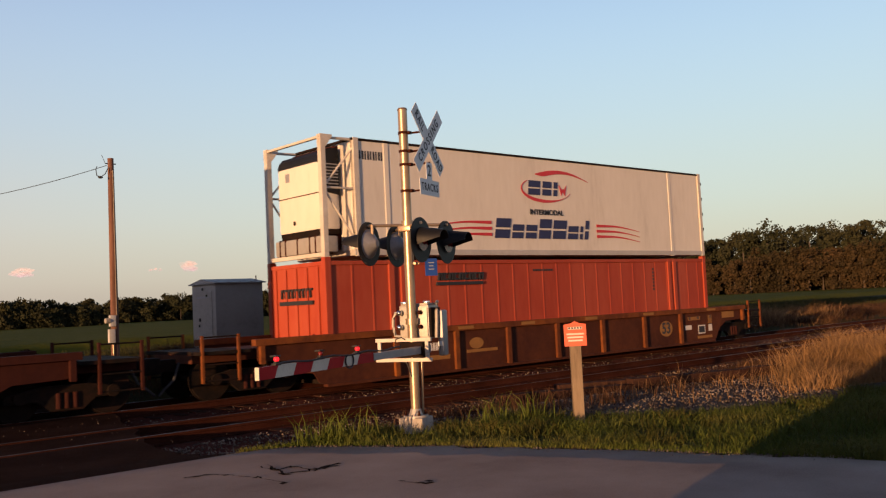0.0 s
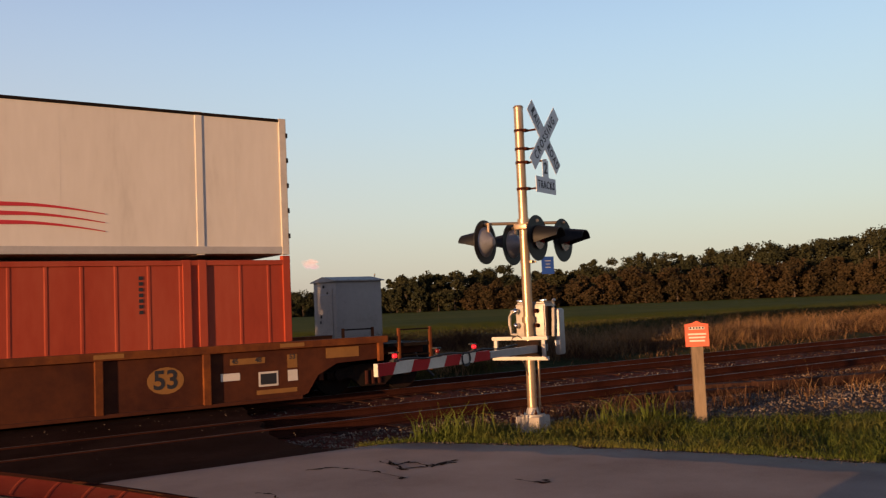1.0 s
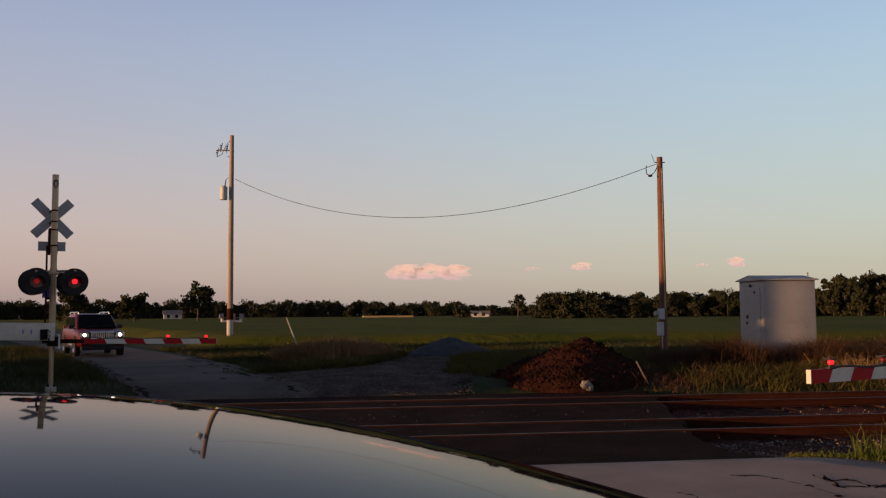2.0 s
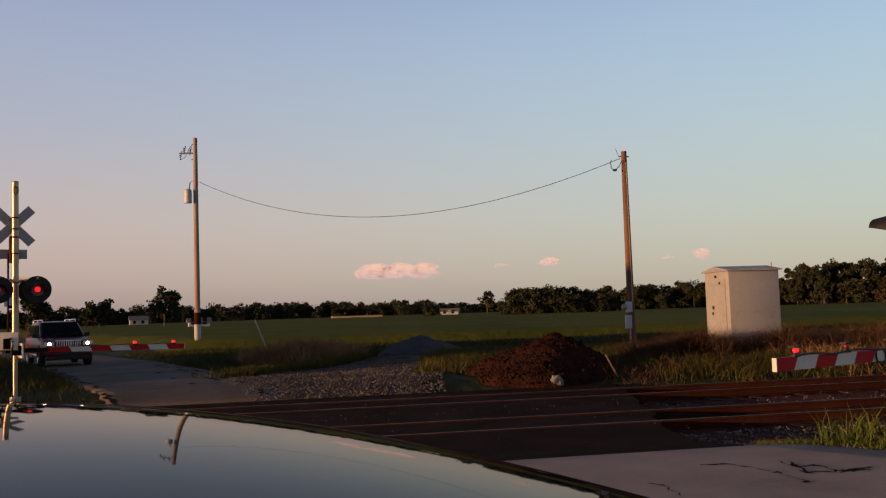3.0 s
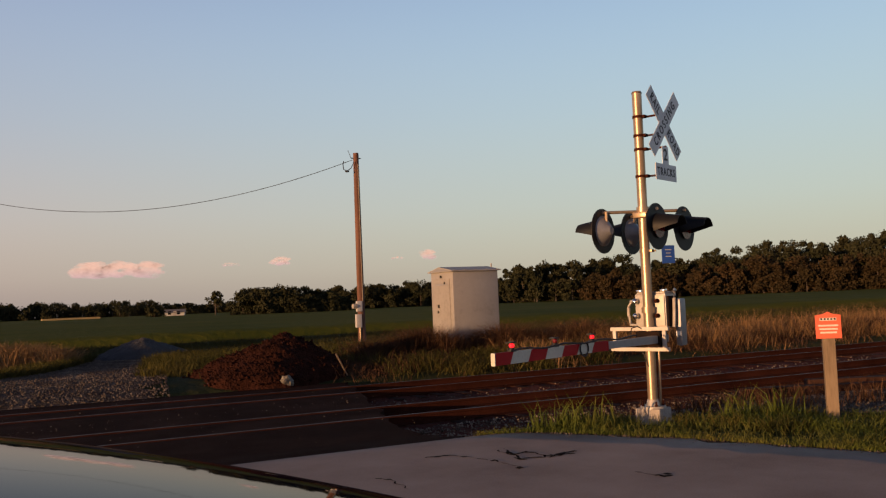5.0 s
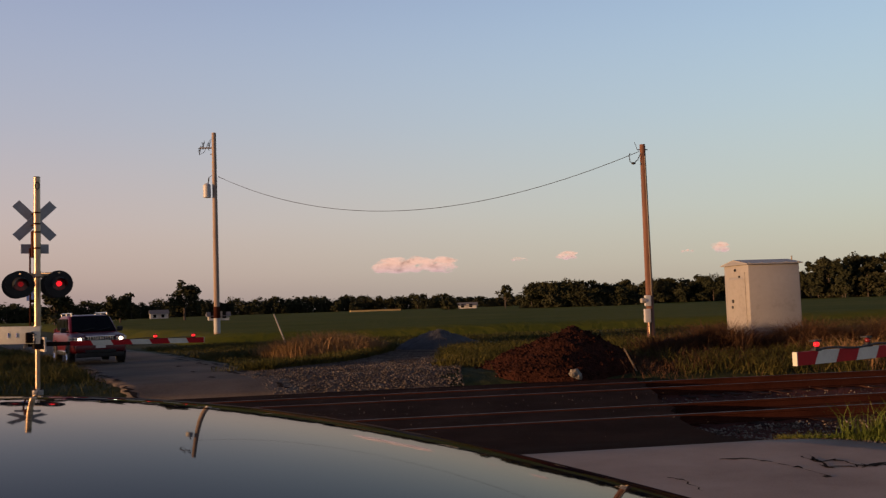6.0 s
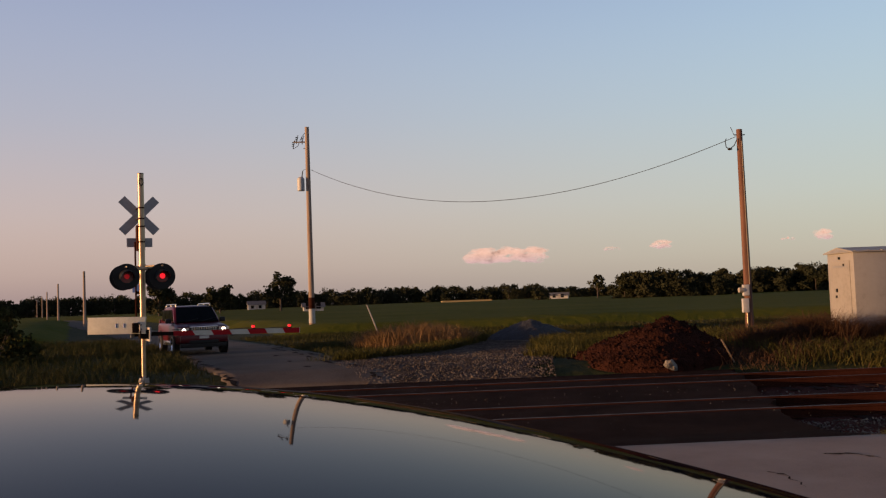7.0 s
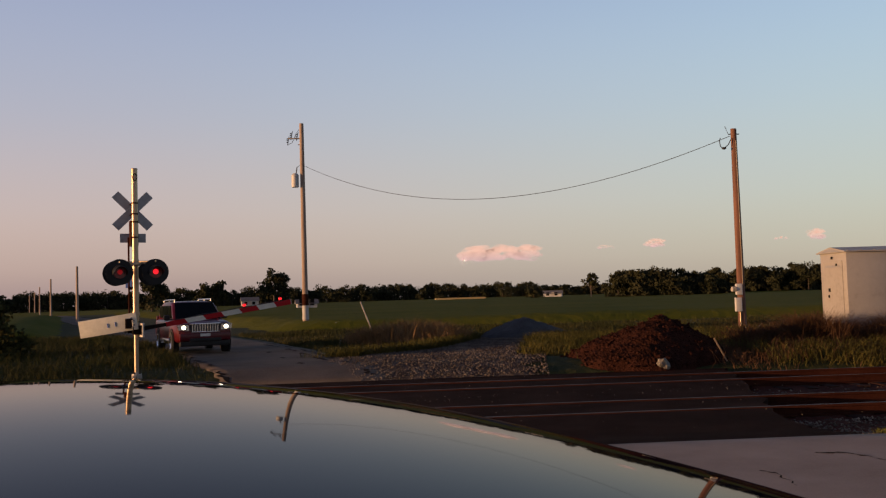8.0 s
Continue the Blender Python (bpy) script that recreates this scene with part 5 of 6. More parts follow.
# ---- cabinet ----
def cabinet():
    c = root("signal_cabinet", "tall pale weathered railway signal cabinet standing in weeds", "cabinet", pose(12.9, 24.8, 0.2))
    w, d, h = 1.62, 1.54, 2.58
    bm = bmesh.new()
    box(bm, (0, 0, 0.2), (w, d, h), 0.02)
    part("body", bm, CABINET, c)
    bm = bmesh.new()
    prism(bm, [(-0.09, h), (d + 0.09, h), (d + 0.09, h + 0.03), (d / 2, h + 0.17), (-0.09, h + 0.03)], -0.08, w + 0.08, "x")
    part("roof", bm, CABINET, c, "low pitched metal roof", smooth=None)
    bm = bmesh.new()
    prism(bm, [(0.05, h + 0.02), (d - 0.05, h + 0.02), (d / 2, h + 0.13)], -0.085, -0.075, "x")
    part("gable_vent", bm, GREY_RAIL, c, smooth=None)
    bm = bmesh.new()
    box(bm, (-0.02, 0.22, 0.35), (0.0, d - 0.22, h - 0.22), 0.008)
    door = part("door", bm, CABINET, c, "weathered narrow door", smooth=None)
    for y, z, s in ((0.75, 2.40, 0.06), (0.95, 1.45, 0.08), (1.0, 1.28, 0.06), (0.5, 2.2, 0.05)):
        bm = bmesh.new()
        box(bm, (-0.05, y, z), (-0.02, y + s, z + s * 1.3), 0.006)
        part("door_fitting", bm, BLACK, door, smooth=None)
    bm = bmesh.new()
    box(bm, (-0.024, 0.35, h - 0.42), (-0.018, d - 0.35, h - 0.36))
    part("door_louvre", bm, GREY_RAIL, door, smooth=None)
    for x in (0.1, w - 0.2):
        bm = bmesh.new()
        box(bm, (x, 0.05, -0.3), (x + 0.1, d - 0.05, 0.2))
        part("skid", bm, CONC_BASE, c, smooth=None)
    for x in np.linspace(0.03, w - 0.03, 5):
        bm = bmesh.new()
        box(bm, (x - 0.012, -0.09, h + 0.025), (x + 0.012, d / 2, h + 0.05))
        part("roof_seam", bm, CABINET, c, smooth=None)
    bm = bmesh.new()
    rod(bm, (w - 0.05, 0.3, h + 0.12), (w - 0.05, 0.3, h + 0.24), 0.02, seg=8)
    part("roof_hook", bm, GALV, c)


# ---- heaps ----
def heap(name, x, y, z, rx, ry, h, mat, label, peak=(0, 0), seed=1, rough=0.09, n=64):
    r = np.random.default_rng(seed)
    u, v = np.meshgrid(np.linspace(-1.15, 1.15, n), np.linspace(-1.15, 1.15, n))
    px, py = u - peak[0] * (1 - np.hypot(u, v)).clip(0), v - peak[1] * (1 - np.hypot(u, v)).clip(0)
    d = np.hypot(px, py)
    ang = np.arctan2(v, u)
    d = d / (1 + 0.07 * np.sin(3 * ang + 1) + 0.04 * np.sin(7 * ang))
    hh = h * np.clip(1 - d, 0, 1) ** 0.85
    lump = sum(a * np.sin(u * f + p) * np.cos(v * f * 1.2 + q) for a, f, p, q in ((0.05, 5, 1, 2), (0.035, 11, 0.4, 1), (0.02, 23, 2, 0.3)))
    hh = hh + (lump * h + r.normal(0, rough * 0.35, u.shape)) * (d < 1)
    hh = np.where(d >= 1, -0.25, hh)
    vts = np.stack([u * rx, v * ry, hh], -1).reshape(-1, 3)
    i = (np.arange(n - 1)[:, None] * n + np.arange(n - 1)).ravel()
    f = np.stack([i, i + 1, i + n + 1, i + n], 1)
    ob = new(name, raw(name, vts, f, mat, False))
    ob.matrix_basis = pose(x, y, z)
    return tagged(ob, label, "heap"), (u * rx + x, v * ry + y, hh + z, d)


def heaps():
    _, (hx, hy, hz, d) = heap("dirt_mound", 6.35, 22.5, 0.14, 2.1, 1.65, 1.12, MULCH, "heap of dark reddish-brown dirt and rotted ties", (0.25, 0), 3)
    k = rng.choice(np.flatnonzero((d < 1.02).ravel()), 1500)
    stones("clods", hx.ravel()[k], hy.ravel()[k], hz.ravel()[k].clip(0.1), rng.uniform(0.02, 0.055, len(k)), MULCH, "loose reddish clods on the heap")
    heap("gravel_mound", 5.0, 34.4, 0.22, 1.75, 1.5, 0.78, DARK_GRAVEL, "dark grey gravel heap behind the gravel apron", (0, 0), 5, 0.05, 48)
    # plastic bag at the foot of the heap
    bm = bmesh.new()
    ball(bm, (0, 0, 0), 0.17, 3, (1.3, 0.6, 0.7))
    for v in bm.verts:
        n = noise.noise(v.co * 9) * 0.08 + noise.noise(v.co * 22) * 0.04
        v.co *= 1 + n * 5.0
    bag = tagged(new("plastic_bag", mesh_of("plastic_bag", bm, BAG)), "crumpled whitish plastic bag at the foot of the heap", "bag")
    bag.matrix_basis = pose(6.32, 20.78, 0.12, 0, 20, 30)
    pk = root("plank", "pale narrow plank leaning on the heap", "plank")
    bm = bmesh.new()
    box(bm, (-0.018, -0.012, 0), (0.018, 0.012, 0.66), 0.004)
    b = part("board", bm, POST_WOOD, pk)
    pk.matrix_basis = pose(8.02, 21.35, 0.1, 8, -30, 0)


def sign_post():
    s = root("sign_post", "square timber post with an orange warning sign", "sign", pose(9.72, 8.2, 0.12, 0, 0, -42))
    bm = bmesh.new()
    box(bm, (-0.075, -0.06, -0.4), (0.075, 0.06, 1.36), 0.012)
    part("post", bm, POST_WOOD, s, "weathered timber post")
    bm = bmesh.new()
    outline = [(-0.155, 1.06), (0.155, 1.06), (0.155, 1.36), (0.06, 1.375), (0.0, 1.405), (-0.06, 1.375), (-0.155, 1.36)]
    prism(bm, outline, -0.072, -0.064, "y")
    plate = part("sign_plate", bm, SIGN_ORANGE, s, "orange warning plate", smooth=None)
    for z, w, h in ((1.29, 0.2, 0.035), (1.215, 0.24, 0.022), (1.17, 0.22, 0.022), (1.125, 0.2, 0.022)):
        bm = bmesh.new()
        box(bm, (-w / 2, -0.0745, z), (w / 2, -0.0715, z + h))
        part("text_bar", bm, STENCIL, plate, "pale text bar", smooth=None)
    for k in range(5):
        bm = bmesh.new()
        box(bm, (-0.09 + 0.04 * k, -0.076, 1.298), (-0.068 + 0.04 * k, -0.0742, 1.322))
        part("dark_text_bar", bm, INK, plate, smooth=None)


# ---- trees, woods, bushes ----
def crown(cx, cy, z0, z1, r, n, leaf, rg):
    """Leaf places on a cluster of boughs: broad below the middle, ragged on top, with gaps."""
    nb = 26
    t = rg.uniform(0, 1, nb) ** 0.9
    spread = np.sqrt(np.clip(1 - (1.5 * t - 0.55) ** 2, 0.08, 1))
    ba, bd = rg.uniform(0, 6.28, nb), r * 0.8 * np.sqrt(rg.random(nb)) * spread
    br = r * (0.18 + 0.26 * rg.random(nb)) * (1 - 0.35 * t)
    bz = z0 + (z1 - z0) * (0.08 + 0.84 * t)
    k = rg.integers(0, nb, n)
    dr = rg.normal(0, 1, (n, 3))
    dr /= np.linalg.norm(dr, axis=1)[:, None]
    rad = br[k] * (0.15 + 0.95 * rg.random(n) ** 0.7)
    p = np.stack([cx + np.cos(ba[k]) * bd[k], cy + np.sin(ba[k]) * bd[k], bz[k]], -1) + dr * rad[:, None] * np.array([1, 1, 0.8])
    p[:, 2] = np.maximum(p[:, 2], z0 - 0.2)
    return p


def leaf_quads(p, size, rg):
    n = len(p)
    a = rg.normal(0, 1, (n, 3))
    a /= np.linalg.norm(a, axis=1)[:, None]
    b = np.cross(a, rg.normal(0, 1, (n, 3)))
    b /= np.linalg.norm(b, axis=1)[:, None] + 1e-9
    s = (size * rg.uniform(0.6, 1.3, n))[:, None]
    v = np.stack([p - a * s, p + b * s * 0.7, p + a * s, p - b * s * 0.7], 1)
    return v.reshape(-1, 3), (np.arange(n)[:, None] * 4 + np.arange(4))


def trunk_mesh(bm, x, y, z, h, r, rg):
    rod(bm, (x, y, z - 0.3), (x, y, z + h * 0.55), r, r * 0.6, 8)
    for k in range(5):
        a = rg.uniform(0, 6.28)
        s = z + h * rg.uniform(0.28, 0.5)
        rod(bm, (x, y, s), (x + math.cos(a) * h * 0.2, y + math.sin(a) * h * 0.2, s + h * rg.uniform(0.15, 0.3)), r * 0.4, r * 0.12, 6)


def tree(x, y, h, r, label, seed, mat, n=1500, leaf=0.2, low=0.25):
    rg = np.random.default_rng(seed)
    t = root("tree", label, "tree", pose(x, y, 0.25), "trees")
    bm = bmesh.new()
    trunk_mesh(bm, 0, 0, 0, h, h * 0.03, rg)
    part("trunk", bm, BARK, t)
    v, f = leaf_quads(crown(0, 0, h * low, h, r, n, leaf, rg), leaf, rg)
    c = new("crown", raw("crown", v, f, mat))
    c.parent = t
    return t


def off_apron(x, y):
    """True outside the gravel apron."""
    return ~((x > apron_left(y) - 0.1 + 0.15 * np.sin(y * 3)) & (x < apron_right(y) - 0.1 + 0.3 * np.sin(y * 2)) & (y < 36))


def polar(az, d):
    return -math.sin(radians(az)) * d, math.cos(radians(az)) * d


def woods(name, az, el, d, depth, count, mat, label, seed, leaf=0.21, n=1900, low=0.0, width=0.46):
    rg = np.random.default_rng(seed)
    vs, fs, off = [], [], 0
    bm = bmesh.new()
    for k in range(count):
        a = az[0] + (az[-1] - az[0]) * (k + rg.uniform(-0.4, 0.4)) / count
        dd = d + rg.uniform(0, depth)
        x, y = polar(a, dd)
        h = np.interp(a, sorted(az), [e for _, e in sorted(zip(az, el))])
        h = (1.6 + dd * math.tan(radians(float(h)))) * (0.55 + 0.47 * rg.random() ** 0.6)
        p = crown(x, y, 0.3 + h * low, 0.3 + h, h * width * rg.uniform(0.7, 1.35), n, leaf, rg)
        v, f = leaf_quads(p, leaf, rg)
        vs.append(v)
        fs.append(f + off)
        off += len(v)
        rod(bm, (x, y, 0), (x, y, h * 0.7), h * 0.02, h * 0.008, 5)
    w = tagged(new(name), label, "woods", kind="stuff")
    c = new("foliage", raw("foliage", np.concatenate(vs), np.concatenate(fs), mat))
    c.parent = w
    tagged(c, kind="stuff")
    t = part("trunks", bm, BARK, w)
    tagged(t, kind="stuff")
    return w


def vegetation():
    woods("woods_right", [-31, -38, -41.5, -45, -49.5, -53, -58, -62, -67, -76], [2.3, 2.5, 2.25, 2.8, 3.1, 3.05, 3.5, 4.05, 3.8, 3.9], 215, 40, 150, LEAF, "dark green woods beyond the field", 11, 0.30, 2600, 0.0, 0.40)
    woods("woods_edge", [-36, -45, -55, -66, -76], [1.6, 1.9, 2.1, 2.6, 2.6], 205, 10, 80, LEAF_AUTUMN, "brownish turning trees along the woods' edge", 12, 0.30, 1900, 0.0, 0.5)
    woods("woods_middle", [-20, -23, -26, -32], [1.2, 1.3, 1.4, 1.5], 235, 20, 60, LEAF, "low woods behind the cabinet", 13, 0.28, 2200, 0.0, 0.6)
    woods("thicket", [-14.2, -15.5, -18, -20.6], [1.1, 1.4, 1.3, 0.8], 190, 14, 30, LEAF, "rounded dark thicket in the field", 14, 0.25, 2200, 0.0, 0.7)
    woods("far_hedge", [26, 14, 0, -6, -8, -10, -14], [1.0, 1.02, 0.95, 0.78, 0.84, 0.62, 0.52], 430, 30, 230, LEAF, "distant dark hedge line on the horizon", 15, 0.42, 650, 0.0, 0.7)
    tree(*polar(7.4, 180), 8.3, 3.5, "broad dark tree standing at the field's edge", 21, LEAF, 1900, 0.3)
    tree(*polar(11.1, 185), 6.2, 3.8, "low wide dark tree in the field", 22, LEAF, 2000, 0.3, 0.12)
    tree(*polar(14.7, 175), 6.8, 3.7, "dark tree beside the country road", 23, LEAF, 2000, 0.3, 0.12)
    tree(*polar(-12.6, 230), 6.6, 2.7, "lone spreading tree on the horizon", 24, LEAF, 700, 0.3, 0.42)
    tree(*polar(-9.0, 260), 3.6, 3.6, "low dark tree beside a house", 25, LEAF, 700, 0.35, 0.05)
    # bush by the road
    b = root("bush", "dark leafy bush beside the country road", "bush", pose(-13.3, 30.0, 0.2))
    rg = np.random.default_rng(31)
    v, f = leaf_quads(crown(0, 0, 0.0, 2.0, 1.6, 5000, 0.08, rg), 0.075, rg)
    c = new("leaves", raw("leaves", v, f, FAR_GRASS))
    c.parent = b
    bm = bmesh.new()
    for k in range(6):
        a = k * 1.05
        rod(bm, (0.05 * math.cos(a), 0.05 * math.sin(a), -0.2), (0.7 * math.cos(a), 0.7 * math.sin(a), 1.3), 0.03, 0.01, 6)
    part("stems", bm, BARK, b)

    # verge by the near mast
    x, y = patch(230000, 5.8, 22, 0, 11.6, lambda x, y: verge(x, y) & (np.hypot(x - 7.9, y - 9.55) > 0.33), 0.2, 700)
    tall = 0.05 + 0.15 * rng.random(len(x)) ** 1.6 + 0.03 * np.sin(x * 2.1 + 2 * np.sin(y * 1.7))
    blades("verge_grass", x, y, lie(x, y) - 0.03, tall.clip(0.05), rng.uniform(0.003, 0.007, len(x)), GRASS, "green grass on the verge", 0.8)
    y = rng.uniform(2, 10.6, 9000)
    x = np.interp(y, [-20, 6.2, 8.4, 10.4], [17.5, 8.05, 7.05, 5.75]) + np.abs(rng.normal(0, 0.16, 9000))
    blades("edge_grass", x, y, lie(x, y) - 0.02, rng.uniform(0.03, 0.12, len(x)), rng.uniform(0.003, 0.006, len(x)), GRASS, "short grass fraying over the pavement's edge", 0.6)
    x, y = patch(14000, 6.2, 20, 4, 11.5, verge, 0.14, 70)
    blades("verge_weeds", x, y, lie(x, y) - 0.03, rng.uniform(0.08, 0.25, len(x)), rng.uniform(0.004, 0.008, len(x)), YELLOW_WEED, "taller yellow-green weeds on the verge", 0.75)
    cx, cy = np.array([6.75, 6.95, 6.4, 8.9, 9.3, 6.7]), np.array([9.9, 9.5, 9.9, 9.0, 8.7, 9.6])
    k = rng.integers(0, 6, 650)
    x, y = cx[k] + rng.normal(0, 0.13, 650), cy[k] + rng.normal(0, 0.13, 650)
    blades("tall_weeds", x, y, lie(x, y) - 0.03, 0.08 + 0.48 * rng.random(650) ** 2.6, rng.uniform(0.005, 0.011, 650), GRASS, "tall green weed tufts beside the mast", 0.4)
    x, y = patch(170000, 12.0, 34, 5.6, 10.6, lambda x, y: (y < 9.9 - 0.06 * (x - 12) + 0.4 * np.sin(x)) & (y > back(x) + 0.6 - 0.08 * (x - 12)) & (rng.random(len(x)) < smoothstep(1.8, 2.25, x / y) + 0.02), 0.25, 420)
    hgt = (rng.uniform(0.15, 0.5, len(x)) + 0.6 * smoothstep(13, 18, x) * rng.random(len(x))) * (0.75 + 0.25 * np.sin(x * 1.9 + 1.5 * np.sin(y * 2.3)))
    blades("dry_bank_grass", x, y, lie(x, y) - 0.03, hgt, rng.uniform(0.003, 0.008, len(x)), DRY, "dry tan grass on the bank", 0.6)
    x, y = patch(5000, 8.6, 24, 8.8, 11.6, lambda x, y: y > back(x), 0.16, 60)
    blades("ballast_weeds", x, y, lie(x, y) - 0.05, rng.uniform(0.12, 0.4, len(x)), rng.uniform(0.004, 0.009, len(x)), WEED, "brown weeds along the ballast's foot", 0.4)
    # beyond the tracks
    x, y = patch(110000, 8.2, 60, 21.2, 25.5, None, 0.5, 260)
    blades("brown_weeds", x, y, lie(x, y) - 0.03, (0.1 + 0.5 * rng.random(len(x)) ** 2) * (0.8 + 0.3 * np.sin(x * 1.3 + 2 * np.sin(x * 0.7))), rng.uniform(0.004, 0.009, len(x)), WEED, "tall brown weeds beyond the far track", 0.75)
    x, y = patch(22000, 9.5, 19, 23.4, 24.7, None, 0.35, 70)
    blades("cabinet_weeds", x, y, lie(x, y) - 0.03, (0.3 + 0.85 * rng.random(len(x))) * (0.85 + 0.2 * np.sin(x * 2.3)), rng.uniform(0.005, 0.011, len(x)), WEED, "reddish-brown brush in front of the cabinet", 0.8)
    x, y = patch(36000, 13.5, 48, 21.4, 25.6, None, 0.45, 150)
    blades("tan_brush", x, y, lie(x, y) - 0.03, (0.15 + 0.85 * rng.random(len(x)) ** 1.6) * (0.8 + 0.3 * np.sin(x * 0.9 + y)), rng.uniform(0.004, 0.009, len(x)), DRY, "uneven tan and brown brush beyond the tracks", 0.75)
    x, y = patch(9000, 9.0, 16, 20.9, 22.5, None, 0.22, 40)
    blades("yellow_weeds", x, y, lie(x, y) - 0.03, 0.08 + 0.42 * rng.random(len(x)) ** 1.8, rng.uniform(0.005, 0.010, len(x)), YELLOW_WEED, "yellow-green weeds at the ballast's edge", 0.75)
    x, y = patch(60000, 2.8, 13, 23.5, 33, off_apron, 0.45, 170)
    blades("heap_weeds", x, y, lie(x, y) - 0.03, 0.08 + 0.36 * rng.random(len(x)) ** 1.7, rng.uniform(0.005, 0.010, len(x)), YELLOW_WEED, "weeds growing behind the heap", 0.6)
    x, y = patch(17000, -2.0, 3.2, 30.8, 36.2, lambda x, y: (((x - 0.6) / 2.4) ** 2 + ((y - 33.5) / 2.6) ** 2 < rng.uniform(0.3, 1.25, len(x))) & off_apron(x, y), 0.28, 45)
    blades("dry_patch", x, y, lie(x, y) - 0.03, (0.3 + 0.75 * rng.random(len(x)) ** 1.3) * (1 - 0.45 * ((x - 0.6) / 2.4) ** 2).clip(0.3), rng.uniform(0.006, 0.013, len(x)), DRY, "patch of tall dry grass by the road", 0.6)
    x, y = patch(120000, -8, 30, 24.5, 48, lambda x, y: (x > np.interp(y, [20.8, 23.6, 30, 37, 48], [-0.1, -1.05, -2.8, -5.2, -9.0]) + 0.15) & off_apron(x, y), 0.8, 200)
    blades("far_grass", x, y, lie(x, y) - 0.03, 0.05 + 0.2 * rng.random(len(x)) ** 1.6, rng.uniform(0.006, 0.013, len(x)), FAR_GRASS, "rough green grass before the field", 0.7)
    x, y = patch(60000, 30, 95, 25, 48, None, 1.0, 200)
    blades("strip_grass", x, y, lie(x, y) - 0.03, 0.1 + 0.35 * rng.random(len(x)) ** 1.6, rng.uniform(0.010, 0.022, len(x)), FAR_GRASS, "rough green grass strip before the field", 0.7)
    y = rng.uniform(25.2, 34, 14000)
    x = apron_left(y) - np.abs(rng.normal(0, 0.55, 14000)) + 0.1
    blades("fringe_weeds", x, y, lie(x, y) - 0.03, 0.06 + 0.36 * rng.random(14000) ** 1.6, rng.uniform(0.005, 0.011, 14000), YELLOW_WEED, "yellow-green weeds fringing the gravel", 0.7)
    x, y = patch(110000, -26, -3.5, 20.8, 48, lambda x, y: x < np.interp(y, [20.8, 25, 33.6, 37, 48], [-4.0, -5.55, -8.4, -9.7, -14.1]) - 0.1, 0.6, 200)
    blades("road_grass", x, y, lie(x, y) - 0.03, 0.08 + 0.34 * rng.random(len(x)) ** 1.8, rng.uniform(0.006, 0.012, len(x)), FAR_GRASS, "rough grass beside the country road", 0.7)


# ---- far buildings, clouds ----
def small_house(x, y, w, d, h, label, turn=0):
    s = root("house", label, "house", pose(x, y, 0.2, 0, 0, turn))
    bm = bmesh.new()
    box(bm, (-w / 2, -d / 2, 0), (w / 2, d / 2, h))
    wall = part("wall", bm, SHED, s, smooth=None)
    bm = bmesh.new()
    prism(bm, [(-d / 2 - 0.3, h), (d / 2 + 0.3, h), (0, h + d * 0.28)], -w / 2 - 0.3, w / 2 + 0.3, "x")
    part("roof", bm, ROOFING, s, "dark shingle roof", smooth=None)
    for k in (-0.25, 0.2):
        bm = bmesh.new()
        box(bm, (w * k - 0.5, -d / 2 - 0.04, 0.9), (w * k + 0.5, -d / 2 + 0.02, 2.0))
        part("window", bm, CAR_GLASS, s, smooth=None)
    bm = bmesh.new()
    box(bm, (w * 0.02 - 0.45, -d / 2 - 0.04, 0), (w * 0.02 + 0.45, -d / 2 + 0.02, 2.0))
    part("door", bm, CABINET, s, smooth=None)


def distance():
    small_house(*polar(5.4, 150), 3.2, 2.6, 1.2, "small white shed in the field", 10)
    small_house(*polar(-10.2, 300), 6, 4, 1.5, "distant white farmhouse among low trees", -15)
    small_house(*polar(8.9, 330), 6, 5, 2.2, "distant grey house behind the trees", 12)
    bm = bmesh.new()
    x, y = polar(-4.3, 330)
    box(bm, (x - 9, y - 5, 0.2), (x + 9, y + 5, 1.35))
    tagged(new("stubble_field", mesh_of("stubble_field", bm, STUBBLE)), "strip of pale dry field on the horizon", "field", kind="structure")
    # clouds low over the horizon, their sunlight painted as a glow
    for az, el, w, h, k, sd in ((-6.9, 2.75, 250, 50, 170, 1), (-13.6, 2.85, 52, 13, 26, 2), (-16.6, 3.0, 52, 30, 34, 3), (-24.0, 2.9, 44, 13, 22, 4), (-26.0, 3.05, 46, 32, 30, 5)):
        rg = np.random.default_rng(sd)
        bm = bmesh.new()
        for i in range(k):
            u = rg.uniform(-0.5, 0.5)
            top = (0.3 + 0.7 * abs(math.sin(u * 9 + sd))) * (1 - 1.2 * u * u)
            v = rg.uniform(-0.5, 0.42 * top)
            ball(bm, (u * w, rg.uniform(-20, 20), v * h), h * rg.uniform(0.10, 0.22), 3, (rg.uniform(1.2, 2.6), 1, rg.uniform(0.55, 0.85)))
        for vtx in bm.verts:
            vtx.co += Vector((noise.noise(vtx.co * 0.3), 0, noise.noise(vtx.co * 0.3 + Vector((9, 0, 0))))) * h * 0.07
        c = tagged(new("cloud", mesh_of("cloud", bm, CLOUD, 180)), "small peach cloud glowing with painted sunlight, low over the horizon", "cloud", kind="structure")
        x, y = polar(az, 3000)
        c.matrix_basis = pose(x, y, 1.86 + 3000 * math.tan(radians(el)), 0, 0, az)


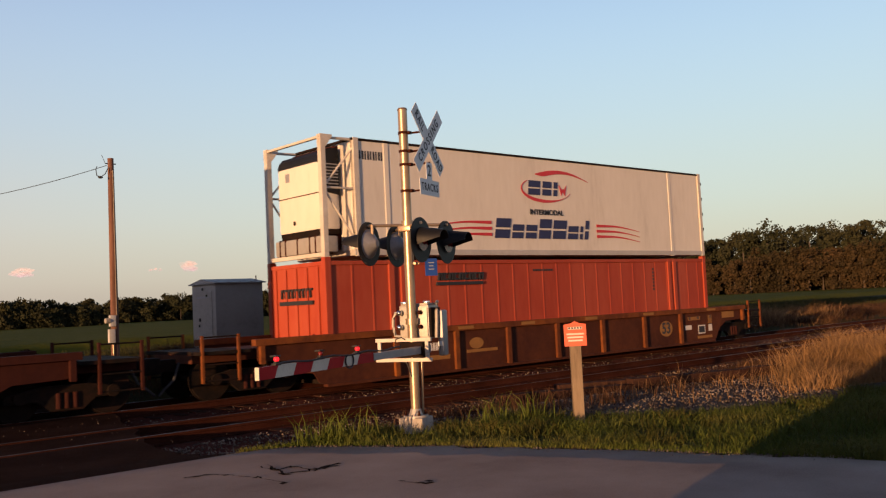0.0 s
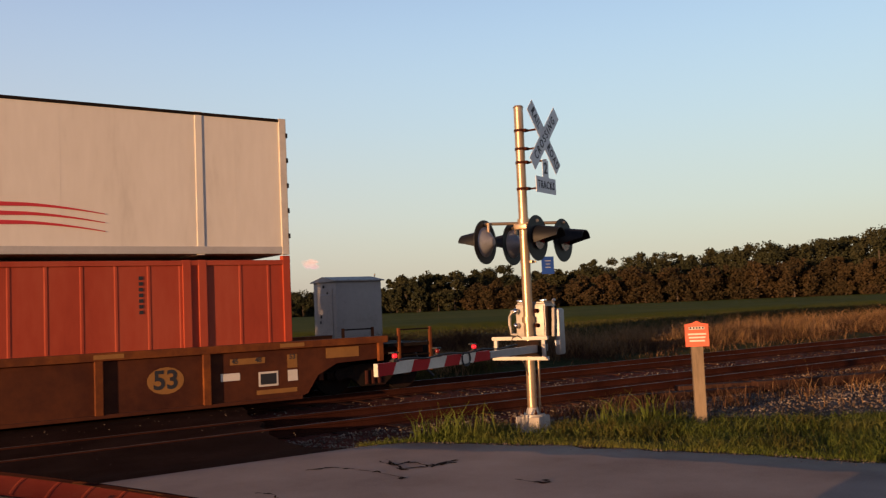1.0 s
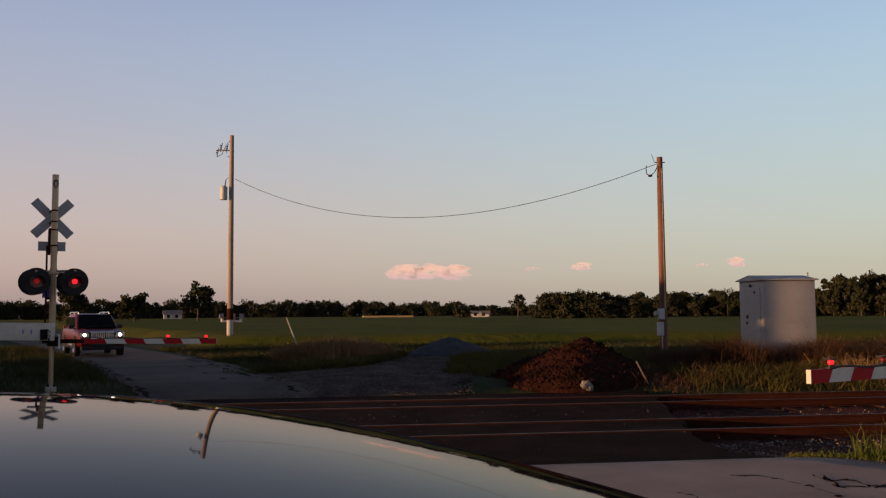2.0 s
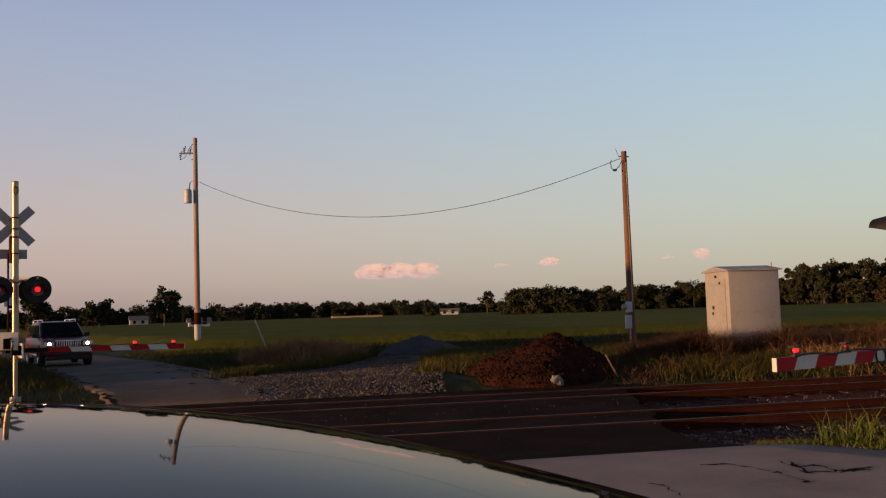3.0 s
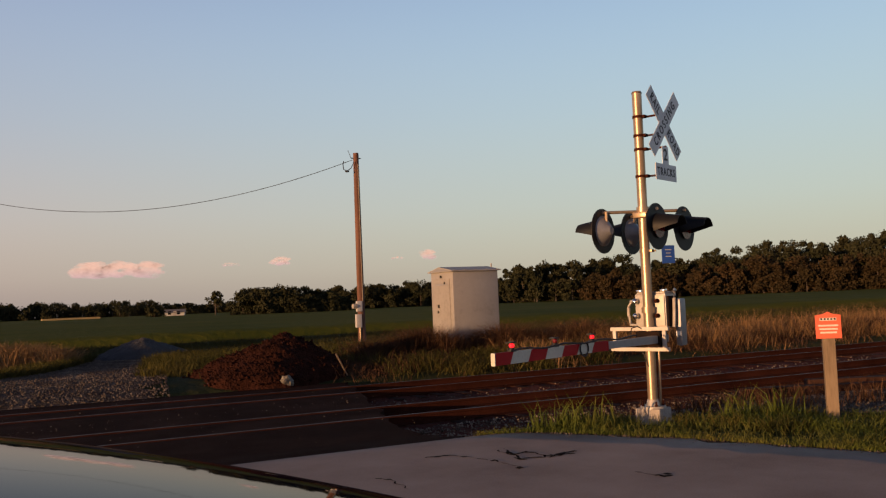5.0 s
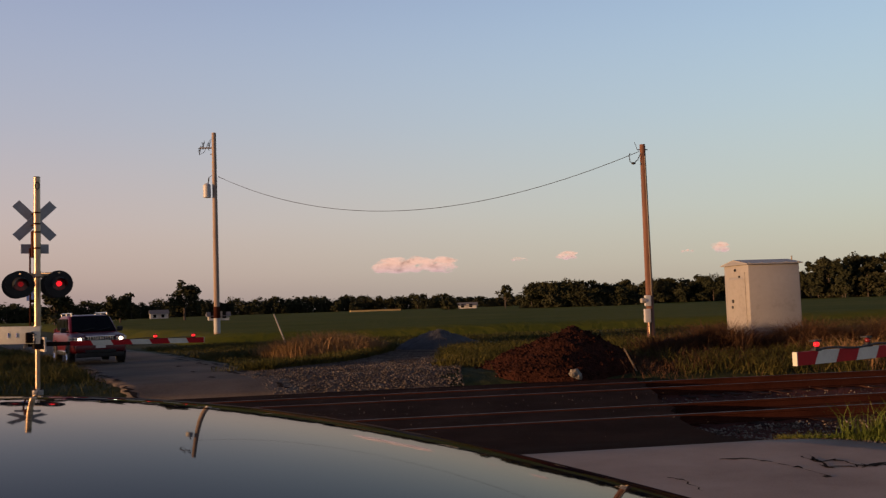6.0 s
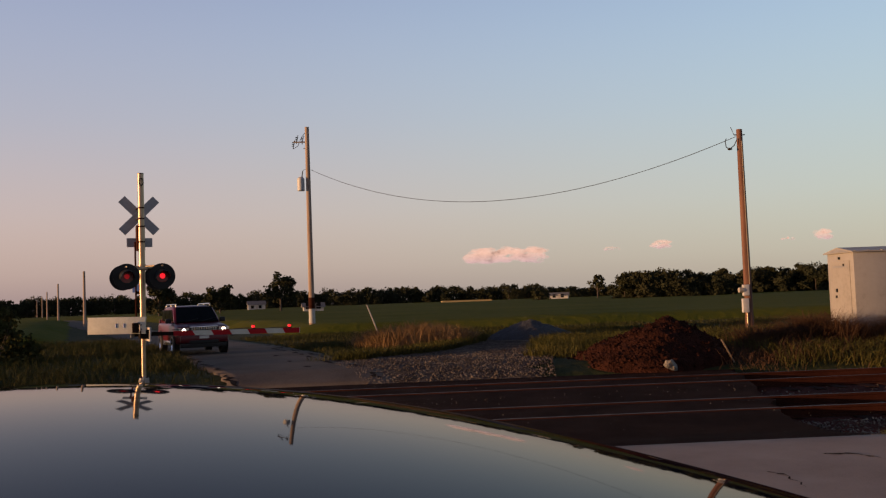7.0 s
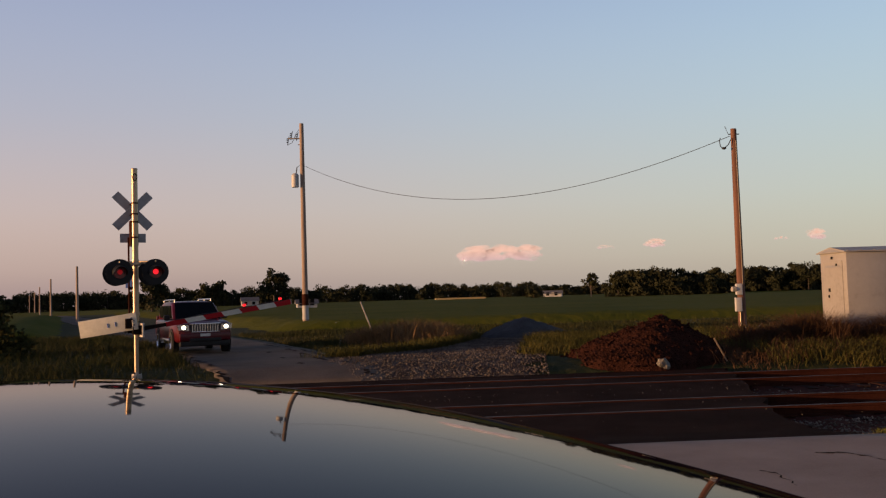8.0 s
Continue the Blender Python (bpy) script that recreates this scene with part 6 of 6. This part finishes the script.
# ---- vehicles ----
def ring(x, w, z0, z1, n=24, e=3.6):
    """A rounded cross-section at x."""
    zc, h = (z0 + z1) / 2, (z1 - z0) / 2
    out = []
    for k in range(n):
        a = 2 * math.pi * k / n
        c, s = math.cos(a), math.sin(a)
        out.append((x, w * math.copysign(abs(c) ** (2 / e), c), zc + h * math.copysign(abs(s) ** (2 / e), s)))
    return out


def road_wheel(parent, x, y, r, out):
    bm = bmesh.new()
    rod(bm, (x, y - 0.11, r), (x, y + 0.11, r), r, seg=28)
    w = part("wheel", bm, RUBBER, parent, "black tyre")
    bm = bmesh.new()
    ya = y + out * 0.112
    rod(bm, (x, ya - 0.01, r), (x, ya + 0.01, r), r * 0.66, seg=24)
    rim = part("rim", bm, CHROME, w, "alloy rim")
    for k in range(5):
        a = k * 1.2566
        bm = bmesh.new()
        rod(bm, (x + r * 0.1 * math.cos(a), ya + out * 0.012, r + r * 0.1 * math.sin(a)), (x + r * 0.6 * math.cos(a), ya + out * 0.012, r + r * 0.6 * math.sin(a)), r * 0.07, seg=6)
        part("spoke", bm, CHROME, w)


def maroon_suv():
    """Front at x = 0, heading +x."""
    s = root("maroon_suv", "maroon sport utility vehicle with lit headlights waiting at the gate", "car")
    bm = bmesh.new()
    loft(bm, [ring(0.0, 0.66, 0.44, 0.84, e=5), ring(-0.06, 0.82, 0.36, 0.96, e=6), ring(-0.22, 0.885, 0.34, 1.01, e=7), ring(-0.9, 0.90, 0.34, 1.06, e=8), ring(-1.25, 0.905, 0.34, 1.09, e=8), ring(-2.5, 0.905, 0.34, 1.10, e=8), ring(-4.2, 0.90, 0.34, 1.10, e=8), ring(-4.40, 0.86, 0.40, 1.10, e=7), ring(-4.47, 0.80, 0.44, 1.04, e=5)])
    part("body", bm, PAINT_RED, s, "glossy maroon body")
    bm = bmesh.new()
    loft(bm, [ring(-1.10, 0.80, 0.98, 1.06, e=7), ring(-1.50, 0.77, 0.98, 1.36, e=7), ring(-1.90, 0.725, 0.98, 1.65, e=7), ring(-2.6, 0.715, 0.98, 1.70, e=7), ring(-3.8, 0.71, 0.98, 1.69, e=7), ring(-4.25, 0.71, 0.98, 1.60, e=7), ring(-4.42, 0.77, 0.98, 1.10, e=7)])
    part("cabin", bm, PAINT_RED, s, "maroon roof and pillars")
    # hood crease lines
    for sg in (-1, 1):
        bm = bmesh.new()
        tube(bm, [(-0.15, sg * 0.48, 1.0), (-0.6, sg * 0.55, 1.045), (-1.08, sg * 0.62, 1.08)], 0.014, 6)
        part("hood_crease", bm, PAINT_RED, s)
    bm = bmesh.new()
    q = [(-1.13, 0.73, 1.10), (-1.13, -0.73, 1.10), (-1.85, -0.63, 1.61), (-1.85, 0.63, 1.61)]
    a = [bm.verts.new((x + 0.025, y, z + 0.03)) for x, y, z in q]
    b = [bm.verts.new((x - 0.03, y, z - 0.02)) for x, y, z in q]
    bm.faces.new(a)
    bm.faces.new(b[::-1])
    for i in range(4):
        bm.faces.new((a[i], b[i], b[(i + 1) % 4], a[(i + 1) % 4]))
    bmesh.ops.recalc_face_normals(bm, faces=bm.faces[:])
    glass = part("windshield", bm, CAR_GLASS, s, "dark windshield", smooth=None)
    for y in (0.12, -0.42):
        bm = bmesh.new()
        rod(bm, (-1.08, y, 1.13), (-1.20, y + 0.45, 1.22), 0.012, seg=6)
        part("wiper", bm, BLACK, glass)
    for sg in (-1, 1):
        for xa, xb, xc in ((-1.72, -2.52, -2.02), (-2.60, -3.42, -2.60), (-3.50, -4.20, -3.50)):
            bm = bmesh.new()
            prism(bm, [(xa, 1.14), (xb, 1.14), (xb, 1.56), (xc, 1.56)], sg * 0.725 - 0.025, sg * 0.725 + 0.025, "y")
            part("side_window", bm, CAR_GLASS, s, smooth=None)
        bm = bmesh.new()
        box(bm, (-1.56, sg * 0.95 - 0.10, 1.08), (-1.42, sg * 0.95 + 0.10, 1.25), 0.04)
        box(bm, (-1.54, sg * 0.82 - 0.06, 1.08), (-1.48, sg * 0.82 + 0.06, 1.12))
        part("mirror", bm, BLACK, s, "dark door mirror")
        bm = bmesh.new()
        rod(bm, (-1.95, sg * 0.60, 1.745), (-4.1, sg * 0.60, 1.745), 0.024, seg=8)
        for x in (-1.95, -3.0, -4.1):
            rod(bm, (x, sg * 0.60, 1.66), (x, sg * 0.60, 1.745), 0.022, seg=6)
        part("roof_rail", bm, CHROME, s, "bright roof rail")
        bm = bmesh.new()
        prism(bm, [(sg * 0.50, 0.74), (sg * 0.84, 0.77), (sg * 0.86, 0.93), (sg * 0.52, 0.93)], -0.14, 0.012, "x")
        hl = part("headlight", bm, CHROME, s, "lit headlight", smooth=None)
        bm = bmesh.new()
        rod(bm, (-0.02, sg * 0.67, 0.845), (0.035, sg * 0.67, 0.845), 0.062, seg=16)
        part("headlight_bulb", bm, HEADLIGHT, hl, "bright white light")
        bm = bmesh.new()
        rod(bm, (-0.04, sg * 0.66, 0.50), (0.03, sg * 0.66, 0.50), 0.05, seg=12)
        part("fog_lamp", bm, CHROME, s)
        for x in (-0.86, -3.52):
            bm = bmesh.new()
            rod(bm, (x, sg * 0.895, 0.38), (x, sg * 0.915, 0.38), 0.43, seg=28)
            part("wheel_arch", bm, BLACK, s, "black wheel arch")
            road_wheel(s, x, sg * 0.83, 0.36, sg)
        bm = bmesh.new()
        box(bm, (-3.05, sg * 0.905 - 0.015, 0.30), (-1.32, sg * 0.905 + 0.015, 0.46), 0.01)
        part("sill_cladding", bm, CHROME, s, "pale lower sill trim")
    bm = bmesh.new()
    prism(bm, [(-0.43, 0.70), (0.43, 0.70), (0.48, 0.80), (0.47, 0.95), (-0.47, 0.95), (-0.48, 0.80)], -0.1, 0.012, "x")
    g = part("grille", bm, BLACK, s, "dark grille with bright vertical bars", smooth=None)
    bm = bmesh.new()
    box(bm, (-0.05, -0.48, 0.935), (0.035, 0.48, 0.965), 0.008)
    box(bm, (-0.05, -0.44, 0.685), (0.035, 0.44, 0.71), 0.008)
    part("grille_frame", bm, CHROME, g, "bright grille frame")
    for y in np.linspace(-0.40, 0.40, 11):
        bm = bmesh.new()
        box(bm, (0.010, y - 0.018, 0.71), (0.032, y + 0.018, 0.94), 0.004)
        part("grille_bar", bm, CHROME, g, "bright grille bar", smooth=None)
    bm = bmesh.new()
    box(bm, (-0.12, -0.80, 0.42), (0.05, 0.80, 0.66), 0.04)
    part("bumper", bm, PAINT_RED, s, "maroon bumper")
    bm = bmesh.new()
    box(bm, (0.0, -0.50, 0.38), (0.058, 0.50, 0.50), 0.015)
    part("lower_intake", bm, BLACK, s)
    bm = bmesh.new()
    box(bm, (-0.3, -0.78, 0.24), (0.02, 0.78, 0.40), 0.03)
    part("valance", bm, BLACK, s, "black lower valance")
    bm = bmesh.new()
    box(bm, (0.045, -0.16, 0.55), (0.06, 0.16, 0.645), 0.003)
    part("plate", bm, STENCIL, s, "pale plate", smooth=None)
    for sg in (-1, 1):
        bm = bmesh.new()
        box(bm, (-4.49, sg * 0.72 - 0.1, 0.92), (-4.40, sg * 0.72 + 0.1, 1.2), 0.01)
        part("tail_lamp", bm, RED_LENS, s)
    return s


def dark_car():
    """The parked car over whose roof the view goes; its rear near x = 0.35, heading +x."""
    c = root("dark_car", "glossy dark navy parked car reflecting the sky in its roof", "car", pose(0.143, 0, 0.15, 0, 0, 118))
    top, w, end = 1.601, 0.747, 2.81
    NEAR = Vector((-0.143 * math.cos(radians(118)), 0.143 * math.sin(radians(118)), EYE - 0.15))
    bm = bmesh.new()
    rings = []
    for s in np.concatenate([np.linspace(0.36, 2.4, 40), np.linspace(2.43, 3.3, 30)]):
        row = []
        for u in np.linspace(-1, 1, 61):
            z = top - 0.08 * (abs(s - 1.3) / 1.2) ** 2 - 0.10 * u * u - 0.27 * max(0, abs(u) - 0.75) ** 2 - 0.9 * max(0, s - (end - 0.4)) ** 2
            row.append((s, u * w, z))
        ze = row[0][2]
        skirt = [(0.035, 0.035), (0.07, 0.09), (0.11, 0.22), (0.14, max(0.3, ze - 0.95))]
        left = [(s, -w - dy, max(0.9, ze - dz)) for dy, dz in skirt][::-1]
        right = [(s, w + dy, max(0.9, ze - dz)) for dy, dz in skirt]
        rings.append(left + row + right)
    first = rings[0]
    rear = [[(x - dx, y * (1 - 0.03 * k), max(0.9, z - dz)) for x, y, z in first] for k, (dx, dz) in enumerate(((0.03, 0.03), (0.06, 0.12), (0.09, 0.4), (0.10, 0.8)), 1)]
    rings = rear[::-1] + rings
    vs = [[bm.verts.new(p) for p in r] for r in rings]
    for a, b in zip(vs, vs[1:]):
        for i in range(len(a) - 1):
            bm.faces.new((a[i], a[i + 1], b[i + 1], b[i]))
    bmesh.ops.recalc_face_normals(bm, faces=bm.faces[:])
    # the roof sits close under the eye
    for vtx in bm.verts:
        vtx.co = NEAR + (vtx.co - NEAR) * 0.73
    part("roof", bm, PAINT_NAVY, c, "domed glossy roof", smooth=70)
    bm = bmesh.new()
    loft(bm, [ring(0.20, 0.62, 0.35, 1.15, e=5), ring(0.30, 0.74, 0.28, 1.18, e=5), ring(0.9, 0.78, 0.25, 1.2, e=5), ring(1.9, 0.78, 0.25, 1.18, e=5), ring(2.15, 0.74, 0.25, 0.98, e=4), ring(2.42, 0.62, 0.3, 0.64, e=4), ring(2.50, 0.45, 0.36, 0.52, e=4)])
    part("body", bm, PAINT_NAVY, c, "glossy dark navy body")
    for sg in (-1, 1):
        for xa, xb in ((0.45, 1.05), (1.12, 1.75)):
            bm = bmesh.new()
            box(bm, (xa, sg * 0.64 - 0.012, 1.17), (xb, sg * 0.64 + 0.012, 1.36), 0.004)
            part("side_window", bm, CAR_GLASS, c, smooth=None)
        for x in (0.6, 2.0):
            road_wheel(c, x, sg * 0.70, 0.32, sg)
        bm = bmesh.new()
        box(bm, (2.28, sg * 0.5 - 0.12, 0.50), (2.44, sg * 0.5 + 0.12, 0.62), 0.02)
        part("headlight", bm, CHROME, c)
        bm = bmesh.new()
        box(bm, (0.19, sg * 0.55 - 0.1, 0.75), (0.26, sg * 0.55 + 0.1, 0.92), 0.01)
        part("tail_lamp", bm, RED_LENS, c)
    return c


# ---- build ----
sig_near, arm_near = crossing_signal(pose(7.97, 9.63, 0.15, 0, 0, 23), "galvanised crossing signal mast with crossbuck, black lamps and lowered gate", 3.72, True, 4.45)
sig_far, arm_far = crossing_signal(pose(-6.1, 21.8, 0.2, 0, 0, 203), "crossing signal across the tracks with lit red lamps", 3.88, False, 4.94)
train()
poles()
cabinet()
heaps()
sign_post()
suv = maroon_suv()
dark_car()
distance()

# gravel apron beside the far road
apron = strip("gravel_apron", np.linspace(20.85, 36.5, 60), apron_left, apron_right, GRAVEL, "brown-grey gravel apron beside the country road", 41, 0.16, 16, 0.006)

n = 16000
sy = 20.9 + 14 * rng.random(n) ** 1.2
sx = apron_left(sy) - 0.5 + (apron_right(sy) - apron_left(sy) + 0.9) * rng.random(n)
stones("gravel_stones", sx, sy, lie(sx, sy) + 0.018, 0.008 + 0.036 * rng.random(n) ** 3, GRAVEL_STONE, "loose stones on the gravel apron")

# old ties dumped along the shoulder
for k, (x, y, a) in enumerate(((12.1, 10.45, 68), (14.5, 9.55, 70), (17.0, 8.8, 72), (13.4, 10.25, 64))):
    bm = bmesh.new()
    box(bm, (-0.11, -1.3, -0.085), (0.11, 1.3, 0.085), 0.02)
    ot = tagged(new("old_tie", mesh_of("old_tie", bm, TIE)), "old dark wooden tie lying beside the track", "tie", "old ties")
    ot.matrix_basis = pose(x, y, float(lie(x, y)) + 0.10 + 0.01 * k, 0, 0, a)

# cracks in the concrete
for pts in ([(5.07, 8.81), (5.08, 8.53), (5.29, 8.52), (5.29, 8.13), (5.79, 8.29)], [(4.97, 8.23), (5.22, 8.18), (5.49, 8.16), (5.65, 8.13)], [(4.25, 8.95), (4.51, 8.89), (4.66, 8.58), (4.72, 8.21), (4.74, 7.68)], [(3.38, 8.21), (3.43, 7.96), (3.42, 7.47)], [(5.21, 8.85), (4.97, 8.36), (4.97, 8.12)], [(5.5, 6.89), (5.49, 6.64), (5.68, 6.64)]):
    dense = []
    for (xa, ya), (xb, yb) in zip(pts, pts[1:]):
        for t in np.linspace(0, 1, 7)[:-1]:
            dense.append((xa + (xb - xa) * t + float(rng.normal(0, 0.03)), ya + (yb - ya) * t + float(rng.normal(0, 0.03))))
    bm = bmesh.new()
    prev = None
    for x, y in dense:
        w = 0.010 + 0.032 * float(rng.random())
        z = float(lie(x, y)) + 0.02
        pair = (bm.verts.new((x, y - w, z)), bm.verts.new((x, y + w, z)))
        if prev:
            bm.faces.new((prev[0], pair[0], pair[1], prev[1]))
        prev = pair
    ck = part("crack", bm, CRACK, road_near, "dark filled crack", smooth=None)
# broken dark edges and tar lines on the far road
for off, ya, yb in ((0.28, 21.2, 37.0), (0.62, 24.0, 33.0), (1.5, 23.0, 29.0), (-0.2, 21.0, 38.0)):
    y, k = ya, 0
    while y < yb:
        y2 = y + 0.5 + 1.3 * float(rng.random())
        bm = bmesh.new()
        prev = None
        for t in np.linspace(0, 1, 8):
            yy = y + (y2 - y) * t
            x = float(np.interp(yy, [20.8, 23.6, 30, 37, 215], [-0.1, -1.05, -2.8, -5.2, -77])) - off + float(rng.normal(0, 0.05))
            if off < 0:
                x = float(np.interp(yy, [20.8, 25, 33.6, 37, 215], [-3.9, -5.45, -8.3, -9.6, -82])) - off + float(rng.normal(0, 0.07))
            w = 0.03 + 0.11 * float(rng.random()) * math.sin(math.pi * t)
            z = float(lie(x, yy)) + 0.026
            pair = (bm.verts.new((x - w, yy, z)), bm.verts.new((x + w, yy, z)))
            if prev:
                bm.faces.new((prev[0], prev[1], pair[1], pair[0]))
            prev = pair
        part("tar_line", bm, CRACK, road_far, "broken dark tar line", smooth=None)
        y = y2 + 0.3 + 1.0 * float(rng.random()) * (1 if off < 1 else 3)
# crumbs of stone along the pavement's edge
n = 2600
sy = rng.uniform(4.0, 11.2, n)
sx = np.interp(sy, [-20, 6.2, 8.4, 10.4, 11.3], [17.5, 7.98, 6.98, 5.6, 5.7]) + rng.normal(0.1, 0.14, n)
stones("edge_grit", sx, sy, lie(sx, sy) + 0.005, rng.uniform(0.006, 0.022, n), STONE, "grit and pebbles along the pavement's edge")
n = 150
sx, sy = rng.uniform(-1, 7.0, n), np.where(rng.random(n) < 0.5, 16.65 + rng.normal(0, 0.35, n), rng.uniform(11.2, 20.5, n))
stones("crossing_grit", sx, sy, np.full(n, -0.010), rng.uniform(0.004, 0.014, n), STONE, "scattered pebbles on the asphalt crossing")
vegetation()


def motions():
    for ob, x, y in TRAIN:
        walk(ob, [(0.0, pose(x, y, 0)), (4.0, pose(x - 4.0 * SPEED, y, 0)), (8.0, pose(x - 8.0 * SPEED, y, 0))])
    walk(suv, [(t, pose(x, y, 0.28, 0, 0, -67.0)) for t, x, y in ((0.0, -8.88, 39.0), (1.7, -8.65, 37.82), (2.8, -8.2, 36.0), (4.5, -7.52, 33.82), (6.5, -6.84, 31.73), (7.0, -6.72, 31.36), (7.5, -6.38, 30.36), (8.0, -6.02, 29.27))])
    for arm, low in ((arm_near, 0), (arm_far, -1.2)):
        walk(arm, [(t, pose(0, -0.16, 1.09, 0, a + low, 0)) for t, a in ((0.0, 0), (6.0, 0), (7.3, 0), (7.55, 0.4), (7.75, 3.4), (8.0, 9.5))])


motions()
